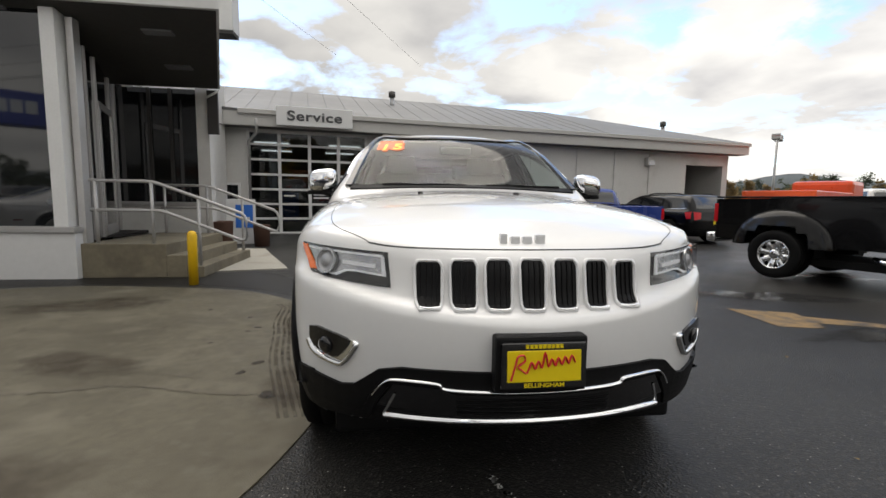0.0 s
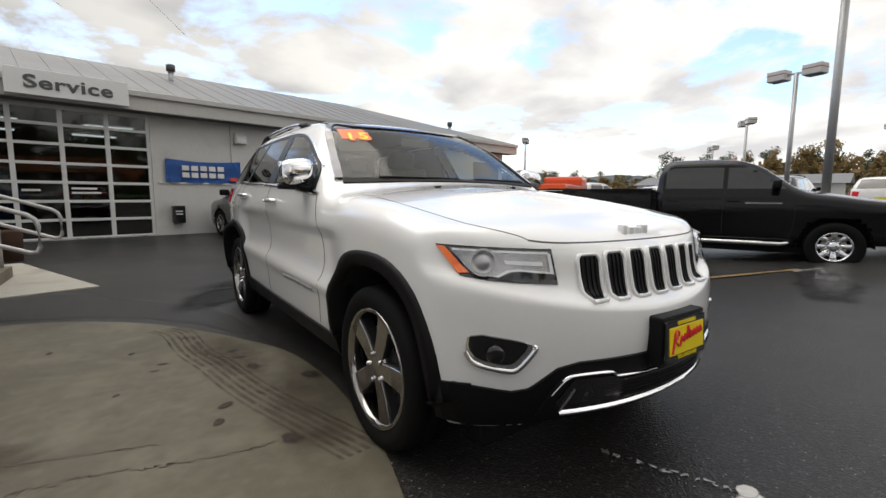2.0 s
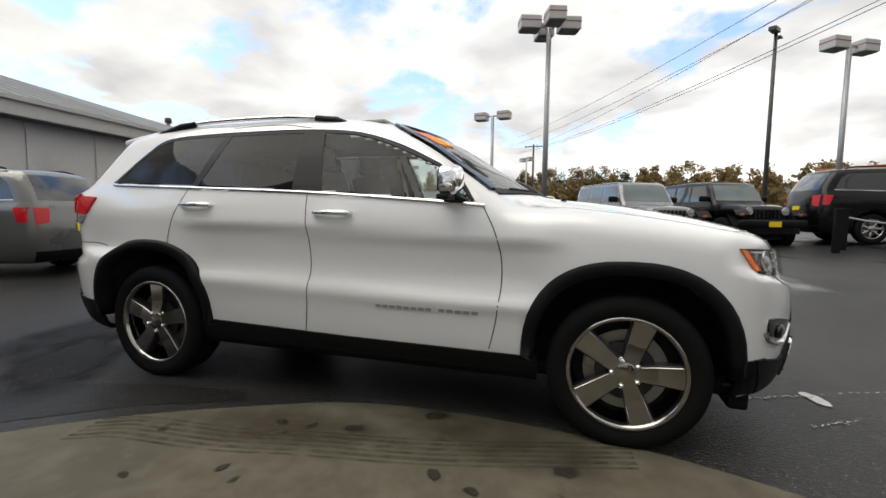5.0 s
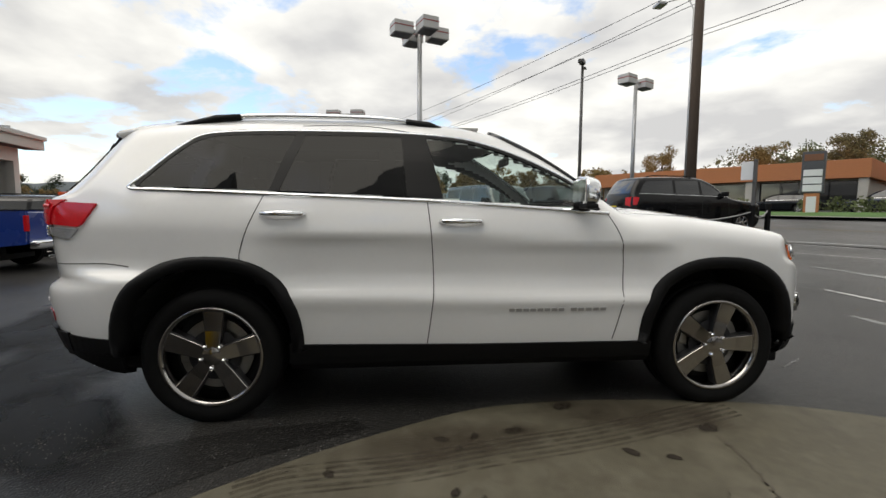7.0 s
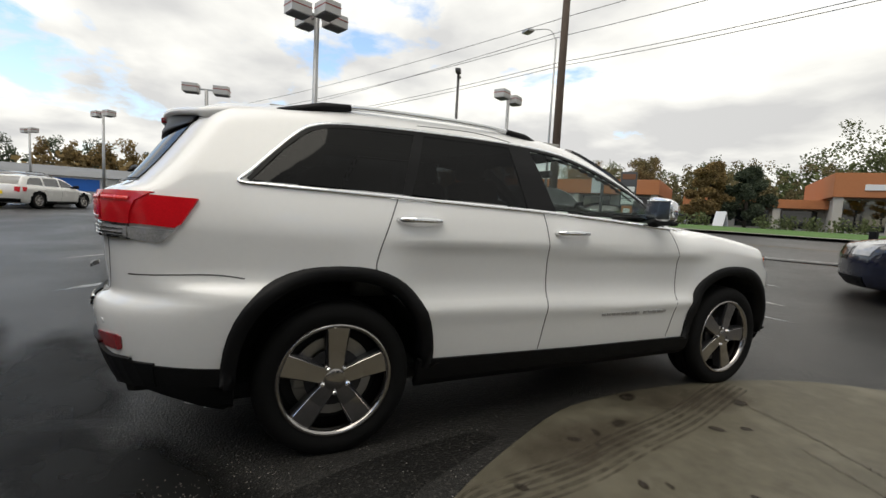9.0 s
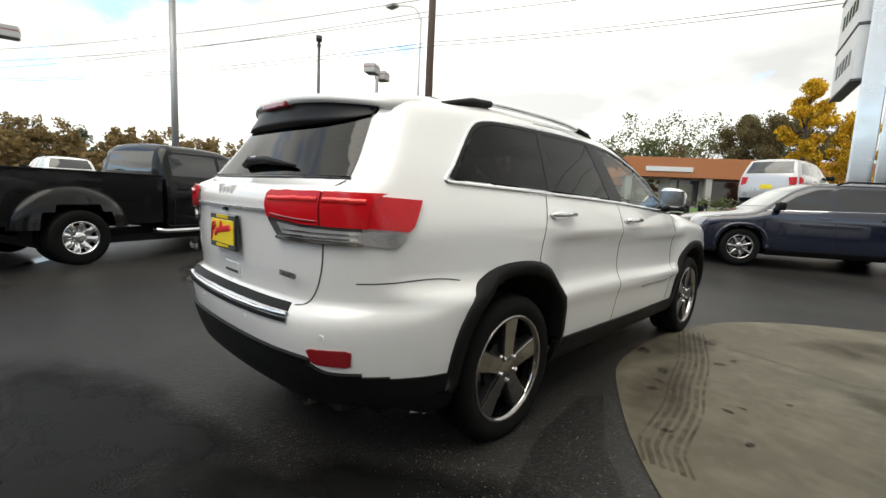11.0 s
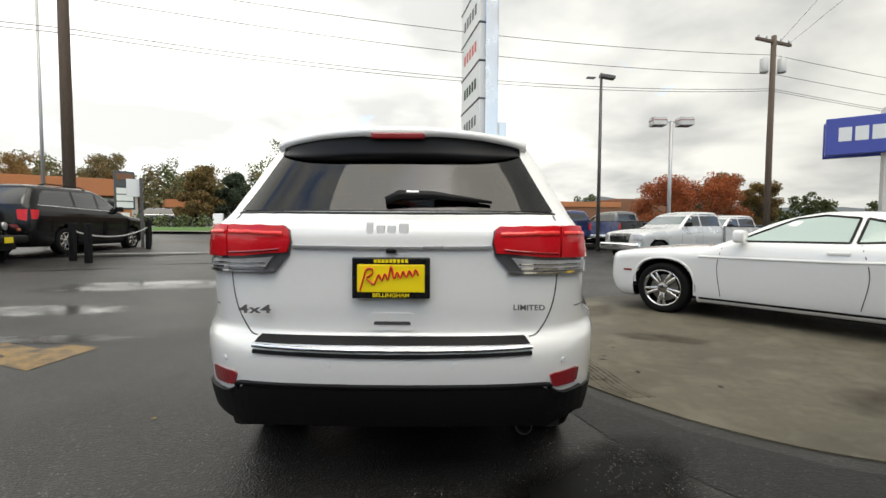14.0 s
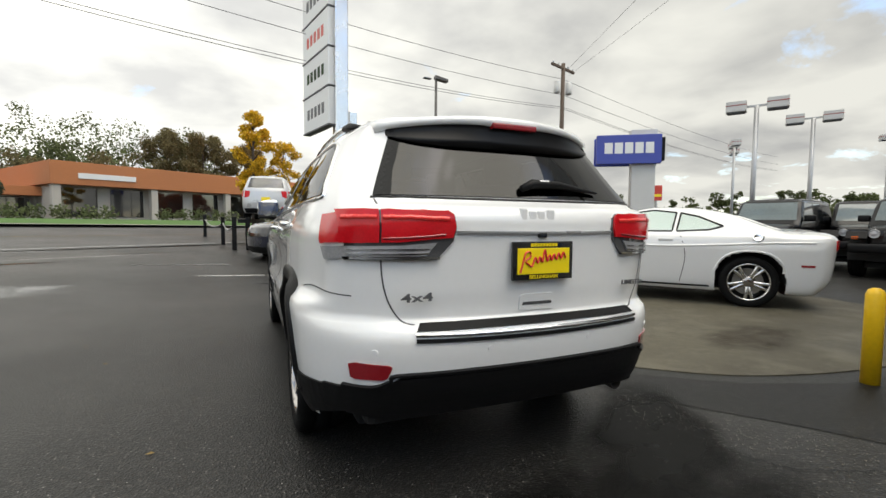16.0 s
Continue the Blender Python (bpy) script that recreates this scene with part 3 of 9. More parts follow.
class Skin:
    """A body's surface, on which panels, seams and trims are laid."""

    def __init__(self, points, faces):
        bm = bmesh.new()
        vs = [bm.verts.new(p) for p in points]
        for f in faces:
            try:
                bm.faces.new([vs[i] for i in f])
            except ValueError:
                pass
        bmesh.ops.remove_doubles(bm, verts=bm.verts, dist=0.0006)
        bmesh.ops.recalc_face_normals(bm, faces=bm.faces)
        self.bm = bm
        self.tree = BVHTree.FromBMesh(bm)

    def cast(self, p, view):
        d = Vector(view).normalized()
        place, normal, _, _ = self.tree.ray_cast(p - d * 6, d)
        if place is None:
            place, normal, _, _ = self.tree.find_nearest(p - d * 1.2)
        if normal.dot(d) > 0:
            normal = -normal
        return place, normal

    def panel(self, view, poly, lift=0.004, skirt=0.012, cell=0.045):
        """A closed outline laid on the skin, with a turned-down edge."""
        d = Vector(view).normalized()
        pts = lift3(view, poly)
        u = d.cross(Vector((0, 0, 1)))
        u = Vector((1, 0, 0)) if u.length < 0.01 else u.normalized()
        v = u.cross(d)
        bm = bmesh.new()
        flat = [(p.dot(u), p.dot(v)) for p in pts]
        bm.faces.new([bm.verts.new((a, b, 0)) for a, b in flat])
        for i in (0, 1):
            lo, hi = min(f[i] for f in flat), max(f[i] for f in flat)
            for k in range(int(lo // cell) + 1, int(hi // cell) + 1):
                co, no = Vector((0, 0, 0)), Vector((0, 0, 0))
                co[i], no[i] = k * cell, 1
                bmesh.ops.bisect_plane(bm, geom=bm.verts[:] + bm.edges[:] + bm.faces[:], plane_co=co, plane_no=no, dist=0.0005)
        normals = {}
        for w in bm.verts:
            place, normal = self.cast(u * w.co.x + v * w.co.y, view)
            w.co = place + normal * lift
            normals[w] = normal
        edge = [e for e in bm.edges if e.is_boundary]
        near = {w: normals[w] for e in edge for w in e.verts}
        for e in edge:
            e.smooth = False
        made = bmesh.ops.extrude_edge_only(bm, edges=edge)
        low = [g for g in made["geom"] if isinstance(g, bmesh.types.BMVert)]
        keys = list(near)
        for w in low:
            src = min(keys, key=lambda q: (q.co - w.co).length_squared)
            w.co = w.co - near[src] * skirt
        bmesh.ops.recalc_face_normals(bm, faces=bm.faces)
        return bm

    def strip(self, view, line, width=0.012, height=0.004, n=6, closed=False):
        """A moulding or a gap that follows a line on the skin."""
        pts = flow(lift3(view, line), n)
        bm = bmesh.new()
        got = [self.cast(p, view) for p in pts]
        rings = []
        for i, (p, nn) in enumerate(got):
            t = (got[min(i + 1, len(got) - 1)][0] - got[max(i - 1, 0)][0]).normalized()
            b = nn.cross(t).normalized() * (width / 2)
            rings.append([bm.verts.new(p - b - nn * 0.004), bm.verts.new(p - b * 0.75 + nn * height), bm.verts.new(p + b * 0.75 + nn * height), bm.verts.new(p + b - nn * 0.004)])
        for r0, r1 in zip(rings, rings[1:]):
            for k in range(3):
                bm.faces.new((r0[k], r0[k + 1], r1[k + 1], r1[k]))
        bmesh.ops.recalc_face_normals(bm, faces=bm.faces)
        return bm

    def body(self, holes):
        """The skin without the faces that the test functions take out."""
        bm = self.bm.copy()
        gone = []
        for f in bm.faces:
            c = f.calc_center_median()
            if any(h(c) for h in holes):
                gone.append(f)
        bmesh.ops.delete(bm, geom=gone, context="FACES")
        return bm


def words(text, size, depth, m, material, parent, name="lettering", label="", bold=0.0, spacing=1.0, width=None):
    """Lettering in the built-in font as a mesh; m places it (x to the right, y up)."""
    cu = bpy.data.curves.new(name, "FONT")
    cu.body, cu.size, cu.extrude, cu.align_x, cu.align_y = text, size, depth, "CENTER", "CENTER"
    cu.offset, cu.space_character = bold, spacing
    ob = bpy.data.objects.new(name, cu)
    scene.collection.objects.link(ob)
    me = bpy.data.meshes.new_from_object(ob.evaluated_get(bpy.context.evaluated_depsgraph_get()))
    bpy.data.objects.remove(ob)
    if width:
        xs = [v.co.x for v in me.vertices]
        k = width / (max(xs) - min(xs))
        for v in me.vertices:
            v.co.x *= k
    me.materials.clear()
    me.materials.append(material)
    o = new(name, me)
    if parent:
        o.parent = parent
    o.matrix_basis = m
    return tagged(o, label)


def rise(x, y):
    """The lot climbs gently towards the street, and the street towards the plaza."""
    d = 0.7 * x - 0.7 * y
    s = min(1, max(0, (d - 3) / 5))
    t = min(1, max(0, (d - 9) / 20))
    return 0.3 * s * s * (3 - 2 * s) + 0.75 * t * t * (3 - 2 * t)

# ---- wheels ----
WHEEL_MESHES = {}


def mesh_of(key, make, material, smooth=False):
    if key not in WHEEL_MESHES:
        bm = make()
        me = bpy.data.meshes.new(key)
        bm.to_mesh(me)
        bm.free()
        if smooth:
            me.polygons.foreach_set("use_smooth", [True] * len(me.polygons))
        me.materials.append(material)
        WHEEL_MESHES[key] = me
    return WHEEL_MESHES[key]


def child(name, mesh, parent, m=None, label=""):
    ob = new(name, mesh)
    ob.parent = parent
    if m is not None:
        ob.matrix_basis = m
    return tagged(ob, label)


def tyre_bm(R, rim, w):
    """A tyre with shoulders, a sidewall bulge and tread grooves."""
    h = w / 2
    bm = lathe([(-h * 0.80, rim - 0.012), (-h * 0.93, rim + 0.012), (-h, (R + rim) / 2 - 0.01), (-h * 0.97, R - 0.035), (-h * 0.86, R - 0.012), (-h * 0.7, R - 0.003),
                (-h * 0.36, R), (-h * 0.34, R - 0.008), (-h * 0.28, R - 0.008), (-h * 0.26, R), (h * 0.26, R), (h * 0.28, R - 0.008), (h * 0.34, R - 0.008), (h * 0.36, R),
                (h * 0.7, R - 0.003), (h * 0.86, R - 0.012), (h, (R + rim) / 2), (h * 0.8, rim - 0.012)], "x", 64, True)
    return bm


def rim_bm(rim, w):
    h = w / 2
    return lathe([(-h * 0.86, rim + 0.004), (-h * 0.93, rim), (-h * 0.90, rim - 0.014), (-h * 0.72, rim - 0.022), (h * 0.5, rim - 0.03), (h * 0.8, rim), (h * 0.8, rim + 0.004)], "x", 64, True)


def spoke_bm(r0, r1, w0, w1, x0, x1, depth):
    """One wide spoke, crowned, from the hub out to the rim."""
    bm = bmesh.new()
    rings = []
    for i in range(6):
        t = i / 5
        r, w, x = r0 + (r1 - r0) * t, w0 + (w1 - w0) * t, x0 + (x1 - x0) * t - 0.012 * math.sin(t * math.pi)
        rings.append([bm.verts.new(c) for c in ((x + depth, -w * 0.42, r), (x + 0.012, -w / 2, r), (x, -w * 0.42, r), (x - 0.002, 0, r), (x, w * 0.42, r), (x + 0.012, w / 2, r), (x + depth, w * 0.42, r))])
    for a, b in zip(rings, rings[1:]):
        for k in range(6):
            bm.faces.new((a[k], a[k + 1], b[k + 1], b[k]))
    bmesh.ops.recalc_face_normals(bm, faces=bm.faces)
    return bm


def flat_spoke_bm(r0, r1, w0, w1, x, depth):
    """One flat machined spoke that widens towards the rim."""
    bm = bmesh.new()
    rings = []
    for t in (0.0, 0.45, 0.9, 1.0):
        r, w = r0 + (r1 - r0) * t, w0 + (w1 - w0) * t
        dip = x + 0.006 * math.sin(t * math.pi)
        rings.append([bm.verts.new(c) for c in ((dip + depth, -w * 0.5, r), (dip + 0.003, -w * 0.5, r), (dip, -w * 0.47, r), (dip, w * 0.47, r), (dip + 0.003, w * 0.5, r), (dip + depth, w * 0.5, r))])
    for a, b in zip(rings, rings[1:]):
        for k in range(5):
            bm.faces.new((a[k], a[k + 1], b[k + 1], b[k]))
    bmesh.ops.recalc_face_normals(bm, faces=bm.faces)
    return bm


def add_wheel(parent, x, y, z, R, rim, w, style, turn=0.0, simple=False):
    """A wheel with its outer face to -x (or to +x where x is positive)."""
    tag = "%s_%.3f_%.3f_%.3f" % (style, R, rim, w)
    m = Matrix.Translation((x, y, z)) @ Matrix.Rotation(0 if x < 0 else math.pi, 4, "Z") @ Matrix.Rotation(turn, 4, "X")
    h = w / 2
    wheel = child("wheel", mesh_of("rim_" + tag, lambda: rim_bm(rim, w), {"hero": ALLOY, "steel": CHROME, "split": BRIGHT_ALLOY}.get(style, ALLOY), True), parent, m)
    child("tyre", mesh_of("tyre_" + tag, lambda: tyre_bm(R, rim, w), RUBBER, True), wheel, None, "black rubber tyre")
    child("brake_disc", mesh_of("disc_" + tag, lambda: lathe([(-h * 0.25, 0.03), (-h * 0.25, rim * 0.72), (-h * 0.1, rim * 0.72), (-h * 0.1, 0.03)], "x", 40), STEEL), wheel)
    child("wheel_back", mesh_of("back_" + tag, lambda: lathe([(h * 0.25, 0.02), (h * 0.25, rim - 0.02), (h * 0.3, rim - 0.02), (h * 0.3, 0.02)], "x", 32), UNDER), wheel)
    n, alloy = 5, BRIGHT_ALLOY if style == "split" else ALLOY
    if style == "hero":
        shape = lambda: flat_spoke_bm(0.035, rim - 0.004, 0.068, 0.108, -h * 0.80, 0.004)
    elif style == "split":
        n, shape = 10, (lambda: spoke_bm(0.045, rim - 0.006, 0.05, 0.042, -h * 0.7, -h * 0.82, 0.04))
    elif style == "steel":
        n, shape = 8, (lambda: spoke_bm(0.09, rim - 0.01, 0.07, 0.10, -h * 0.35, -h * 0.55, 0.03))
    else:
        n, shape = 7, (lambda: spoke_bm(0.045, rim - 0.006, 0.05, 0.055, -h * 0.66, -h * 0.78, 0.04))
    me = mesh_of("spoke_" + tag, shape, CHROME if style == "steel" else alloy, style != "hero")
    for k in range(n):
        a = 2 * math.pi * k / n
        if style == "split":
            a = 2 * math.pi * (k // 2) / 5 + (0.17 if k % 2 else -0.17)
        child("spoke", me, wheel, Matrix.Rotation(a, 4, "X"))
    child("hub_cap", mesh_of("hub_" + tag, lambda: lathe([(-h * 0.55, 0.09), (-h * 0.74, 0.075), (-h * 0.80, 0.05), (-h * 0.83, 0.034), (-h * 0.84, 0.0015)], "x", 28), CHROME if style == "steel" else ALLOY, True), wheel)
    if style == "hero":
        nut = mesh_of("nut_" + tag, lambda: lathe([(-h * 0.70, 0.013), (-h * 0.86, 0.012), (-h * 0.9, 0.006)], "x", 8), CHROME)
        for k in range(5):
            child("lug_nut", nut, wheel, Matrix.Rotation(2 * math.pi * (k + 0.5) / 5, 4, "X") @ Matrix.Translation((0, 0, 0.064)))
        side = mesh_of("web_" + tag, lambda: flat_spoke_bm(0.05, rim - 0.008, 0.076, 0.124, -h * 0.74, 0.055), ALLOY_DARK)
        for k in range(5):
            child("spoke_web", side, wheel, Matrix.Rotation(2 * math.pi * k / 5, 4, "X"))
        child("spoke_pocket", mesh_of("pocket_" + tag, lambda: lathe([(-h * 0.5, 0.05), (-h * 0.42, rim * 0.5), (-h * 0.45, rim * 0.52), (-h * 0.52, 0.05)], "x", 30), ALLOY_DARK), wheel)
        child("brake_caliper", mesh_of("cal_" + tag, lambda: box((-h * 0.35, 0.10, -0.06), (-h * 0.02, 0.19, 0.09), 0.012), STEEL), wheel)
    return wheel


def arch(y0, z0, r, drop, squash=1.0):
    """A wheel opening's outline: squared-off arc down to the sill."""
    pts = []
    for k in range(25):
        a = math.pi * k / 24
        c, s = math.cos(a), math.sin(a)
        pts.append((y0 + r * math.copysign(abs(c) ** 0.82, c), z0 + r * squash * abs(s) ** 0.82))
    return [(y0 + r + drop, z0 - 0.30)] + pts + [(y0 - r - drop, z0 - 0.30)]


def flare(skin, side, y0, z0, r_in, r_out, proud, squash=1.0, foot=0.0, spread=0.0):
    """A black arch moulding: a band over the wheel opening with an inner lip."""
    view = SIDE_R if side < 0 else SIDE_L
    bm = bmesh.new()
    rings = []
    outer, inner = arch(y0, z0, r_out, 0.05 + spread, squash), arch(y0, z0, r_in, 0.03 + spread, squash)
    pts_o = [p for p in outer]
    pts_i = [p for p in inner]
    pts_o[0] = (outer[0][0], z0 + foot)
    pts_o[-1] = (outer[-1][0], z0 + foot)
    pts_i[0] = (inner[0][0], z0 + foot)
    pts_i[-1] = (inner[-1][0], z0 + foot)
    for po, pi in zip(pts_o, pts_i):
        a, na = skin.cast(Vector((0, po[0], po[1])), view)
        b, _ = skin.cast(Vector((0, pi[0], pi[1])), view)
        xo = a.x + side * 0.002
        xi = max(abs(b.x), abs(a.x)) * side
        e = side * proud
        rings.append([bm.verts.new(c) for c in ((xo - side * 0.01, po[0], po[1]), (xo + e * 0.6, po[0], po[1]), (xi + e, po[0] + (pi[0] - po[0]) * 0.3, po[1] + (pi[1] - po[1]) * 0.3), (xi + e, pi[0], pi[1]), (xi - side * 0.10, pi[0], pi[1]))])
    for a, b in zip(rings, rings[1:]):
        for k in range(4):
            bm.faces.new((a[k], a[k + 1], b[k + 1], b[k]))
    bmesh.ops.recalc_face_normals(bm, faces=bm.faces)
    return bm


def well(side, y0, z0, r, x0, x1):
    """A dark liner arched over a wheel."""
    bm = bmesh.new()
    rings = []
    for k in range(15):
        a = math.radians(-2 + 184 * k / 14)
        y, z = y0 + r * math.cos(a), z0 + r * math.sin(a)
        rings.append((bm.verts.new((side * x1, y, z)), bm.verts.new((side * x0, y, z))))
    for a, b in zip(rings, rings[1:]):
        bm.faces.new((a[0], a[1], b[1], b[0]))
    bm.faces.new([r[1] for r in rings])
    return bm


def bars(parent, skin, view, x0, x1, z, h, n, material, name="lettering_bar", lift=0.006):
    """Lettering that cannot be read, or that is a brand, as plain bars."""
    w = (x1 - x0) / n
    for k in range(n):
        a = x0 + w * (k + 0.12)
        part(name, skin.panel(view, [(a, z - h / 2), (a + w * 0.74, z - h / 2), (a + w * 0.74, z + h / 2), (a, z + h / 2)], lift, 0.006, 0.2), material, parent)


def plate(parent, m, frame_mat, with_holder=False):
    """A yellow dealer plate in a black frame; m: its middle, x across, y out of the face towards the viewer is -y."""
    holder = part("plate_frame", box((-0.16, 0, -0.085), (0.16, 0.018, 0.085), 0.006), frame_mat, parent, "black plate frame")
    holder.matrix_basis = m @ Matrix.Scale(0.95, 4)
    part("yellow_plate", box((-0.138, -0.004, -0.058), (0.138, 0.006, 0.056), 0.003), YELLOW, holder, "yellow dealer plate")
    # the dealer's script, as one running red squiggle
    run = [(-0.118, -0.045), (-0.104, 0.0), (-0.094, 0.032), (-0.074, 0.036), (-0.070, 0.018), (-0.094, 0.0), (-0.080, -0.012), (-0.066, -0.022)]
    for k in range(15):
        run.append((-0.058 + k * 0.0118, (0.012 if k % 2 else -0.012) + 0.0016 * k + (0.024 if k == 5 else 0.0)))
    script = bmesh.new()
    add_tube(script, flow([(x * 1.06, -0.005, z * 1.1) for x, z in run], 4), 0.0072, 6, True, 0.5)
    part("script_stroke", script, RED_INK, holder, "red script squiggle")
    for k in range(9):
        part("frame_bar", box((-0.07 + k * 0.016, -0.003, 0.063), (-0.058 + k * 0.016, 0.0, 0.077)), YELLOW, holder)
    words("BELLINGHAM", 0.022, 0.001, Matrix.Translation((0, -0.002, -0.071)) @ Matrix.Rotation(math.pi / 2, 4, "X"), YELLOW, holder, "frame_lettering", "", 0.0004, 1.0, 0.15)
    return holder


# ---- the white sport utility vehicle ----
def hero():
    car = empty("sport_utility_vehicle", "glossy white sport utility vehicle with chrome trim, parked on wet asphalt", "car")
    pts, faces = shell(
        top=[(-2.6, 0.70), (-2.30, 0.90), (-2.20, 0.985), (-2.10, 1.035), (-1.9, 1.09), (-1.6, 1.145), (-1.3, 1.185), (-1.02, 1.215), (-0.90, 1.25), (-0.72, 1.365), (-0.30, 1.61), (-0.12, 1.675), (0.2, 1.72), (0.7, 1.745), (1.2, 1.742), (1.7, 1.715), (2.05, 1.675), (2.6, 1.60)],
        front=[(0.15, -2.02), (0.24, -2.20), (0.34, -2.29), (0.5, -2.325), (0.62, -2.335), (0.705, -2.33), (0.728, -2.318), (0.758, -2.272), (0.78, -2.262), (0.935, -2.225), (0.985, -2.17), (1.06, -2.03), (1.8, -1.6)],
        rear=[(0.15, 2.2), (0.28, 2.36), (0.42, 2.45), (0.56, 2.495), (0.70, 2.515), (0.745, 2.50), (0.78, 2.455), (0.9, 2.468), (1.05, 2.48), (1.16, 2.487), (1.215, 2.468), (1.25, 2.405), (1.32, 2.352), (1.46, 2.262), (1.60, 2.165), (1.70, 2.08), (1.8, 1.95)],
        stations=[
            (-1.25, [(0.15, 0.80), (0.30, 0.885), (0.42, 0.92), (0.60, 0.938), (0.80, 0.938), (0.95, 0.935), (1.02, 0.93), (1.08, 0.92), (1.16, 0.90), (1.25, 0.865), (1.8, 0.58)]),
            (-0.93, [(0.15, 0.80), (0.30, 0.885), (0.42, 0.915), (0.60, 0.938), (0.648, 0.952), (0.662, 0.950), (0.715, 0.918), (0.80, 0.904), (0.93, 0.915), (0.985, 0.940), (1.0, 0.938), (1.08, 0.926), (1.16, 0.905), (1.25, 0.865), (1.32, 0.83), (1.45, 0.765), (1.58, 0.69), (1.68, 0.64), (1.8, 0.58)]),
            (0.95, [(0.15, 0.80), (0.30, 0.885), (0.42, 0.915), (0.60, 0.938), (0.685, 0.952), (0.70, 0.950), (0.75, 0.918), (0.83, 0.904), (0.98, 0.915), (1.035, 0.940), (1.05, 0.938), (1.10, 0.925), (1.16, 0.905), (1.25, 0.865), (1.32, 0.83), (1.45, 0.765), (1.58, 0.69), (1.68, 0.64), (1.8, 0.58)]),
            (1.30, [(0.15, 0.80), (0.30, 0.895), (0.42, 0.935), (0.60, 0.955), (0.80, 0.945), (0.95, 0.936), (1.06, 0.932), (1.10, 0.925), (1.16, 0.905), (1.25, 0.865), (1.32, 0.83), (1.45, 0.765), (1.58, 0.69), (1.68, 0.64), (1.8, 0.58)]),
            (1.98, [(0.15, 0.85), (0.30, 0.94), (0.42, 0.985), (0.60, 1.007), (0.77, 1.014), (0.795, 1.006), (0.845, 0.945), (0.90, 0.933), (1.06, 0.932), (1.10, 0.925), (1.16, 0.905), (1.25, 0.865), (1.32, 0.83), (1.45, 0.755), (1.58, 0.68), (1.68, 0.63), (1.8, 0.57)])],
        sweep=0.115, wrap=1.4,
        width=[(0.15, 0.80), (0.30, 0.885), (0.42, 0.915), (0.60, 0.929), (0.665, 0.951), (0.725, 0.920), (0.85, 0.925), (1.0, 0.935), (1.08, 0.93), (1.16, 0.905), (1.25, 0.865), (1.32, 0.83), (1.45, 0.765), (1.58, 0.69), (1.68, 0.64), (1.8, 0.58)],
        bottom=0.27,
        taper=[(-2.5, 0.93), (-2.1, 0.955), (-1.6, 0.995), (-1.2, 1.0), (1.3, 1.0), (1.7, 0.978), (2.1, 0.918), (2.5, 0.86)],
        crown=[(-2.5, 0.05), (-1.2, 0.055), (-0.8, 0.10), (-0.3, 0.08), (0.3, 0.05), (2.0, 0.06), (2.6, 0.06)],
        bow_f=(0.34, 0.20), bow_r=(0.09, 0.54), axis=((-1.55, 1.72), 0.80), fillet=0.11, end_fillet=0.05, res=(84, 170, 66, 130))
    skin = Skin(pts, faces)
    HZ, R = 0.365, 0.375
    FY, RY = -1.4575, 1.4575
    hole_f, hole_r = arch(FY, HZ + 0.02, 0.465, 0.035, 1.04), arch(RY, HZ + 0.02, 0.465, 0.035, 1.07)
    w_front = [(0.205, 1.231), (-0.30, 1.20), (-0.69, 1.172), (-0.565, 1.31), (-0.30, 1.44), (-0.06, 1.53), (0.15, 1.575), (0.295, 1.590)]
    w_rear = [(0.385, 1.241), (1.105, 1.266), (1.045, 1.42), (0.985, 1.595), (0.42, 1.595)]
    w_quarter = [(1.135, 1.268), (1.835, 1.287), (1.70, 1.435), (1.60, 1.525), (1.53, 1.562), (1.42, 1.585), (1.02, 1.595), (1.075, 1.45)]
    ws = [(-0.78, 1.235), (0.78, 1.235), (0.615, 1.608), (0.35, 1.628), (-0.35, 1.628), (-0.615, 1.608)]
    rw = [(-0.675, 1.268), (0.675, 1.268), (0.535, 1.585), (-0.535, 1.585)]

    def shrunk(poly, k=0.965):
        cx, cy = sum(p[0] for p in poly) / len(poly), sum(p[1] for p in poly) / len(poly)
        return [(cx + (a - cx) * k, cy + (b - cy) * k) for a, b in poly]
    sw = [shrunk(p, 1.02) for p in (w_front, w_rear, w_quarter)]
    sws, srw = shrunk(ws, 0.995), shrunk(rw, 0.965)
    holes = [lambda c: abs(c.x) > 0.5 and c.z < 1.05 and (in_poly(hole_f, c.y, c.z) or in_poly(hole_r, c.y, c.z)),
             lambda c: abs(c.x) > 0.55 and c.z > 1.1 and any(in_poly(p, c.y, c.z) for p in sw),
             lambda c: -0.95 < c.y < 0 and c.z > 1.2 and in_poly(sws, c.x, c.z),
             lambda c: c.y > 1.9 and c.z > 1.25 and in_poly(srw, c.x, c.z)]
    holes.append(lambda c: c.y < -1.97 and c.z < 0.27 + (-1.97 - c.y) * 0.22)
    holes.append(lambda c: c.y > 1.92 and c.z < 0.27 + (c.y - 1.92) * 0.36)
    part("body", skin.body(holes), WHITE, car, "white painted body shell", True)
    sw2 = [shrunk(p, 1.15) for p in (w_front, w_rear, w_quarter)]
    sws2, srw2 = shrunk(ws, 1.08), shrunk(rw, 1.09)
    lin = skin.body([holes[0], lambda c: abs(c.x) > 0.5 and c.z > 1.1 and any(in_poly(p, c.y, c.z) for p in sw2), lambda c: -1.0 < c.y < 0 and c.z > 1.2 and in_poly(sws2, c.x, c.z), lambda c: c.y > 1.8 and c.z > 1.22 and in_poly(srw2, c.x, c.z), lambda c: c.z < 0.62])
    lin.normal_update()
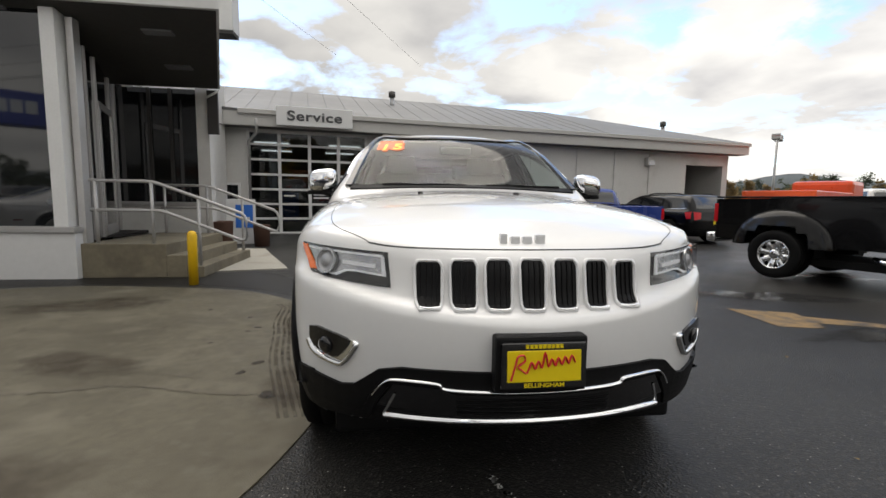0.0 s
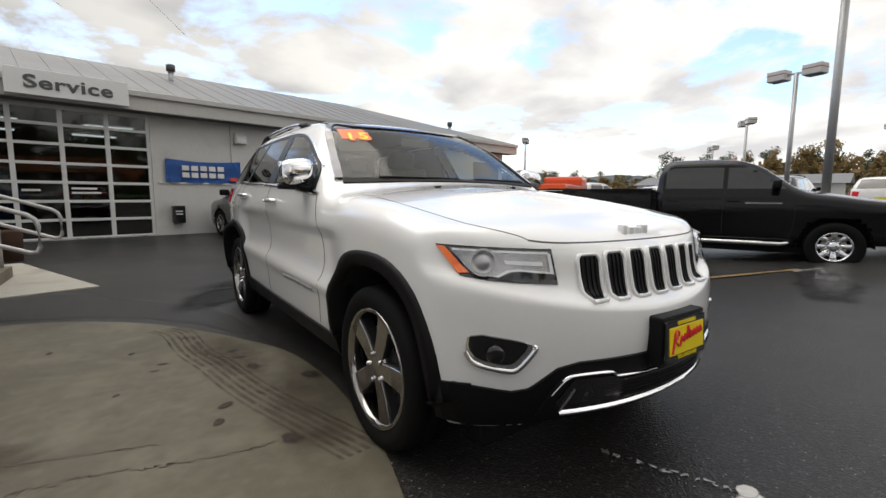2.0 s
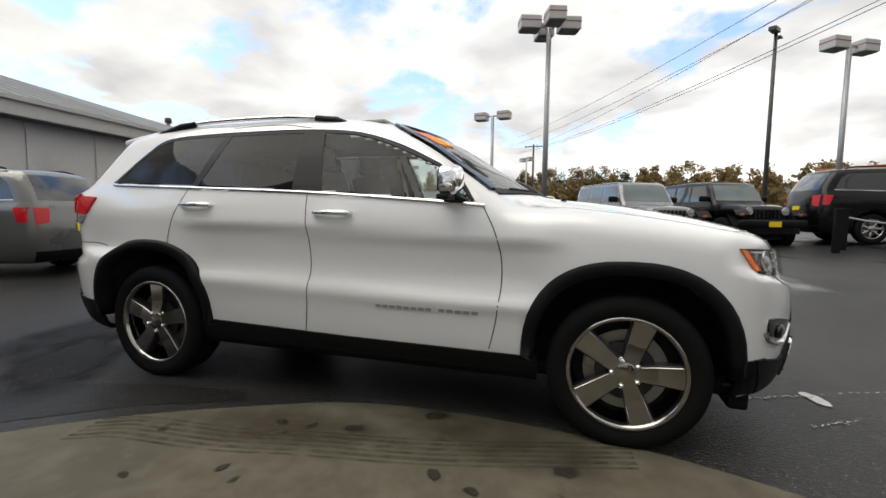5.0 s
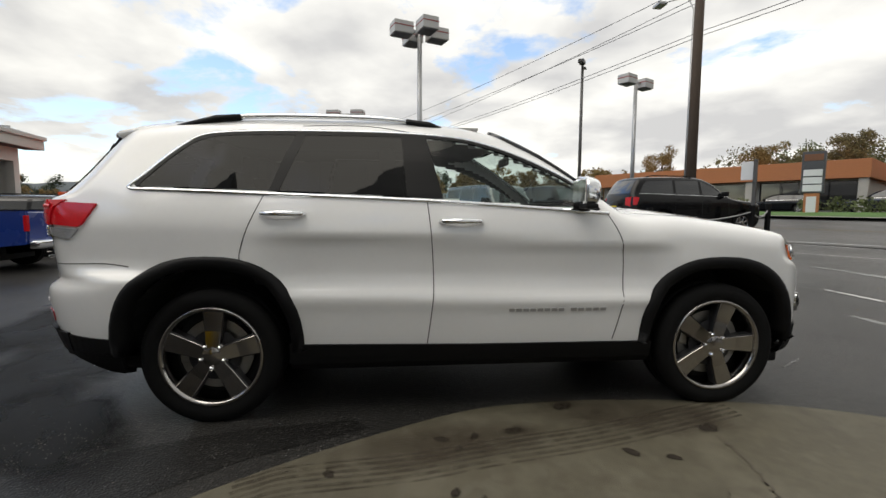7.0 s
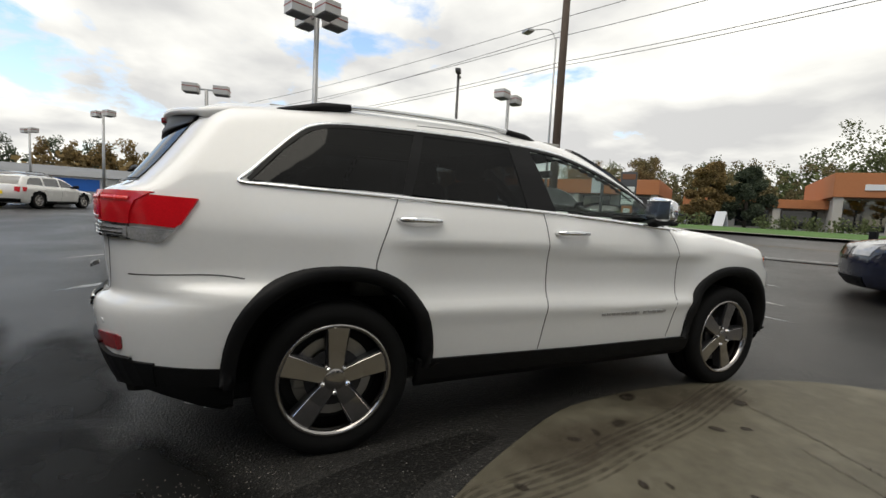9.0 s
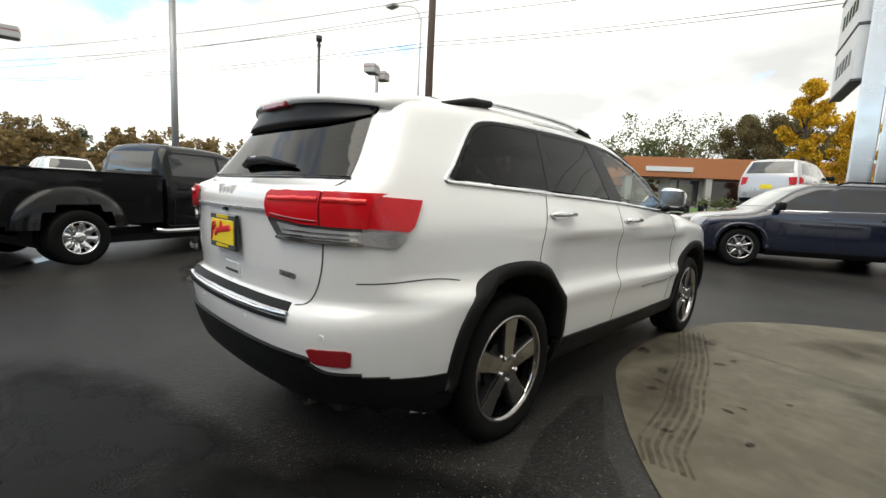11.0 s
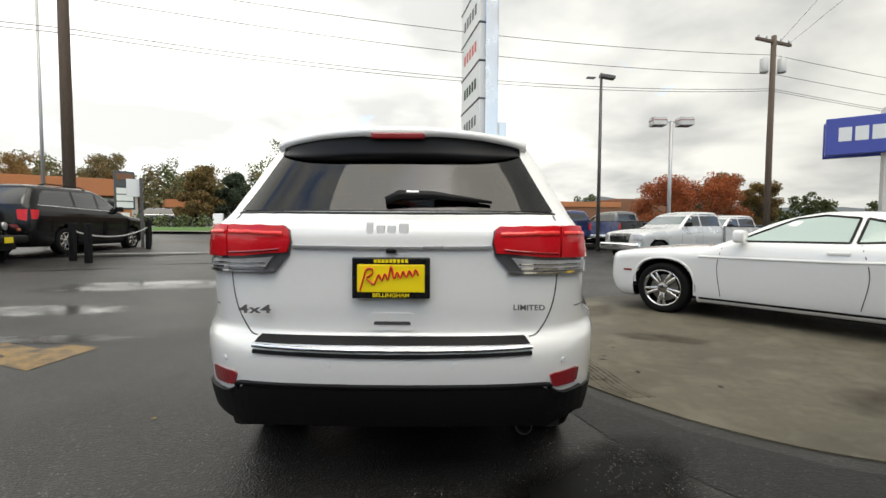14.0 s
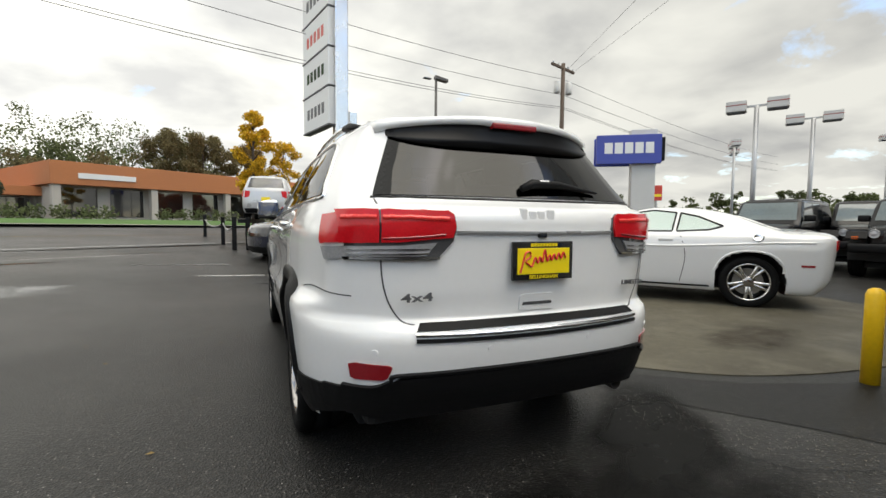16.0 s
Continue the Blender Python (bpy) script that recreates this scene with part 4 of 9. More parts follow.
    for v in lin.verts:
        v.co = v.co - v.normal * 0.035
    bmesh.ops.reverse_faces(lin, faces=lin.faces)
    part("cabin_lining", lin, CABIN, car, "dark cabin lining", True)
    for side in (-1, 1):
        view = SIDE_R if side < 0 else SIDE_L
        part("wheel_well", well(side, FY, HZ + 0.02, 0.47, 0.42, 0.90), UNDER, car)
        part("wheel_well", well(side, RY, HZ + 0.02, 0.47, 0.42, 0.90), UNDER, car)
        part("arch_moulding", flare(skin, side, FY, HZ + 0.02, 0.435, 0.498, 0.014, 1.04, 0.02 if side else 0, 0.0), TRIM, car, "matt black arch moulding", True)
        part("arch_moulding", flare(skin, side, RY, HZ + 0.02, 0.435, 0.498, 0.014, 1.07, 0.02, 0.0), TRIM, car, "matt black arch moulding", True)
        sill = part("sill_moulding", skin.panel(view, [(1.04, 0.43), (0.0, 0.41), (-1.04, 0.405), (-1.04, 0.28), (1.04, 0.28)], 0.012, 0.03), TRIM, car, "matt black sill moulding")
        # glazing
        front_glass = part("window_glass", skin.panel(view, w_front, 0.006, 0.006), GLASS_FRONT, car, "lightly tinted side window", True)
        part("window_glass", skin.panel(view, w_rear, 0.006, 0.006), GLASS_DARK, car, "dark privacy side window", True)
        part("window_glass", skin.panel(view, w_quarter, 0.006, 0.006), GLASS_DARK, car, "dark privacy side window", True)
        # black pillars between the panes
        part("pillar_trim", skin.panel(view, [(0.195, 1.228), (0.395, 1.237), (0.43, 1.60), (0.285, 1.597)], 0.008, 0.016), PILLAR, car, "gloss black door pillar")
        part("pillar_trim", skin.panel(view, [(1.095, 1.263), (1.145, 1.266), (1.085, 1.45), (1.03, 1.60), (0.975, 1.60), (1.035, 1.42)], 0.008, 0.016), PILLAR, car, "gloss black door pillar")
        part("window_seal", skin.strip(view, [(-0.70, 1.17), (-0.575, 1.315), (-0.31, 1.448), (-0.07, 1.54), (0.15, 1.585), (0.5, 1.60), (1.05, 1.60), (1.42, 1.590), (1.55, 1.562), (1.62, 1.522), (1.72, 1.432), (1.85, 1.287)], 0.026, 0.008), PILLAR, car)
        part("chrome_belt", skin.strip(view, [(-0.76, 1.152), (-0.30, 1.184), (0.29, 1.218), (1.1, 1.247), (1.80, 1.270)], 0.020, 0.011), CHROME, car, "chrome strip under the windows", True)
        part("chrome_belt", skin.strip(view, [(1.80, 1.270), (1.888, 1.279), (1.83, 1.338), (1.735, 1.437), (1.635, 1.532), (1.56, 1.577), (1.42, 1.602), (1.05, 1.618), (0.5, 1.618), (0.15, 1.598), (-0.08, 1.552), (-0.33, 1.458), (-0.60, 1.32)], 0.016, 0.010), CHROME, car, "chrome strip over the windows", True)
        # panel gaps
        for line in ([(-0.755, 1.148), (-0.83, 1.0), (-0.858, 0.82), (-0.84, 0.6), (-0.80, 0.42)], [(0.285, 1.215), (0.262, 1.0), (0.25, 0.77), (0.262, 0.60), (0.285, 0.42)], [(1.17, 1.245), (1.25, 1.05), (1.285, 0.93), (1.28, 0.89)],
                     [(0.30, 1.61), (0.62, 1.66), (1.0, 1.655)], [(1.86, 0.86), (2.0, 0.875), (2.3, 0.868)]):
            part("panel_gap", skin.strip(view, line, 0.007, 0.0012, 8), SEAM, car)
        # handles
        for y, z in ((0.098, 1.105), (1.063, 1.143)):
            c, nn = skin.cast(Vector((0, y, z)), view)
            x = c.x + side * 0.028
            h = part("door_handle", tube([(x - side * 0.03, y - 0.115, z), (x, y - 0.10, z + 0.001), (x + side * 0.008, y, z + 0.003), (x, y + 0.10, z + 0.001), (x - side * 0.03, y + 0.115, z)], [0.014, 0.017, 0.018, 0.017, 0.014], 10, 0.9), CHROME, car, "chrome door handle", True)
            part("handle_cup", skin.panel(view, rounded([(y - 0.10, z - 0.03), (y + 0.10, z - 0.03), (y + 0.10, z + 0.035), (y - 0.10, z + 0.035)]), 0.002, 0.003), BADGE_WHITE, h)
        # mirror
        mirror = part("door_mirror", tube([(side * 0.83, -0.62, 1.175), (side * 0.90, -0.60, 1.185), (side * 0.96, -0.58, 1.20)], [0.045, 0.05, 0.05], 12, 0.5), TRIM, car, "black mirror foot", True)
        cap = bmesh.new()
        bmesh.ops.create_uvsphere(cap, u_segments=24, v_segments=16, radius=1)
        for v in cap.verts:
            q = v.co
            e = [math.copysign(abs(t) ** 0.62, t) for t in q]
            front = 0.085 if q.y < 0 else 0.02
            v.co = Vector((side * 0.965 + e[0] * 0.098, -0.575 + e[1] * front, 1.278 + e[2] * 0.078 - 0.012 * e[0] * side))
        part("mirror_cap", cap, CHROME, mirror, "chrome mirror cap", True)
        part("mirror_foot", box((side * 0.965 - 0.105, -0.625, 1.178), (side * 0.965 + 0.09, -0.555, 1.208), 0.014), TRIM, mirror)
        part("mirror_glass", box((side * 0.965 - 0.09, -0.557, 1.215), (side * 0.965 + 0.09, -0.551, 1.338), 0.003), CHROME, mirror)
        # head lamp
        A, B, C, E = ((-0.848, -1.865, 0.972), (-0.510, -2.115, 0.952), (-0.508, -2.15, 0.824), (-0.825, -1.955, 0.862))
        lv = (0.60 * -side, 0.80, 0)

        def hl(s, t):
            p = (Vector(A) * (1 - s) + Vector(B) * s) * (1 - t) + (Vector(E) * (1 - s) + Vector(C) * s) * t
            return Vector((p.x * -side, p.y, p.z))
        lamp = part("head_lamp", skin.panel(lv, [hl(0, 0), hl(0.5, 0), hl(1, 0), hl(1.01, 1.0), hl(0.62, 1.03), hl(0.3, 1.04), hl(0.05, 0.98)], 0.004, 0.02, 0.03), GLOSS_BLACK, car, "head lamp in a black housing")
        part("amber_marker", skin.panel(lv, [hl(0.0, 0.05), hl(0.075, 0.06), hl(0.15, 0.88), hl(0.04, 0.93)], 0.010, 0.008, 0.03), AMBER, lamp, "amber side marker")
        part("lamp_bowl", skin.panel(lv, [hl(0.105, 0.08), hl(0.96, 0.08), hl(0.975, 0.72), hl(0.66, 0.70), hl(0.56, 0.74), hl(0.42, 0.94), hl(0.19, 0.92)], 0.008, 0.006, 0.03), REFLECTOR, lamp, "silver lamp bowl")
        for (s0, s1, t0, t1) in ((0.13, 0.95, 0.11, 0.16), (0.54, 0.88, 0.38, 0.50)):
            part("light_guide", skin.panel(lv, [hl(s0, t0), hl(s1, t0), hl(s1, t1), hl(s0, t1)], 0.016, 0.008, 0.03), WHITE_LED, lamp)
        part("light_guide", skin.panel(lv, [hl(0.945, 0.14), hl(0.97, 0.14), hl(0.975, 0.71), hl(0.66, 0.69), hl(0.56, 0.73), hl(0.42, 0.93), hl(0.22, 0.91), hl(0.22, 0.86), hl(0.40, 0.88), hl(0.54, 0.68), hl(0.65, 0.63), hl(0.94, 0.65)], 0.014, 0.008, 0.03), WHITE_LED, lamp)
        pc, pn = skin.cast(hl(0.34, 0.50), lv)
        proj = part("projector", lathe([(0.0, 0.046), (0.014, 0.046), (0.014, 0.036), (0.006, 0.034), (0.016, 0.022), (0.020, 0.002)], "z", 28), BADGE, lamp, "round projector lens", True)
        proj.matrix_basis = Matrix.Translation(pc + pn * 0.008) @ pn.to_track_quat("Z", "Y").to_matrix().to_4x4()
        part("lamp_ring", lathe([(0.008, 0.050), (0.018, 0.050), (0.018, 0.043), (0.008, 0.043)], "z", 28, True), REFLECTOR, proj)
        part("lamp_lens", skin.panel(lv, [hl(0.02, 0.03), hl(0.5, 0.03), hl(0.98, 0.03), hl(0.98, 0.97), hl(0.6, 1.02), hl(0.08, 0.95)], 0.030, 0.012, 0.03), LENS, lamp, "", True).visible_shadow = False
        # fog lamp
        fog = [(0.828, 0.665), (0.655, 0.632), (0.64, 0.61), (0.685, 0.542), (0.72, 0.532), (0.805, 0.556), (0.832, 0.60)]
        fv = (0.45 * -side, 0.9, 0)
        f3 = [skin.cast(Vector((-a * -side, 0, b)), FRONT)[0] for a, b in fog]
        mid = sum(f3, Vector()) / len(f3)
        fl = part("fog_lamp", skin.panel(fv, rounded(f3, 1), 0.006, 0.02, 0.04), CHROME, car, "fog lamp with a chrome lower rim", True)
        part("fog_bezel", skin.panel(fv, rounded([mid + (p - mid) * 0.86 + Vector((0.008 * side, 0, 0.013)) for p in f3], 1), 0.012, 0.016, 0.04), GLOSS_BLACK, fl, "", True)
        part("fog_rim", skin.strip(fv, [f3[1] * 0.5 + f3[2] * 0.5, f3[2], f3[3], f3[4], f3[5], f3[6]], 0.020, 0.016, 4), CHROME, fl, "bright chrome rim", True)
        fc, fn = skin.cast(mid + Vector((0.02 * side, 0, 0.004)), fv)
        lens = part("fog_lens", lathe([(0.0, 0.034), (0.008, 0.032), (0.012, 0.018), (0.013, 0.002)], "z", 20), GLOSS_BLACK, fl, "", True)
        lens.matrix_basis = Matrix.Translation(fc + fn * 0.012) @ fn.to_track_quat("Z", "Y").to_matrix().to_4x4()
        # tail lamp
        tail = part("tail_lamp", skin.panel(BACK, [(side * 0.79, 1.206), (side * 0.42, 1.202), (side * 0.400, 1.188), (side * 0.393, 1.14), (side * 0.405, 1.09), (side * 0.47, 1.018), (side * 0.79, 1.014)], 0.010, 0.02, 0.04), LAMP_SMOKE, car, "red and clear tail lamp")
        part("red_lens", skin.panel(BACK, [(side * 0.668, 1.203), (side * 0.425, 1.199), (side * 0.405, 1.186), (side * 0.398, 1.145), (side * 0.410, 1.104), (side * 0.48, 1.100), (side * 0.60, 1.087), (side * 0.668, 1.085)], 0.020, 0.012, 0.04), RED_LENS, tail, "red lens", True)
        part("red_lens", skin.panel(BACK, [(side * 0.80, 1.206), (side * 0.676, 1.204), (side * 0.676, 1.085), (side * 0.80, 1.08)], 0.020, 0.012, 0.03), RED_LENS, tail, "red lens", True)
        part("clear_lens", skin.panel(BACK, [(side * 0.79, 1.068), (side * 0.60, 1.074), (side * 0.47, 1.085), (side * 0.51, 1.034), (side * 0.79, 1.028)], 0.016, 0.01, 0.03), CLEAR_LAMP, tail, "clear reversing lens", True)
        part("light_band", skin.strip(BACK, [(side * 0.425, 1.172), (side * 0.55, 1.176), (side * 0.662, 1.178)], 0.022, 0.0235), RED_BRIGHT, tail, "bright red light band", True)
        part("light_band", skin.strip(BACK, [(side * 0.682, 1.178), (side * 0.74, 1.178), (side * 0.79, 1.176)], 0.022, 0.0235), RED_BRIGHT, tail, "bright red light band", True)
        part("light_band", skin.strip(BACK, [(side * 0.44, 1.116), (side * 0.55, 1.106), (side * 0.662, 1.100)], 0.010, 0.0235), RED_DARK, tail, "dark red lens edge", True)
        for z, w in ((1.060, 0.006), (1.042, 0.009)):
            part("lens_bar", skin.strip(BACK, [(side * 0.50, z), (side * 0.60, z - 0.002), (side * 0.78, z - 0.004)], w, 0.0185), CHROME, tail)
        part("lamp_edge", skin.strip(BACK, [(side * 0.46, 1.027), (side * 0.6, 1.024), (side * 0.79, 1.022)], 0.012, 0.02), CHROME, tail)
        part("red_lens", skin.panel(view, [(2.04, 1.188), (2.305, 1.200), (2.315, 1.085), (2.125, 1.068), (2.10, 1.085)], 0.014, 0.014, 0.03), RED_LENS, tail, "red lens", True)
        part("clear_lens", skin.panel(view, [(2.125, 1.058), (2.30, 1.068), (2.30, 1.021), (2.19, 1.005), (2.165, 1.012)], 0.010, 0.01, 0.03), CLEAR_LAMP, tail, "clear reversing lens", True)
        part("rear_reflector", skin.panel(BACK, rounded([(side * 0.785, 0.615), (side * 0.635, 0.610), (side * 0.655, 0.550), (side * 0.775, 0.545)], 1, 0.12), 0.006, 0.012, 0.04), RED_DARK, car, "dark red bumper reflector")
        part("corner_cladding", skin.panel(view, [(-2.04, 0.33), (-1.97, 0.27), (-1.89, 0.26), (-1.93, 0.475), (-2.04, 0.478)], 0.009, 0.02), TRIM, car)
        part("corner_cladding", skin.panel(view, [(2.28, 0.40), (2.1, 0.345), (1.92, 0.27), (1.90, 0.27), (1.90, 0.48), (2.28, 0.50)], 0.009, 0.02), TRIM, car)
        # roof rail
        rail = [(side * 0.595, 0.20, 1.655), (side * 0.60, 0.32, 1.690), (side * 0.61, 0.6, 1.714), (side * 0.61, 1.1, 1.716), (side * 0.60, 1.45, 1.700), (side * 0.59, 1.68, 1.652)]
        r = part("roof_rail", tube(flow(rail), 0.015, 8), CHROME, car, "chrome roof rail", True)
        for foot in ([(0.595, 0.16, 1.645), (0.60, 0.26, 1.678), (0.607, 0.40, 1.699)], [(0.607, 1.36, 1.705), (0.60, 1.50, 1.690), (0.59, 1.72, 1.642)]):
            part("rail_foot", tube([(side * a, b, c) for a, b, c in foot], [0.018, 0.026, 0.018], 8), TRIM, r, "black rail foot", True)
        # side lettering, brand, as bars
        bars(car, skin, view, -0.75, -0.53, 0.607, 0.018, 5, BADGE, "side_badge_bar", 0.005)
        bars(car, skin, view, -0.50, -0.17, 0.607, 0.018, 8, BADGE, "side_badge_bar", 0.005)
        for y in (FY, RY):
            add_wheel(car, side * 0.80, y, HZ, R, 0.272, 0.255, "hero", 0.31 if y < 0 else 0.05)
        # interior
        for y in (0.05, 1.05):
            seat = part("seat", box((side * 0.38 - 0.24, y - 0.25, 0.70), (side * 0.38 + 0.24, y + 0.28, 0.84), 0.05), LEATHER, car, "dark leather seat", True)
            part("backrest", box((-0.24, -0.07, 0), (0.24, 0.07, 0.62), 0.05, Matrix.Translation((side * 0.38, y + 0.30, 0.80)) @ Matrix.Rotation(radians(-16), 4, "X")), LEATHER, seat, "", True)
            part("headrest", box((side * 0.38 - 0.13, y + 0.42, 1.40), (side * 0.38 + 0.13, y + 0.52, 1.57), 0.04), LEATHER, seat, "", True)
    part("dashboard", box((-0.76, -0.86, 0.86), (0.76, -0.42, 1.19), 0.06), CABIN, car, "dark dashboard", True)
    part("headliner", box((-0.56, -0.05, 1.665), (0.56, 1.75, 1.68)), HEADLINER, car, "pale headliner")
    wheel = part("steering_wheel", lathe([(0.015 * math.cos(t), 0.18 + 0.016 * math.sin(t)) for t in (2 * math.pi * k / 8 for k in range(8))], "z", 32, True), CABIN, car, "", True)
    wheel.matrix_basis = Matrix.Translation((0.38, -0.34, 1.10)) @ Matrix.Rotation(radians(65), 4, "X")
    part("wheel_hub", box((-0.16, -0.035, -0.02), (0.16, 0.05, 0.02), 0.015), CABIN, wheel)
    part("rear_view_mirror", box((-0.12, -0.36, 1.50), (0.12, -0.33, 1.56), 0.012), CABIN, car)
    # windscreen
    part("windscreen_frit", skin.strip(FRONT, [(-0.775, 1.235), (-0.605, 1.606), (-0.35, 1.624), (0.35, 1.624), (0.605, 1.606), (0.775, 1.235)], 0.056, 0.016), GLOSS_BLACK, car)
    part("windscreen", skin.panel(FRONT, ws, 0.006, 0.008, 0.05), GLASS_CLEAR, car, "clear windscreen", True)
    part("cowl", skin.strip(FRONT, [(-0.76, 1.228), (-0.4, 1.236), (0, 1.238), (0.4, 1.236), (0.76, 1.228)], 0.06, 0.008), TRIM, car, "black wiper cowl")
    for x0, x1 in ((-0.55, -0.02), (0.12, 0.66)):
        part("wiper", tube([skin.cast(Vector((x, 0, 1.248)), FRONT)[0] + Vector((0, -0.012, 0.006)) for x in (x0, (x0 + x1) / 2, x1)], 0.007, 6), TRIM, car, "black wiper")
    # bonnet lines
    for s in (-1, 1):
        part("panel_gap", skin.strip(TOP, [(s * 0.73, -0.98), (s * 0.775, -1.15), (s * 0.785, -1.5), (s * 0.77, -1.80), (s * 0.72, -1.97), (s * 0.60, -2.09)], 0.0045, 0.0010, 8), SEAM, car)
    part("panel_gap", skin.strip(FRONT, [(-0.60, 0.985), (-0.45, 0.972), (0, 0.968), (0.45, 0.972), (0.60, 0.985)], 0.008, 0.0015, 8), SEAM, car)
    # washer jets
    for x in (-0.33, 0.26):
        p, nn = skin.cast(Vector((x, -1.12, 0)), TOP)
        part("washer_jet", box((x - 0.015, -1.14, p.z - 0.004), (x + 0.015, -1.11, p.z + 0.010), 0.004), TRIM, car)
    # grille: seven slots, each a pale frame round a dark recess with upright ribs
    for k in range(-3, 4):
        x = k * 0.1265
        w0, w1 = 0.0505, 0.0470
        z1, z0 = 0.936 - 0.0010 * k * k, 0.752 + 0.0008 * k * k
        q = rounded([(x - w0, z1), (x + w0, z1), (x + w1, z0), (x - w1, z0)], 2, 0.12)
        slot = part("grille_slot", skin.panel(FRONT, q, 0.003, 0.004, 0.025), PILLAR, car, "dark grille slot in a pale frame")
        part("slot_frame", skin.strip(FRONT, q + q[:2], 0.013, 0.011, 2), BADGE_WHITE, slot, "pale slot frame", True)
        part("slot_chrome", skin.strip(FRONT, [(x - w1 + 0.010, z0 + 0.004), (x, z0 + 0.001), (x + w1 - 0.010, z0 + 0.004)], 0.012, 0.013), CHROME, slot, "chrome lower edge", True)
        for j in (-1.5, -0.5, 0.5, 1.5):
            xx = x + j * 0.021
            part("slot_rib", skin.strip(FRONT, [(xx, z1 - 0.010), (xx - 0.001, (z0 + z1) / 2), (xx - 0.002, z0 + 0.012)], 0.010, 0.008), TRIM, slot)
    # bonnet badge, brand, as plain shapes
    for x, w, h in ((-0.088, 0.030, 0.055), (-0.042, 0.038, 0.036), (0.005, 0.038, 0.036), (0.056, 0.040, 0.05)):
        c, nn = skin.cast(Vector((x, 0, 0.995)), FRONT)
        part("bonnet_badge", box((x - w / 2, c.y - 0.012, 1.0 - h / 2), (x + w / 2, c.y + 0.02, 1.0 + h / 2), 0.006), BADGE_WHITE, car, "raised pale badge block")
    # lower front
    part("lower_fascia", skin.panel(FRONT, [(-0.86, 0.48), (-0.70, 0.452), (-0.65, 0.462), (-0.56, 0.535), (-0.48, 0.552), (0, 0.548), (0.48, 0.552), (0.56, 0.535), (0.65, 0.462), (0.70, 0.452), (0.86, 0.48), (0.80, 0.31), (0.4, 0.335), (-0.4, 0.335), (-0.80, 0.31)], 0.012, 0.02), TRIM, car, "black lower bumper")
    intake = part("air_intake", skin.panel(FRONT, [(-0.56, 0.40), (-0.50, 0.49), (-0.34, 0.485), (-0.29, 0.465), (0.29, 0.465), (0.34, 0.485), (0.50, 0.49), (0.56, 0.40), (0.3, 0.375), (-0.3, 0.375)], 0.016, 0.01), GLOSS_BLACK, car, "dark air intake")
    for z in (0.395, 0.412, 0.429, 0.446):
        part("intake_bar", skin.strip(FRONT, [(-0.28, z), (0, z), (0.28, z)], 0.007, 0.022), TRIM, intake)
    part("chrome_lip", skin.strip(FRONT, [(-0.535, 0.362), (-0.3, 0.362), (0, 0.364), (0.3, 0.362), (0.535, 0.362)], 0.013, 0.028), CHROME, car, "chrome lower lip", True)
    part("chrome_lip", skin.strip(FRONT, [(-0.575, 0.44), (-0.535, 0.492), (-0.49, 0.507), (-0.35, 0.503), (-0.30, 0.482), (0, 0.478), (0.30, 0.482), (0.35, 0.503), (0.49, 0.507), (0.535, 0.492), (0.575, 0.44)], 0.007, 0.024, 8), CHROME, car, "thin chrome line over the intake", True)
    for s in (-1, 1):
        part("chrome_corner", skin.strip(FRONT, [(s * 0.535, 0.368), (s * 0.520, 0.40), (s * 0.495, 0.455)], 0.012, 0.020, 4), CHROME, car)
        part("intake_frame", skin.strip(FRONT, [(s * 0.60, 0.35), (s * 0.575, 0.42), (s * 0.535, 0.485)], 0.045, 0.022, 4), TRIM, car)
    part("chin", box((-0.74, -2.02, 0.19), (0.74, -1.93, 0.36), 0.02), TRIM, car)
    part("plate_holder", box((-0.165, -2.375, 0.492), (0.165, -2.29, 0.69), 0.012), TRIM, car, "black plate holder")
    plate(car, Matrix.Translation((0.004, -2.388, 0.592)) @ Matrix.Rotation(radians(-4), 4, "X"), GLOSS_BLACK)
    # rear
    part("rear_window", skin.panel(BACK, rw, 0.006, 0.006, 0.05), GLASS_REAR, car, "dark privacy rear window", True)
    sp, under = bmesh.new(), bmesh.new()
    rings, low = [], []
    for k in range(33):
        x = -0.60 + 1.20 * k / 32
        e = abs(x) / 0.60
        back = 2.262 - 0.215 * e ** 2.4
        top = 1.656 - 0.030 * e ** 2
        lip = 1.598 - 0.028 * e ** 3 + (0.0 if e > 0.22 else -0.004)
        rings.append([sp.verts.new(c) for c in ((x, 1.66, top + 0.028), (x, 1.88, top + 0.018), (x, back - 0.06, top - 0.002), (x, back - 0.012, top - 0.012), (x, back, top - 0.028), (x, back - 0.004, lip + 0.012), (x, back - 0.022, lip), (x, back - 0.12, lip + 0.004), (x, 1.72, lip + 0.03))])
        if e < 0.97:
            zb = 1.492 + 0.068 * e ** 5
            glass_y = skin.cast(Vector((x, 0, zb)), BACK)[0].y
            low.append([under.verts.new(c) for c in ((x, back - 0.014, lip + 0.006), (x, back - 0.020, lip - 0.012 * (1 - e ** 6)), (x, (back + glass_y) / 2 + 0.012, (lip + zb) / 2 - 0.012), (x, glass_y + 0.02, zb), (x, glass_y - 0.02, zb + 0.012))])
    for mesh, rows in ((sp, rings), (under, low)):
        for a, b in zip(rows, rows[1:]):
            for k in range(len(a) - 1):
                mesh.faces.new((a[k], a[k + 1], b[k + 1], b[k]))
        mesh.faces.new(rows[0])
        mesh.faces.new(rows[-1][::-1])
        bmesh.ops.recalc_face_normals(mesh, faces=mesh.faces)
    spoiler = part("spoiler", sp, WHITE, car, "white roof spoiler", True)
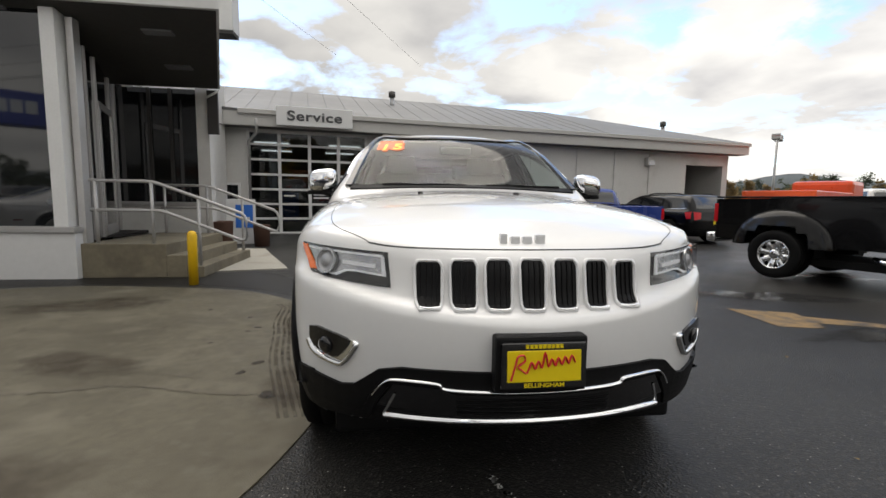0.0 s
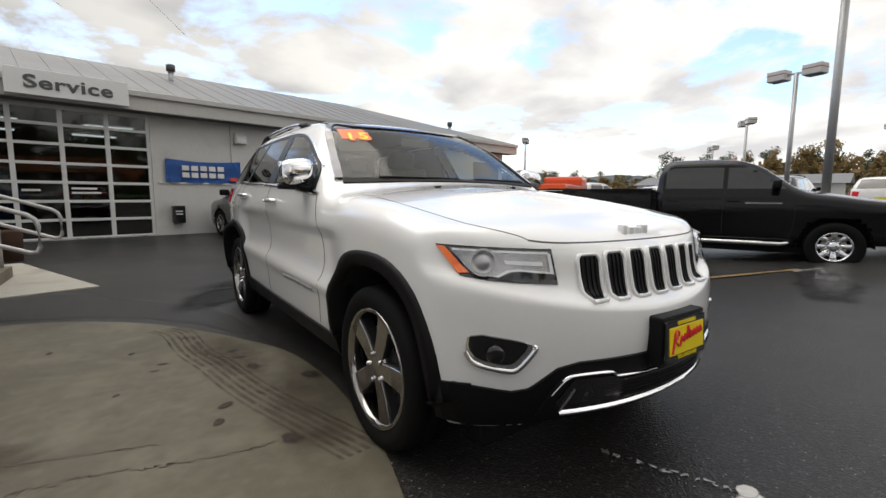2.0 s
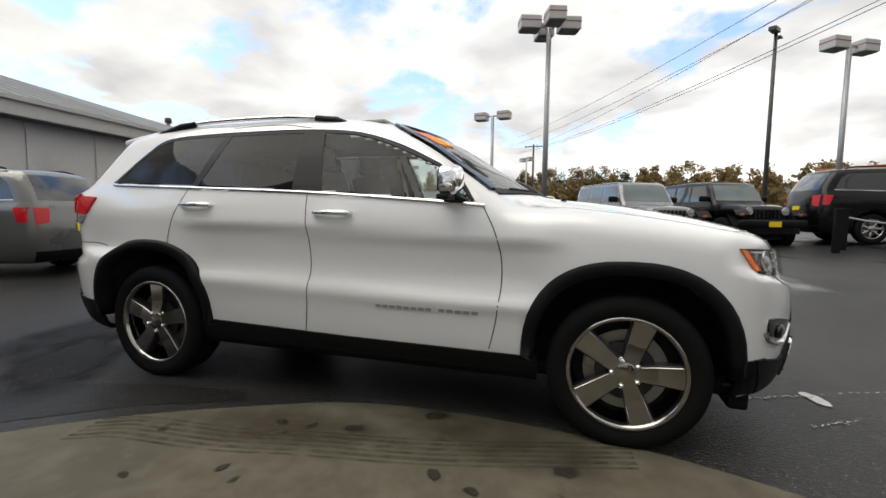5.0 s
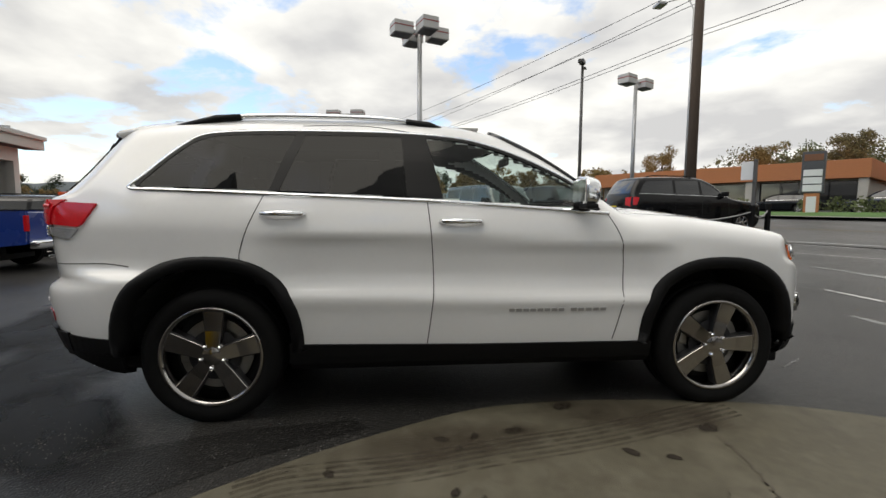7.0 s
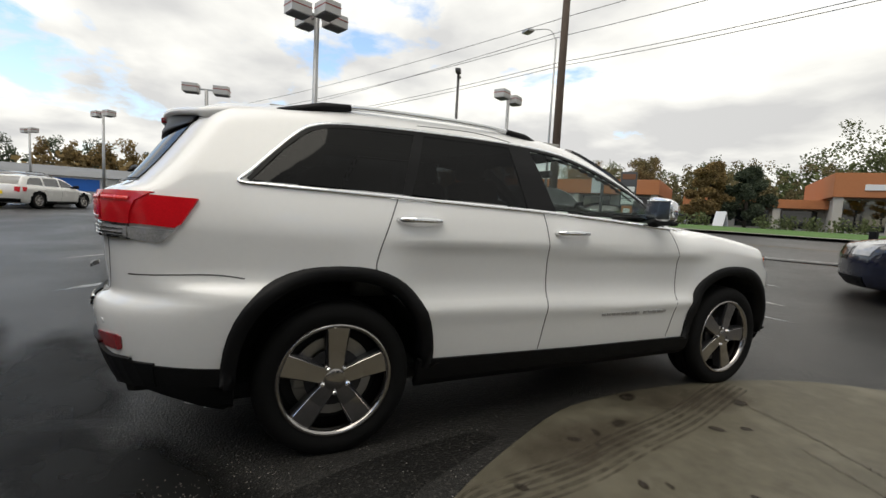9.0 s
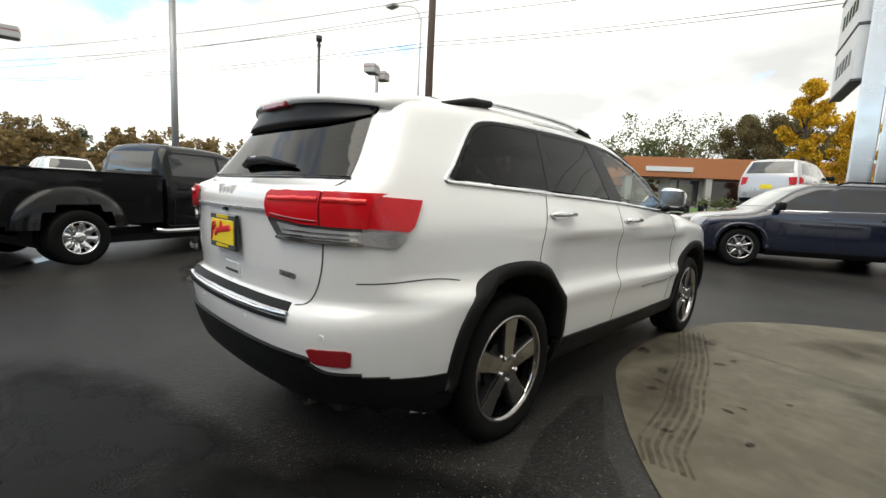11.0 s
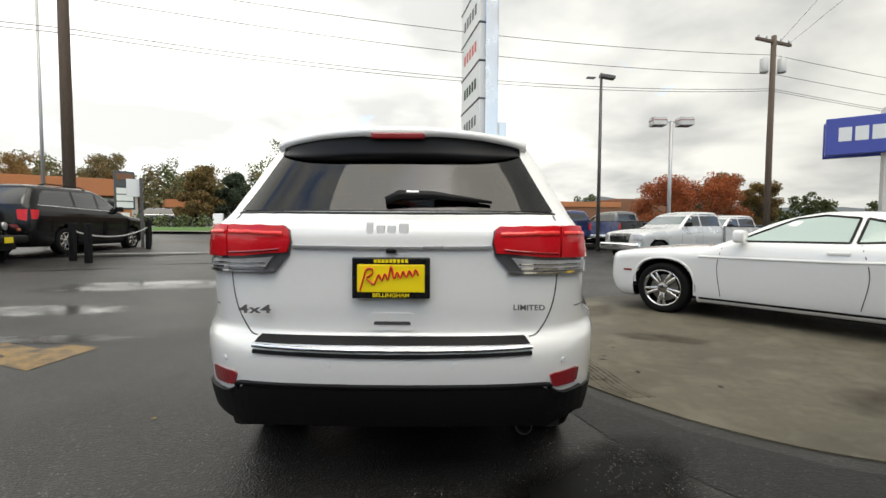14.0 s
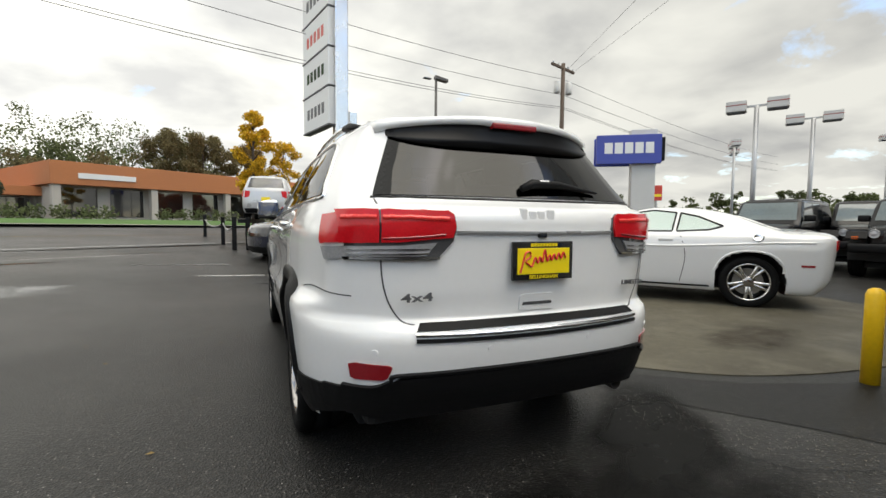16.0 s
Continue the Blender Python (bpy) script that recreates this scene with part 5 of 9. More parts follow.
    part("spoiler_underside", under, PILLAR, spoiler, "black panel under the spoiler", True)
    part("high_brake_lamp", box((-0.118, 2.215, 1.588), (0.118, 2.268, 1.617), 0.008), RED_DARK, spoiler, "dark red brake lamp")

    def on_glass(x, z, out):
        c, nn = skin.cast(Vector((x, 0, z)), BACK)
        return c + nn * out
    blade = part("rear_wiper", tube([on_glass(0.035, 1.300, 0.02), on_glass(-0.02, 1.318, 0.03), on_glass(-0.16, 1.318, 0.03), on_glass(-0.40, 1.296, 0.02)], [0.020, 0.027, 0.022, 0.007], 8, 0.8), TRIM, car, "black rear wiper", True)
    part("wiper_cap", tube([on_glass(-0.05, 1.320, 0.046), on_glass(-0.10, 1.320, 0.046)], 0.008, 6), BADGE, blade)
    part("rear_window_edge", skin.strip(BACK, [(-0.685, 1.262), (0, 1.258), (0.685, 1.262)], 0.012, 0.004), PILLAR, car)
    part("panel_gap", skin.strip(BACK, [(-0.675, 1.255), (-0.672, 1.0), (-0.65, 0.87), (-0.60, 0.78), (-0.55, 0.762)], 0.008, 0.0012, 8), SEAM, car)
    part("panel_gap", skin.strip(BACK, [(0.675, 1.255), (0.672, 1.0), (0.65, 0.87), (0.60, 0.78), (0.55, 0.762)], 0.008, 0.0012, 8), SEAM, car)
    part("gate_ledge", skin.strip(BACK, [(-0.39, 1.125), (0, 1.122), (0.39, 1.125)], 0.014, 0.012), BADGE, car)
    part("step_pad", skin.panel(BACK, [(-0.53, 0.764), (0.53, 0.764), (0.55, 0.740), (-0.55, 0.740)], 0.008, 0.012), TRIM, car, "ribbed black step pad")
    part("chrome_strip", skin.strip(BACK, [(-0.555, 0.728), (-0.3, 0.722), (0, 0.72), (0.3, 0.722), (0.555, 0.728)], 0.019, 0.014), CHROME, car, "chrome bumper strip", True)
    part("chrome_strip_base", skin.strip(BACK, [(-0.555, 0.706), (0, 0.698), (0.555, 0.706)], 0.018, 0.008), TRIM, car)
    part("lower_fascia", skin.panel(BACK, [(-0.86, 0.505), (-0.72, 0.508), (-0.66, 0.525), (-0.61, 0.556), (-0.5, 0.565), (0.5, 0.565), (0.61, 0.556), (0.66, 0.525), (0.72, 0.508), (0.86, 0.505), (0.84, 0.40), (0.62, 0.375), (0.40, 0.395), (-0.40, 0.395), (-0.62, 0.375), (-0.84, 0.40)], 0.012, 0.02), TRIM, car, "black lower rear bumper")
    part("rear_valance", box((-0.72, 1.95, 0.33), (0.72, 2.33, 0.47), 0.04), UNDER, car, "dark rear undertray")
    part("fascia_edge", skin.strip(BACK, [(-0.80, 0.515), (-0.70, 0.517), (-0.64, 0.545), (-0.58, 0.572), (0, 0.575), (0.58, 0.572), (0.64, 0.545), (0.70, 0.517), (0.80, 0.515)], 0.014, 0.016), TRIM, car)
    part("gate_handle", skin.panel(BACK, rounded([(-0.09, 0.862), (0.09, 0.862), (0.09, 0.79), (-0.09, 0.79)], 2, 0.1), 0.006, 0.01), WHITE, car, "", True)
    part("handle_slot", skin.panel(BACK, [(-0.07, 0.828), (0.07, 0.828), (0.075, 0.815), (-0.075, 0.815)], 0.009, 0.005), SEAM, car)
    plate(car, Matrix.Translation((0, 2.505, 1.005)) @ Matrix.Rotation(math.pi, 4, "Z"), GLOSS_BLACK)
    for x, w, h in ((0.085, 0.030, 0.062), (0.042, 0.036, 0.042), (0.0, 0.036, 0.042), (-0.048, 0.040, 0.055)):
        part("gate_badge", box((x - w / 2, 2.45, 1.192 - h / 2), (x + w / 2, 2.484, 1.192 + h / 2), 0.006), BADGE_WHITE, car, "raised pale badge block")
    back_text = Matrix.Rotation(math.pi, 4, "Z") @ Matrix.Rotation(math.pi / 2, 4, "X")
    words("4x4", 0.045, 0.003, Matrix.Translation((0.55, 2.462, 0.872)) @ back_text, BADGE_DARK, car, "gate_lettering", "grey lettering", 0.001, 1.1, 0.13)
    words("LIMITED", 0.03, 0.003, Matrix.Translation((-0.545, 2.462, 0.885)) @ back_text, BADGE_DARK, car, "gate_lettering", "grey lettering", 0.0006, 1.05, 0.125)
    part("exhaust_tip", lathe([(2.36, 0.034), (2.44, 0.036), (2.445, 0.031), (2.36, 0.030)], "z", 20), STEEL, car).matrix_basis = Matrix.Translation((-0.545, -0.06, 0.365)) @ Matrix.Rotation(radians(-90), 4, "X")
    for x in (-0.70, -0.25, 0.25, 0.70):
        c, nn = skin.cast(Vector((x, 0, 0.66)), BACK)
        s = part("parking_sensor", lathe([(0, 0.013), (0.003, 0.012), (0.0035, 0.001)], "z", 12), BADGE_WHITE, car)
        s.matrix_basis = Matrix.Translation(c) @ nn.to_track_quat("Z", "Y").to_matrix().to_4x4()
    part("camera_lens", box((-0.02, 2.46, 1.10), (0.02, 2.50, 1.122), 0.006), GLOSS_BLACK, car)
    # model-year sticker
    part("year_patch", skin.panel(FRONT, [(-0.60, 1.508), (-0.395, 1.518), (-0.40, 1.598), (-0.575, 1.590)], 0.0085, 0.002, 0.03), STICKER_ORANGE, car, "orange backing of the year sticker")
    for i, ch in enumerate("15"):
        c, nn = skin.cast(Vector((-0.535 + 0.092 * i, 0, 1.528 + 0.008 * i)), FRONT)
        m = Matrix.Translation(c + nn * 0.010) @ nn.to_track_quat("Z", "Y").to_matrix().to_4x4()
        words(ch, 0.165, 0.001, m @ Matrix.Translation((0.008, -0.006, -0.0015)), STICKER_ORANGE, car, "year_sticker", "orange and yellow year sticker", 0.012)
        words(ch, 0.142, 0.001, m, STICKER_YELLOW, car, "year_sticker", "orange and yellow year sticker", 0.004)
    part("underbody", box((-0.70, -2.0, 0.235), (0.70, 2.1, 0.32), 0.03), UNDER, car, "dark underbody")
    part("antenna_fin", tube([(0.0, 1.50, 1.735), (0.0, 1.60, 1.765), (0.0, 1.63, 1.78)], [0.03, 0.02, 0.006], 8), WHITE, car)
    return car


hero()

# ---- ground ----
def ground_sheet():
    """One sheet to the horizon, close-meshed where the lot climbs."""
    xs = sorted({round(-40 + 1.0 * i, 2) for i in range(90)} | {-2500, -900, -300, -120, 80, 150, 400, 1000, 2500})
    ys = sorted({round(-45 + 1.0 * i, 2) for i in range(80)} | {-2500, -900, -300, -120, -70, 60, 120, 400, 1000, 2500})
    bm = bmesh.new()
    g = [[bm.verts.new((x, y, rise(x, y))) for y in ys] for x in xs]
    for i in range(len(xs) - 1):
        for j in range(len(ys) - 1):
            bm.faces.new((g[i][j], g[i + 1][j], g[i + 1][j + 1], g[i][j + 1]))
    return tagged(part("ground", bm, ASPHALT, None, "dark wet asphalt of a car lot", True), category="ground", kind="structure")


ground_sheet()


def slab_outline():
    turn = [(-0.83, -0.9), (-0.83, -0.4), (-0.9, 0.05), (-1.13, 0.55), (-1.42, 1.05), (-1.78, 1.5), (-2.27, 1.87), (-2.95, 2.1), (-3.6, 2.2), (-4.3, 2.27), (-5.15, 2.1), (-6.4, 1.5), (-7.1, 0.5), (-7.2, -1.0), (-6.5, -2.5), (-5.0, -3.4), (-3.3, -3.6), (-2.0, -3.05), (-1.25, -2.4), (-0.93, -1.65)]
    ring = flow([turn[-1], *turn, turn[0], turn[1]], 6)
    return [(p.x, p.y) for p in ring[6:6 + 6 * len(turn)]]


pad = tagged(part("pavement", prism(slab_outline(), -0.05, 0.008, "z"), CONCRETE, None, "rounded stained concrete pad set in the asphalt"), category="pavement", kind="structure")

# ---- service building ----
WALL_TURN = math.atan2(0.167, 0.986)
BUILD = Matrix.Translation((-4.85, 11.08, 0)) @ Matrix.Rotation(WALL_TURN, 4, "Z")


def building():
    b = empty("service_building", "long grey service building with a metal roof", "building")
    b.matrix_basis = BUILD
    # local: x along the wall, y into the building
    for lo, hi in (((-3.0, 0, 0), (0.0, 0.25, 3.6)), ((3.77, 0, 0), (17.3, 0.25, 3.6)), ((0.0, 0, 3.28), (3.77, 0.25, 3.6)), ((17.3, 0, 2.85), (19.3, 0.25, 3.6)), ((19.3, 0, 0), (19.6, 0.25, 3.6)), ((19.35, 0.25, 0), (19.6, 9.7, 3.6)), ((-3.0, 0.25, 0), (-2.75, 9.7, 3.6)), ((-3.0, 9.7, 0), (19.6, 9.95, 3.6))):
        part("wall", box(lo, hi), STUCCO, b, "grey rendered wall")
    for x in (5.95, 7.95, 9.95, 11.95, 13.7, 15.4):
        part("pilaster", box((x - 0.06, -0.045, 0), (x + 0.06, 0.003, 3.3), 0.008), STUCCO, b)
    part("interior_floor", box((-2.7, 0.26, -0.02), (19.3, 9.6, 0.012)), PALE_CONCRETE, b)
    part("fascia", box((-0.55, -0.62, 3.32), (20.0, -0.50, 3.74), 0.01), FASCIA, b, "grey fascia board")
    part("gutter", box((-0.15, -0.72, 3.66), (20.0, -0.615, 3.80), 0.02), FASCIA, b, "grey gutter")
    part("soffit", box((-3.0, -0.50, 3.32), (20.0, 0.0, 3.38)), SHADED_SOFFIT, b)
    roof = bmesh.new()
    vs = [roof.verts.new(c) for c in ((-3.1, -0.66, 3.80), (20.05, -0.66, 3.80), (20.05, 10.5, 3.80), (-3.1, 10.5, 3.80), (-3.1, 4.9, 5.62), (13.2, 4.9, 5.62))]
    for face in ((0, 1, 5, 4), (1, 2, 5), (2, 3, 4, 5), (3, 0, 4)):
        roof.faces.new([vs[k] for k in face])
    bmesh.ops.recalc_face_normals(roof, faces=roof.faces)
    bmesh.ops.solidify(roof, geom=roof.faces[:], thickness=0.08)
    r = part("roof", roof, ROOF_METAL, b, "grey standing-seam metal roof")
    seam = bmesh.new()
    add_tube(seam, [(0, -0.66, 3.806), (0, 4.9, 5.626)], 0.009, 4)
    me = bpy.data.meshes.new("roof_seam")
    seam.to_mesh(me)
    seam.free()
    me.materials.append(ROOF_METAL)
    for k in range(27):
        child("roof_seam", me, r, Matrix.Translation((-3.0 + k * 0.61, 0, 0)))
    # garage door
    d = part("garage_door", box((0.0, 0.10, 0.02), (3.77, 0.112, 3.28)), GLASS_DOOR, b, "white-framed glazed garage door, shut")
    part("threshold", box((-0.05, -0.06, 0.0), (3.82, 0.1, 0.03), 0.004), LINE_WHITE, d, "white threshold line")
    for i, z, w in ((2, 1.27, 0.52), (2, 1.16, 0.6), (1, 1.22, 0.34)):
        part("lettering_bar", box((i * 0.93 + 0.14, 0.085, z), (i * 0.93 + 0.14 + w, 0.092, z + 0.05)), SIGN_WHITE, d, "white lettering bar")
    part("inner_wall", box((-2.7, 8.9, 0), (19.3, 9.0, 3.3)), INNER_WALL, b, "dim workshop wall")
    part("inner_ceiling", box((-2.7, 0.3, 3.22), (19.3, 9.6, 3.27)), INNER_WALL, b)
    for x in (0.6, 3.2):
        for y in (2.2, 5.0):
            part("tube_light", box((x - 0.6, y - 0.04, 3.12), (x + 0.6, y + 0.04, 3.18), 0.01), TUBE_LIGHT, b, "lit workshop tube light")
    for x, z1, m in ((0.5, 1.5, PANEL_BLUE), (1.7, 1.1, GALV), (3.0, 1.9, RED_DARK)):
        part("workshop_cabinet", box((x, 8.2, 0.012), (x + 0.9, 8.8, z1), 0.02), m, b)
    rail = [0.03, 0.50, 0.97, 1.44, 1.91, 2.38, 2.85, 3.25]
    for z in rail:
        part("door_rail", box((0.0, 0.04, z - 0.035), (3.77, 0.102, z + 0.035), 0.006), WHITE_METAL, d, "white door rail")
    for k in range(5):
        x = 0.03 + k * (3.71 / 4)
        part("door_stile", box((x - 0.05, 0.045, 0.02), (x + 0.05, 0.101, 3.28), 0.006), WHITE_METAL, d, "white door stile")
    # sign
    s = part("service_sign", box((0.93, -0.80, 3.36), (3.20, -0.70, 3.93), 0.012), SIGN_WHITE, b, "white Service sign with grey letters")
    words("Service", 0.40, 0.012, Matrix.Translation((2.06, -0.812, 3.64)) @ Matrix.Rotation(math.pi / 2, 4, "X"), SIGN_GREY, s, "sign_lettering", "grey lettering", 0.008, 1.06, 1.62)
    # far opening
    # near-black sheet that paints the shade deep in the bay
    part("bay_back", box((17.35, 4.0, 0), (19.3, 4.1, 3.4)), UNLIT_ROOM, b)
    return b


building()

# ---- showroom corner ----
def showroom():
    b = empty("showroom_building", "showroom corner with dark glazing under a deep grey canopy", "building")
    part("base_wall", box((-14, 2.82, 0), (-4.72, 3.05, 0.66)), STUCCO_WHITE, b, "white rendered base wall")
    part("glazing", box((-14, 2.93, 0.66), (-4.96, 2.96, 3.56)), DARK_GLASS, b, "dark showroom window")
    part("window_sill", box((-14, 2.78, 0.64), (-4.70, 3.0, 0.72), 0.008), ALU, b, "grey sill")
    part("corner_column", box((-4.98, 2.84, 0.72), (-4.80, 3.06, 3.56), 0.006), WHITE_METAL, b, "white corner column")
    part("corner_column", box((-4.76, 2.98, 0.48), (-4.67, 3.12, 3.5), 0.006), ALU, b, "grey corner column")
    # the entrance side, set back at a slant
    side = Matrix.Translation((-4.76, 3.1, 0)) @ Matrix.Rotation(math.atan2(2.4, -0.85), 4, "Z")
    part("glazing", box((0.0, -0.02, 0.48), (2.55, 0.02, 3.3), 0.0, side), DARK_GLASS, b, "dark entrance glazing")
    for x0, x1, w in ((0.0, 0.07, 0.05), (0.42, 0.48, 0.045), (1.0, 1.06, 0.05), (1.98, 2.06, 0.05), (2.45, 2.55, 0.05)):
        part("mullion", box((x0, -w, 0.48), (x1, w, 3.3), 0.004, side), ALU, b, "grey mullion")
    door = part("entrance_door", box((1.04, -0.055, 0.50), (2.0, -0.025, 2.62), 0.0, side), DARK_GLASS, b, "glazed entrance door, shut")
    for lo, hi in (((1.04, -0.07, 0.50), (1.12, -0.01, 2.62)), ((1.92, -0.07, 0.50), (2.0, -0.01, 2.62)), ((1.04, -0.07, 2.54), (2.0, -0.01, 2.64)), ((1.04, -0.07, 0.50), (2.0, -0.01, 0.68))):
        part("door_frame", box(lo, hi, 0.004, side), ALU, door, "grey door frame")
    # back wall of the porch
    part("base_wall", box((-5.75, 5.5, 0), (-4.10, 5.7, 0.98)), STUCCO, b, "grey base wall")
    part("glazing", box((-5.75, 5.56, 1.0), (-4.10, 5.6, 3.2)), DARK_GLASS, b, "dark porch window")
    for x in (-5.0, -4.62):
        part("mullion", box((x - 0.03, 5.52, 1.0), (x + 0.03, 5.58, 3.2), 0.004), SOFFIT_DARK, b, "dark mullion")
    part("window_sill", box((-5.75, 5.45, 0.98), (-4.10, 5.62, 1.05), 0.006), ALU, b)
    part("porch_column", box((-4.10, 5.38, 0.0), (-3.87, 5.60, 3.2), 0.008), STUCCO, b, "grey porch column")
    part("column_foot", box((-4.2, 5.2, 0), (-3.72, 5.7, 0.12), 0.01), PALE_CONCRETE, b)
    part("side_wall", box((-5.55, 5.72, 0), (-5.35, 10.7, 3.3)), STUCCO, b, "grey side wall")
    # back wall and floor blackened to stand for the unlit room
    part("wall", box((-14, 5.72, 0), (-5.6, 5.82, 4.2)), UNLIT_ROOM, b)
    part("room_floor", box((-14, 3.0, 0.45), (-5.1, 5.5, 0.5)), UNLIT_ROOM, b)
    part("show_board", box((-8.2, 3.3, 0.75), (-5.15, 3.34, 1.12), 0.01), BARK, b)
    # canopy, its soffit falling towards the back
    can = bmesh.new()
    low = [can.verts.new(c) for c in ((-14, 2.65, 3.60), (-2.70, 2.65, 3.60), (-3.62, 5.29, 3.17), (-14, 5.29, 3.17))]
    high = [can.verts.new((v.co.x, v.co.y, 4.35)) for v in low]
    can.faces.new(low)
    can.faces.new(high[::-1])
    for i in range(4):
        can.faces.new((low[i], low[(i + 1) % 4], high[(i + 1) % 4], high[i]))
    bmesh.ops.recalc_face_normals(can, faces=can.faces)
    top = part("canopy", can, STUCCO_WHITE, b, "deep pale canopy over the entrance")
    # thin sheet under the pale canopy, its dark grey carries the shade
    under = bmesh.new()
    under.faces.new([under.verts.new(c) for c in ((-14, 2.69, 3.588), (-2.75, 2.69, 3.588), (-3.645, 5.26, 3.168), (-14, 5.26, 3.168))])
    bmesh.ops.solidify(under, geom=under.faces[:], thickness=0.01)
    part("soffit", under, SHADED_SOFFIT, top, "grey soffit with the canopy's shade in its colour")
    for x, y in ((-3.75, 3.3), (-3.95, 4.4), (-5.6, 2.95)):
        z = 3.588 - (y - 2.69) * 0.1634
        lamp = box((-0.2, -0.07, -0.03), (0.2, 0.07, 0.0), 0.005, Matrix.Translation((x, y, z)) @ Matrix.Rotation(-0.162, 4, "X"))
        part("soffit_lamp", lamp, LAMP_GREY, top, "recessed soffit lamp")
    part("hanging_panel", box((-3.87, 5.31, 2.34), (-3.68, 5.37, 3.15), 0.006), SOFFIT_DARK, b, "dark hanging panel")
    part("brace", tube([(-3.87, 5.28, 3.0), (-3.62, 5.26, 3.14)], 0.022, 8), WHITE_METAL, b, "pale brace pipe", True)
    part("parapet", box((-5.6, 5.75, 4.40), (-3.49, 6.15, 5.25), 0.01), STUCCO_WHITE, b, "white parapet end")
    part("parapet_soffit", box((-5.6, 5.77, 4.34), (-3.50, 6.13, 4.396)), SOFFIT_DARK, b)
    part("upper_wall", box((-14, 5.82, 3.3), (-5.3, 10.6, 4.4)), STUCCO, b, "grey upper wall")
    part("downpipe", tube([(-4.36, 10.35, 3.5), (-4.40, 10.6, 3.15), (-4.72, 10.86, 2.9), (-4.74, 10.9, 0.1)], 0.045, 8), ALU, b, "grey downpipe", True)
    return b


showroom()
steps = empty("entrance_steps", "stained concrete entrance steps with a landing", "steps")
for k, (x1, z) in enumerate(((-3.62, 0.48), (-3.36, 0.32), (-3.12, 0.16))):
    part("step", box((-4.74 if k == 0 else (-3.62, -3.36)[k - 1], 2.92, 0), (x1, 5.15, z), 0.012), STEP_CONCRETE, steps, "concrete step")


def rails():
    r = empty("hand_rail", "grey tubular handrails beside the entrance steps", "railing")
    for y in (3.02, 5.0):
        path = [Vector((x, y, z)) for x, z in ((-4.62, 1.36), (-3.80, 1.36), (-2.55, 0.90), (-2.55, 0.50), (-3.70, 0.95), (-4.62, 0.95))]
        bent = [path[0]]
        for p0, p1, p2 in zip(path, path[1:], path[2:]):
            u, v = (p0 - p1).normalized() * 0.09, (p2 - p1).normalized() * 0.09
            bent += [p1 + u, p1 + (u + v) * 0.30, p1 + v]
        part("rail", tube(bent + [path[-1]], 0.024, 8), RAIL_PAINT, r, "", True)
        for x, z0, z1 in ((-4.55, 0.48, 1.36), (-3.82, 0.48, 1.36), (-3.20, 0.16, 1.12)):
            part("rail_post", tube([(x, y, z0), (x, y, z1)], 0.024, 8), RAIL_PAINT, r, "", True)
    return r


rails()
bollard = empty("bollard", "yellow steel bollard beside the steps", "bollard")
part("post", lathe([(0, 0.058), (0.66, 0.058), (0.695, 0.045), (0.71, 0.02), (0.712, 0.001)], "z", 20), YELLOW_PAINT, bollard, "", True)
bollard.matrix_basis = Matrix.Translation((-3.04, 2.36, 0))


def planter(x, y, r, h):
    p = empty("planter", "brown round planter with pebbled surface", "planter", "planters")
    p.matrix_basis = Matrix.Translation((x, y, 0))
    part("pot", lathe([(0, r * 0.9), (h * 0.94, r), (h, r * 1.03), (h, r * 0.88), (h - 0.08, r * 0.86)], "z", 24), PLANTER, p, "", True)
    part("soil", lathe([(h - 0.1, r * 0.87), (h - 0.09, 0.002)], "z", 16), BARK, p)


planter(-3.80, 5.62, 0.22, 0.68)
planter(-3.48, 7.35, 0.19, 0.52)
landing = tagged(part("landing", prism([(-3.12, 3.42), (-2.12, 3.68), (-3.25, 6.7), (-4.2, 6.7), (-3.95, 5.2), (-3.12, 5.2)], -0.03, 0.014, "z"), PALE_CONCRETE, None, "pale concrete landing before the steps"), category="pavement", kind="structure")
stand = empty("notice_stand", "white notice stand with a blue panel", "sign")
stand.matrix_basis = Matrix.Translation((-4.05, 7.7, 0)) @ Matrix.Rotation(radians(12), 4, "Z")
part("frame", box((-0.33, -0.04, 0.02), (0.33, 0.04, 1.12), 0.01), WHITE_METAL, stand)
part("blue_panel", box((-0.12, -0.055, 0.42), (0.27, -0.038, 0.98)), PANEL_BLUE, stand, "blue panel")
part("panel_bar", box((-0.05, -0.06, 0.62), (0.2, -0.054, 0.68)), SIGN_WHITE, stand)


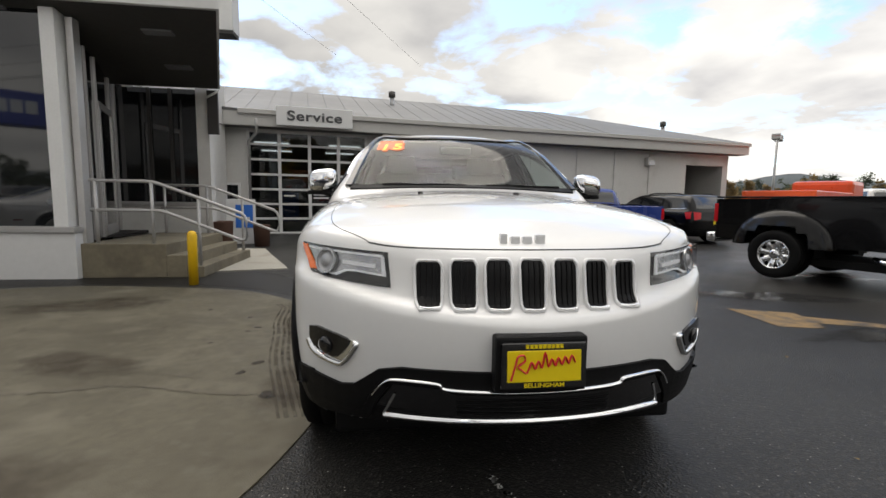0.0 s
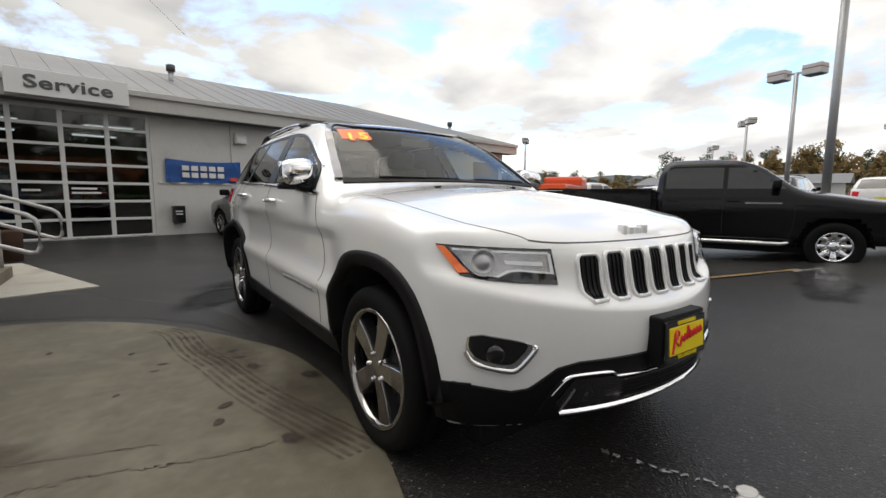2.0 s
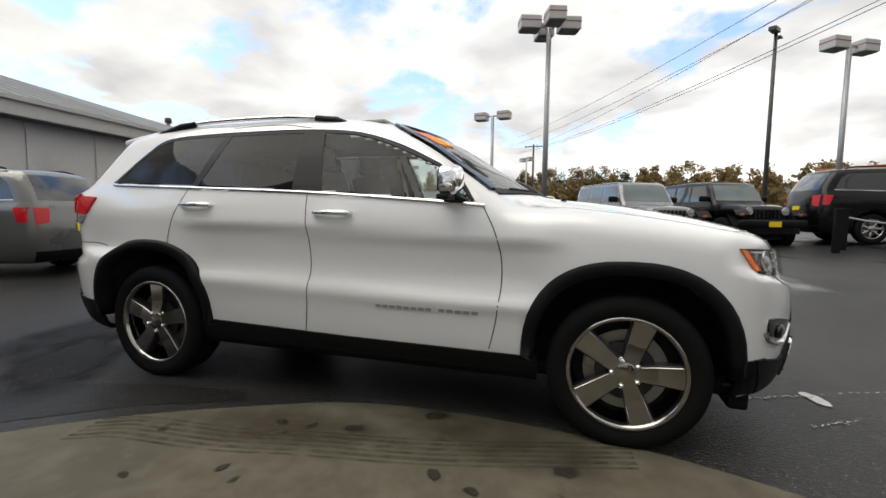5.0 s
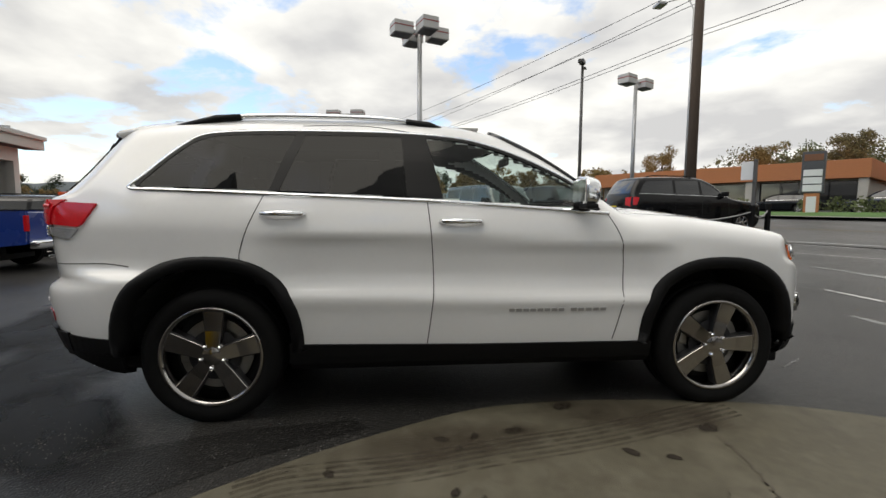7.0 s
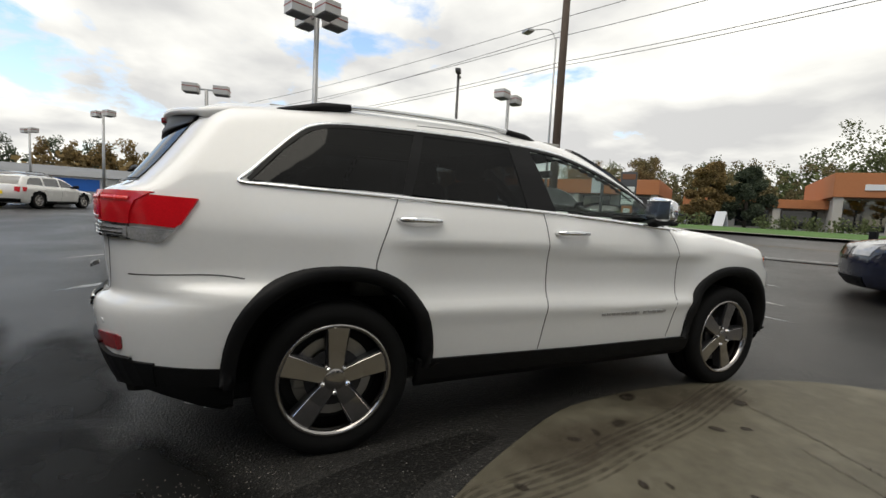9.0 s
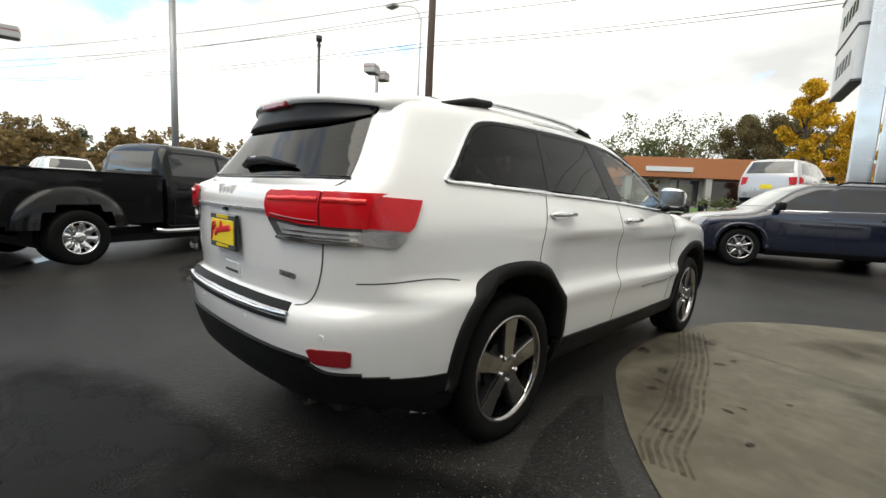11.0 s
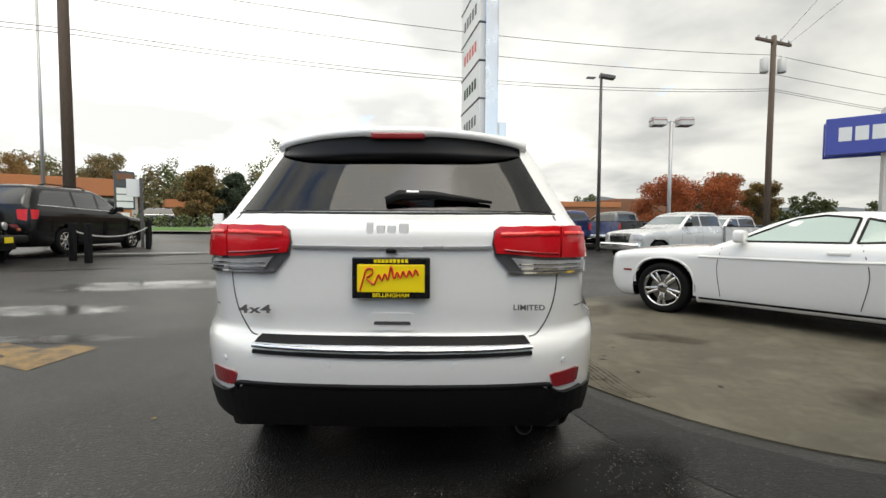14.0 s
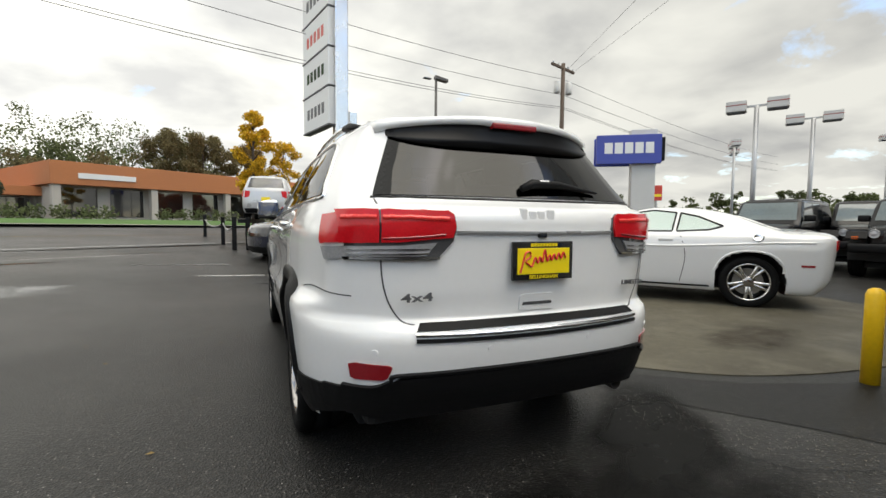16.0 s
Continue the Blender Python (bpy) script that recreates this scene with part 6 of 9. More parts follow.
def wall_things():
    def at(u, out, z):
        return BUILD @ Matrix.Translation((u, -out, z))
    w = empty("window", "small white-framed window in the grey wall", "window")
    w.matrix_basis = at(-0.57, 0, 0)
    part("frame", box((-0.36, -0.05, 0.95), (0.36, 0.02, 1.62), 0.008), WHITE_METAL, w)
    part("pane", box((-0.29, -0.06, 1.02), (0.29, -0.045, 1.55)), DARK_GLASS, w)
    bn = empty("banner", "blue sagging banner with white lettering on the wall", "banner")
    bn.matrix_basis = at(5.1, 0.06, 1.84)
    cloth = bmesh.new()
    rows = []
    for i in range(25):
        x = -1.03 + 2.06 * i / 24
        sag = 0.06 * math.sin(math.pi * i / 24)
        rows.append([cloth.verts.new((x, -0.02 - 0.03 * math.sin(i * 0.9) * (j % 2), z - sag * (0.4 + 0.6 * (j == 0)))) for j, z in enumerate((0.33, 0.1, -0.1, -0.33))])
    for a, b in zip(rows, rows[1:]):
        for j in range(3):
            cloth.faces.new((a[j], b[j], b[j + 1], a[j + 1]))
    bmesh.ops.solidify(cloth, geom=cloth.faces[:], thickness=0.006)
    part("cloth", cloth, BANNER_BLUE, bn, "", True)
    for k in range(5):
        for z in (0.08, -0.12):
            part("letter_bar", box((-0.62 + k * 0.24, -0.075, z - 0.07), (-0.44 + k * 0.24, -0.062, z + 0.07)), SIGN_WHITE, bn)
    part("red_mark", box((0.68, -0.075, -0.27), (0.95, -0.062, -0.17)), SIGN_RED, bn)
    ledge = empty("ledge_rail", "white rail under the banner", "rail")
    ledge.matrix_basis = at(5.1, 0, 1.49)
    part("rail", box((-1.2, -0.06, -0.02), (1.15, 0.0, 0.02), 0.004), WHITE_METAL, ledge)
    bx = empty("drop_box", "black key drop box on the grey wall", "box")
    bx.matrix_basis = at(4.33, 0, 0.34)
    part("case", box((-0.16, -0.18, 0), (0.16, 0.0, 0.5), 0.02), GLOSS_BLACK, bx)
    for z in (0.32, 0.24):
        part("label_bar", box((-0.09, -0.185, z), (0.09, -0.178, z + 0.035)), SIGN_WHITE, bx)
    for u in (6.15, 15.3):
        lt = empty("wall_lamp", "grey box wall lamp under the eave", "wall lamp", "wall lamps")
        lt.matrix_basis = at(u, 0, 2.72)
        part("case", box((-0.18, -0.22, 0), (0.18, 0.0, 0.34), 0.02), FASCIA, lt)
        part("lens", box((-0.15, -0.235, 0.02), (0.15, -0.215, 0.2), 0.01), CLEAR_LAMP, lt)
    for u, y, z, h in ((5.15, 3.0, 5.02, 0.5), (18.7, 3.0, 4.27, 0.95)):
        v = empty("roof_vent", "metal roof vent pipe with a cap", "roof vent", "roof vents")
        v.matrix_basis = BUILD @ Matrix.Translation((u, y, z))
        part("pipe", lathe([(-0.3, 0.09), (h - 0.2, 0.09)], "z", 14), GALV, v, "", True)
        part("cap", lathe([(h - 0.22, 0.14), (h - 0.02, 0.14), (h, 0.10)], "z", 14), POLE_DARK, v, "", True)
    return None


wall_things()

# ---- markings on the ground ----
def flat_mark(name, label, poly, material, lift, parent=None):
    bm = bmesh.new()
    bm.faces.new([bm.verts.new((x, y, rise(x, y) + lift)) for x, y in poly])
    bmesh.ops.recalc_face_normals(bm, faces=bm.faces)
    if bm.faces[0].normal.z < 0:
        bmesh.ops.reverse_faces(bm, faces=bm.faces)
    bmesh.ops.triangulate(bm, faces=bm.faces)
    if parent:
        return part(name, bm, material, parent, label)
    return tagged(part(name, bm, material, None, label), category="road marking", kind="structure")


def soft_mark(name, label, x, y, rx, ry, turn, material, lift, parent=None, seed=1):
    """A stain or painted tone with an uneven outline that fades to its edge."""
    rng = random.Random(seed)
    n, rings = 26, (0.0, 0.45, 0.8, 1.0)
    bump = [rng.uniform(0.75, 1.15) for _ in range(n)]
    bump = [(bump[i - 1] + bump[i] * 2 + bump[(i + 1) % n]) / 4 for i in range(n)]
    c, s = math.cos(radians(turn)), math.sin(radians(turn))
    bm = bmesh.new()
    layer = bm.verts.layers.float.new("wear")
    grid = []
    for f in rings[1:]:
        row = []
        for i in range(n):
            a = 2 * math.pi * i / n
            u, v = rx * f * bump[i] * math.cos(a), ry * f * bump[i] * math.sin(a)
            px, py = x + u * c - v * s, y + u * s + v * c
            w = bm.verts.new((px, py, rise(px, py) + lift))
            w[layer] = (1 - f) * 1.25 if f > 0.5 else 1.0
            row.append(w)
        grid.append(row)
    mid = bm.verts.new((x, y, rise(x, y) + lift))
    mid[layer] = 1.0
    for i in range(n):
        j = (i + 1) % n
        bm.faces.new((mid, grid[0][i], grid[0][j]))
        for r0, r1 in zip(grid, grid[1:]):
            bm.faces.new((r0[i], r1[i], r1[j], r0[j]))
    if parent:
        return part(name, bm, material, parent, label)
    return tagged(part(name, bm, material, None, label), category="ground mark", kind="structure")


def ribbon(bm, line, width, lift, rng=None, dash=None):
    """A flat band along a line; dash: (length, gap) cuts it into blocks."""
    pts = flow([(a, b, 0) for a, b in line], 24)
    run, on, row = 0.0, True, None
    for i, p in enumerate(pts):
        d = (pts[min(i + 1, len(pts) - 1)] - pts[max(i - 1, 0)]).normalized()
        side = Vector((-d.y, d.x, 0)) * width / 2 * (rng.uniform(0.5, 1.3) if rng else 1)
        if rng:
            p = p + Vector((rng.gauss(0, width), rng.gauss(0, width), 0))
        now = [bm.verts.new((q.x, q.y, rise(q.x, q.y) + lift)) for q in (p - side, p + side)]
        if row and on:
            bm.faces.new((row[0], now[0], now[1], row[1]))
        row = now
        if dash and i:
            run += (pts[i] - pts[i - 1]).length
            if run > dash[0 if on else 1]:
                run, on = 0.0, not on
    bmesh.ops.recalc_face_normals(bm, faces=bm.faces)


def pad_marks():
    track = [(-1.60, 1.13), (-1.56, 1.05), (-1.5, 0.9), (-1.45, 0.4), (-1.36, 0.0), (-1.25, -0.58), (-1.1, -1.1), (-0.98, -1.5)]
    rng = random.Random(12)
    bm = bmesh.new()
    wear = bm.verts.layers.float.new("wear")
    for k, w in ((-0.105, 0.018), (-0.065, 0.028), (-0.02, 0.022), (0.022, 0.026), (0.066, 0.028), (0.105, 0.018)):
        line = [(a + k, b + 0.1 * k) for a, b in track]
        ribbon(bm, line, w * 0.95, 0.0105)
    for v in bm.verts:
        v[wear] = 1.0
    part("tyre_mark", bm, TREAD, pad, "dark tyre tread print")
    bm = bmesh.new()
    ribbon(bm, [(-3.5, -0.95), (-3.1, -1.04), (-2.71, -1.07), (-2.37, -1.05), (-2.16, -1.0), (-1.9, -1.05), (-1.66, -1.14), (-1.3, -1.2)], 0.009, 0.0108, rng)
    ribbon(bm, [(-1.74, -0.91), (-1.9, -0.86), (-2.1, -0.80), (-2.5, -0.66)], 0.006, 0.0108, rng)
    part("crack", bm, STAIN, pad, "dark crack line")
    for i, (x, y, r) in enumerate(((-1.22, 0.23, 0.05), (-1.16, -0.16, 0.075), (-1.2, 0.06, 0.045), (-1.47, 0.75, 0.05), (-1.47, -0.85, 0.05), (-1.22, -1.21, 0.08), (-1.65, 0.21, 0.045), (-1.41, -0.67, 0.06), (-1.82, 0.56, 0.04), (-0.89, -0.52, 0.09), (-1.7, 0.1, 0.035), (-1.9, -0.2, 0.03), (-2.3, 0.9, 0.04), (-1.31, 0.15, 0.03))):
        soft_mark("drip_stain", "dark drip stain", x, y, r * 1.15, r * 0.72, 60 + 47 * i, OIL, 0.0112, pad, i)
    for i, (x, y, a, b, turn) in enumerate(((-1.05, -0.9, 0.9, 0.32, 78), (-1.25, 0.2, 0.9, 0.28, 102), (-2.3, -2.2, 1.0, 0.5, 40), (-3.6, 1.2, 1.1, 0.5, 10), (-2.6, -0.6, 0.7, 0.35, -20))):
        soft_mark("damp_or_dimmed_patch", "brown damp patch", x, y, a, b, turn, DAMP, 0.0095, pad, 40 + i)


pad_marks()


def lot_marks():
    blot = empty("paint_blot", "worn white paint blot and dotted line", "road marking", "", "structure")
    for i, (x, y, a, b) in enumerate(((0.05, -2.64, 0.13, 0.055), (0.12, -2.60, 0.06, 0.045))):
        soft_mark("blot", "", x, y, a * 1.25, b * 1.3, 10, CHALK, 0.006 + 0.002 * i, blot, 60 + i)
    bm = bmesh.new()
    rng = random.Random(4)
    ribbon(bm, [(-0.10, -2.1), (-0.07, -2.19), (0.0, -2.36), (0.09, -2.55)], 0.012, 0.006, rng, (0.03, 0.015))
    ribbon(bm, [(-0.36, -2.45), (-0.27, -2.6), (-0.19, -2.74)], 0.010, 0.006, rng, (0.02, 0.02))
    ribbon(bm, [(0.15, -2.7), (0.28, -2.95), (0.36, -3.2)], 0.010, 0.006, rng, (0.02, 0.03))
    part("dotted_line", bm, LINE_WHITE, blot)
    for i, (x, y, a, b, turn) in enumerate(((4.9, -3.4, 2.4, 0.7, 30), (5.3, -1.5, 2.2, 0.45, 20), (4.0, -0.4, 1.6, 0.32, 8), (4.3, 1.2, 1.9, 0.5, -12), (3.6, -9.15, 1.1, 0.13, 16), (0.6, -4.55, 0.75, 0.10, 5), (5.7, 5.8, 0.5, 0.07, -55), (5.6, -6.6, 1.8, 0.22, 20), (7.4, -4.8, 1.4, 0.16, 28), (2.4, -6.6, 1.6, 0.14, 12), (6.6, 2.6, 1.5, 0.2, -30), (4.2, 3.4, 1.0, 0.14, -40), (-4.5, 5.0, 0.8, 0.15, 20), (3.2, -12.0, 2.2, 0.3, 25), (8.8, -8.2, 1.8, 0.25, 30), (2.5, 4.6, 0.5, 0.10, -20), (9.0, 1.5, 1.6, 0.3, 10))):
        soft_mark("wet_streak", "shallow wet streak on the asphalt", x, y, a, b, turn, FILM, 0.004, None, 80 + i)
    for i, (x, y, a, b, turn) in enumerate(((4.6, -8.2, 2.2, 0.07, 24), (1.4, -5.4, 1.2, 0.05, 10), (6.0, 6.6, 1.2, 0.05, -50), (7.5, 4.2, 1.6, 0.06, -35), (6.8, -9.8, 2.4, 0.08, 26))):
        soft_mark("faded_line", "faded pale line on the asphalt", x, y, a, b, turn, CHALK, 0.005, None, 120 + i)
    bm = bmesh.new()
    ribbon(bm, [(-1.06, 2.2), (-1.08, 2.33), (-1.13, 2.62), (-1.22, 2.83), (-1.59, 3.01)], 0.008, 0.006, rng)
    tagged(part("asphalt_crack", bm, UNDER, None, "ragged crack in the asphalt"), category="crack", kind="structure")
    soft_mark("oil_stain", "dark oil stain on the asphalt", 5.15, -0.1, 0.35, 0.22, 20, OIL, 0.005, None, 150)


lot_marks()
# darkened patches: the weak sky reflection behind the car is put into colour
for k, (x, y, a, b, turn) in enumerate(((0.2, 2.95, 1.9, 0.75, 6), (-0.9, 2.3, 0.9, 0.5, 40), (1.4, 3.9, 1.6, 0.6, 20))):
    soft_mark("damp_or_dimmed_patch", "dark patch on the asphalt behind the car, standing in for dim reflection", x, y, a, b, turn, DIMMED, 0.0045 + 0.0008 * k, None, 170 + k)
flat_mark("fresh_asphalt", "strip of fresh black asphalt beside the pad", [(-14, 2.85), (-14, 1.6), (-6.6, 1.7), (-5.2, 2.3), (-4.3, 2.42), (-2.9, 2.3), (-2.2, 2.02), (-1.7, 1.65), (-1.3, 1.15), (-1.05, 0.6), (-0.95, 0.7), (-1.02, 1.3), (-1.18, 1.78), (-1.45, 2.18), (-1.75, 2.55), (-2.1, 3.1), (-2.5, 3.4), (-3.1, 3.3), (-3.15, 2.86)], NEW_ASPHALT, 0.003)
flat_mark("painted_arrow", "worn yellow arrow painted on the asphalt", [(3.25, 0.62), (3.85, 0.38), (3.8, 0.24), (4.35, -0.1), (4.28, -0.25), (3.7, -0.02), (3.62, -0.2), (3.2, -0.1)], LINE_YELLOW, 0.004)
for a, b in (((4.3, -0.15), (6.2, -1.0)), ((8.3, -2.05), (6.0, -1.0))):
    d = Vector((b[0] - a[0], b[1] - a[1], 0)).normalized()
    n = Vector((-d.y, d.x, 0)) * 0.045
    flat_mark("painted_line", "worn line painted on the asphalt", [(a[0] + n.x, a[1] + n.y), (b[0] + n.x, b[1] + n.y), (b[0] - n.x, b[1] - n.y), (a[0] - n.x, a[1] - n.y)], LINE_YELLOW if a[0] < 5 else LINE_WHITE, 0.004)


def fallen_leaves():
    rng = random.Random(77)
    bm = bmesh.new()
    for _ in range(46):
        x, y = rng.uniform(0.6, 7.5), rng.uniform(-7.0, 6.5)
        if abs(x) < 1.2 and abs(y) < 2.6:
            continue
        a, s = rng.uniform(0, 6.3), rng.uniform(0.012, 0.024)
        z = rise(x, y) + 0.006
        ring = [(1.0, 0), (0.5, 0.35), (0.1, 0.7), (-0.3, 0.4), (-1.0, 0), (-0.3, -0.45), (0.15, -0.65), (0.55, -0.3)]
        vs = [bm.verts.new((x + s * (u * math.cos(a) - v * math.sin(a)), y + s * (u * math.sin(a) + v * math.cos(a)), z + 0.006 * abs(v))) for u, v in ring]
        bm.faces.new(vs)
    return tagged(part("fallen_leaves", bm, LEAF_OCHRE, None, "scattered brown leaves lying on the asphalt"), category="leaves", kind="stuff")


fallen_leaves()


def loose_grit():
    """Pale stones washed out along the edge of the fresh asphalt."""
    rng = random.Random(21)
    line = flow([(-1.0, 1.75, 0), (-1.25, 2.15, 0), (-1.55, 2.5, 0), (-1.9, 2.95, 0), (-2.4, 3.45, 0)], 12)
    bm = bmesh.new()
    for _ in range(900):
        p = line[rng.randrange(len(line))]
        x, y = p.x + rng.gauss(0.10, 0.16), p.y + rng.gauss(0.06, 0.16)
        r = rng.uniform(0.002, 0.0055)
        z = rise(x, y) + 0.004
        base = [bm.verts.new((x + r * math.cos(a) * rng.uniform(0.7, 1.2), y + r * math.sin(a) * rng.uniform(0.7, 1.2), z)) for a in (0.0, 1.6, 3.1, 4.7)]
        tip = bm.verts.new((x, y, z + r * 0.8))
        for k in range(4):
            bm.faces.new((base[k], base[(k + 1) % 4], tip))
    return tagged(part("loose_grit", bm, GRIT, None, "pale loose grit scattered on the asphalt joint"), category="grit", kind="stuff")


loose_grit()

# ---- other vehicles ----
def ground_pose(x, y, turn, lift=0.0, scale=1.0):
    return Matrix.Translation((x, y, rise(x, y) + lift)) @ Matrix.Rotation(radians(turn), 4, "Z") @ Matrix.Scale(scale, 4)


def vehicle(name, label, category, paint, sh, wheels, sides=(), ws=None, rw=None, heads=(), tails=(), grille=None, front_dark=None, rear_dark=None, sill=None, seams=(), glass_mat=None, belt=None, mirror=None, handles=(), sticker=False, flare_mat=None, rear_plate=None, front_plate=None, arch_r=None, group=""):
    """A parked vehicle, front to -y, wheels on the ground at z = 0."""
    car = empty(name, label, category, group)
    skin = Skin(*shell(**sh))
    FY, RY, R, rim, w, track, style = wheels
    ar = arch_r or R + 0.05
    hf, hr = arch(FY, R, ar + 0.01, 0.02, 1.02), arch(RY, R, ar + 0.01, 0.02, 1.02)
    part("body", skin.body([lambda c: abs(c.x) > 0.4 and c.z < R + ar + 0.1 and (in_poly(hf, c.y, c.z) or in_poly(hr, c.y, c.z))]), paint, car, "", True)
    gm = glass_mat or CAR_GLASS
    for s in (-1, 1):
        view = SIDE_R if s < 0 else SIDE_L
        for y in (FY, RY):
            add_wheel(car, s * track, y, R - 0.005, R, rim, w, style, 0.4 * y)
            part("wheel_well", well(s, y, R, ar + 0.03, track - w * 0.9, track + w * 0.42), UNDER, car)
            if flare_mat:
                part("arch_moulding", flare(skin, s, y, R, ar, ar + 0.06, 0.03, 1.02, 0.02), flare_mat, car, "", True)
        for poly in sides:
            part("window_glass", skin.panel(view, poly, 0.004, 0.008, 0.12), gm, car, "", True)
        if belt:
            part("belt_trim", skin.strip(view, belt, 0.016, 0.008, 3), CHROME, car)
        for line in seams:
            part("panel_gap", skin.strip(view, line, 0.012, 0.0015, 4), SEAM if paint in (WHITE, CREAM_PAINT, SILVER_PAINT) else UNDER, car)
        for y, z in handles:
            c, _ = skin.cast(Vector((0, y, z)), view)
            part("door_handle", box((c.x - 0.02, y - 0.10, z - 0.018), (c.x + 0.02, y + 0.10, z + 0.018), 0.01), paint, car)
        if sill:
            part("sill_moulding", skin.panel(view, sill, 0.01, 0.02, 0.3), TRIM, car)
        if mirror:
            y, z, x = mirror
            part("door_mirror", box((min(s * x, s * (x + 0.24)), y - 0.07, z), (max(s * x, s * (x + 0.24)), y + 0.05, z + 0.16), 0.04), TRIM if paint is not WHITE else WHITE, car, "", True)
        for poly in heads:
            part("head_lamp", skin.panel(FRONT, [(s * a, b) for a, b in poly], 0.01, 0.015, 0.08), CLEAR_LAMP, car, "", True)
        for poly in tails:
            part("tail_lamp", skin.panel(BACK, [(s * a, b) for a, b in poly], 0.01, 0.015, 0.08), RED_LENS, car, "red tail lamp", True)
    if ws:
        part("windscreen", skin.panel(FRONT, ws, 0.005, 0.008, 0.12), CAR_GLASS_PALE if gm is CAR_GLASS else gm, car, "", True)
    if rw:
        part("rear_window", skin.panel(BACK, rw, 0.005, 0.008, 0.12), gm, car, "", True)
    if grille:
        part("grille", skin.panel(FRONT, grille, 0.01, 0.015, 0.12), GLOSS_BLACK, car)
    if front_dark:
        part("front_bumper", skin.panel(FRONT, front_dark, 0.014, 0.02, 0.12), TRIM, car)
    if rear_dark:
        part("rear_bumper", skin.panel(BACK, rear_dark, 0.014, 0.02, 0.12), TRIM, car)
    for view, at_ in ((BACK, rear_plate), (FRONT, front_plate)):
        if at_:
            part("dealer_plate", skin.panel(view, [(-0.16, at_ - 0.07), (0.16, at_ - 0.07), (0.16, at_ + 0.07), (-0.16, at_ + 0.07)], 0.016, 0.012, 0.2), YELLOW, car, "yellow dealer plate")
    if sticker:
        x, z = sticker
        part("year_sticker", skin.panel(FRONT, [(x - 0.11, z - 0.06), (x + 0.11, z - 0.06), (x + 0.11, z + 0.06), (x - 0.11, z + 0.06)], 0.012, 0.005, 0.2), STICKER_YELLOW, car, "yellow windscreen sticker")
    part("underbody", box((-0.65, FY - 0.3, 0.22), (0.65, RY + 0.3, 0.34)), UNDER, car)
    return car, skin


LOW = (16, 44, 14, 30)


def coupe():
    car, skin = vehicle("coupe", "white two-door muscle coupe parked on the concrete pad", "car", WHITE, dict(
        top=[(-2.7, 0.62), (-2.45, 0.80), (-2.3, 0.86), (-1.6, 0.955), (-0.95, 1.0), (-0.85, 1.03), (-0.05, 1.37), (0.3, 1.425), (0.7, 1.42), (1.15, 1.36), (1.75, 1.14), (1.95, 1.085), (2.4, 1.06), (2.6, 0.98), (2.8, 0.8)],
        front=[(0.15, -2.25), (0.3, -2.40), (0.5, -2.46), (0.7, -2.45), (0.85, -2.40), (1.0, -2.2), (1.5, -2.0)], rear=[(0.2, 2.35), (0.4, 2.50), (0.7, 2.54), (0.95, 2.56), (1.05, 2.50), (1.5, 2.2)],
        width=[(0.15, 0.84), (0.3, 0.91), (0.5, 0.935), (0.72, 0.95), (0.82, 0.955), (0.9, 0.94), (1.0, 0.90), (1.06, 0.84), (1.2, 0.73), (1.4, 0.60), (1.5, 0.55)], bottom=0.19,
        taper=[(-2.6, 0.94), (-2.0, 0.985), (-0.5, 0.98), (1.3, 1.0), (2.0, 0.985), (2.6, 0.92)], crown=[(-2.6, 0.03), (0, 0.05), (2.6, 0.04)], bow_f=(0.18, 0.15), bow_r=(0.1, 0.25), axis=((-1.7, 1.8), 0.62), fillet=0.09, end_fillet=0.06, res=(36, 100, 30, 70)),
        (-1.473, 1.473, 0.36, 0.258, 0.245, 0.82, "split"), sides=[[(-0.60, 1.045), (0.50, 1.05), (0.56, 1.33), (0.25, 1.365), (-0.02, 1.325)], [(0.56, 1.05), (0.98, 1.075), (1.16, 1.13), (0.85, 1.27), (0.62, 1.325)]],
        ws=[(-0.68, 1.06), (0.68, 1.06), (0.54, 1.36), (-0.54, 1.36)], rw=[(-0.55, 1.13), (0.55, 1.13), (0.48, 1.36), (-0.48, 1.36)], grille=[(-0.70, 0.80), (0.70, 0.80), (0.68, 0.66), (-0.68, 0.66)],
        tails=[[(0.05, 0.95), (0.78, 0.95), (0.76, 0.82), (0.05, 0.82)]], sill=[(1.0, 0.28), (-1.0, 0.28), (-1.0, 0.20), (1.0, 0.20)], seams=[[(-0.72, 1.0), (-0.78, 0.7), (-0.74, 0.32)], [(0.60, 1.03), (0.68, 0.7), (0.62, 0.32)]], handles=[(0.42, 0.93)], mirror=(-0.50, 1.03, 0.86), glass_mat=GLASS_FRONT, arch_r=0.405)
    for s in (-1, 1):
        view = SIDE_R if s < 0 else SIDE_L
        part("side_marker", skin.panel(view, [(-2.05, 0.60), (-1.93, 0.60), (-1.93, 0.575), (-2.05, 0.575)], 0.005, 0.005), RED_DARK, car, "red side marker")
        part("side_marker", skin.panel(view, [(2.05, 0.62), (2.2, 0.62), (2.2, 0.59), (2.05, 0.59)], 0.005, 0.005), RED_DARK, car, "red side marker")
        part("arch_lip", skin.strip(view, [(p[0], p[1]) for p in arch(-1.473, 0.36, 0.43, 0.02)[2:-2:3]], 0.03, 0.012, 3), WHITE, car, "", True)
        part("arch_lip", skin.strip(view, [(p[0], p[1]) for p in arch(1.473, 0.36, 0.43, 0.02)[2:-2:3]], 0.03, 0.012, 3), WHITE, car, "", True)
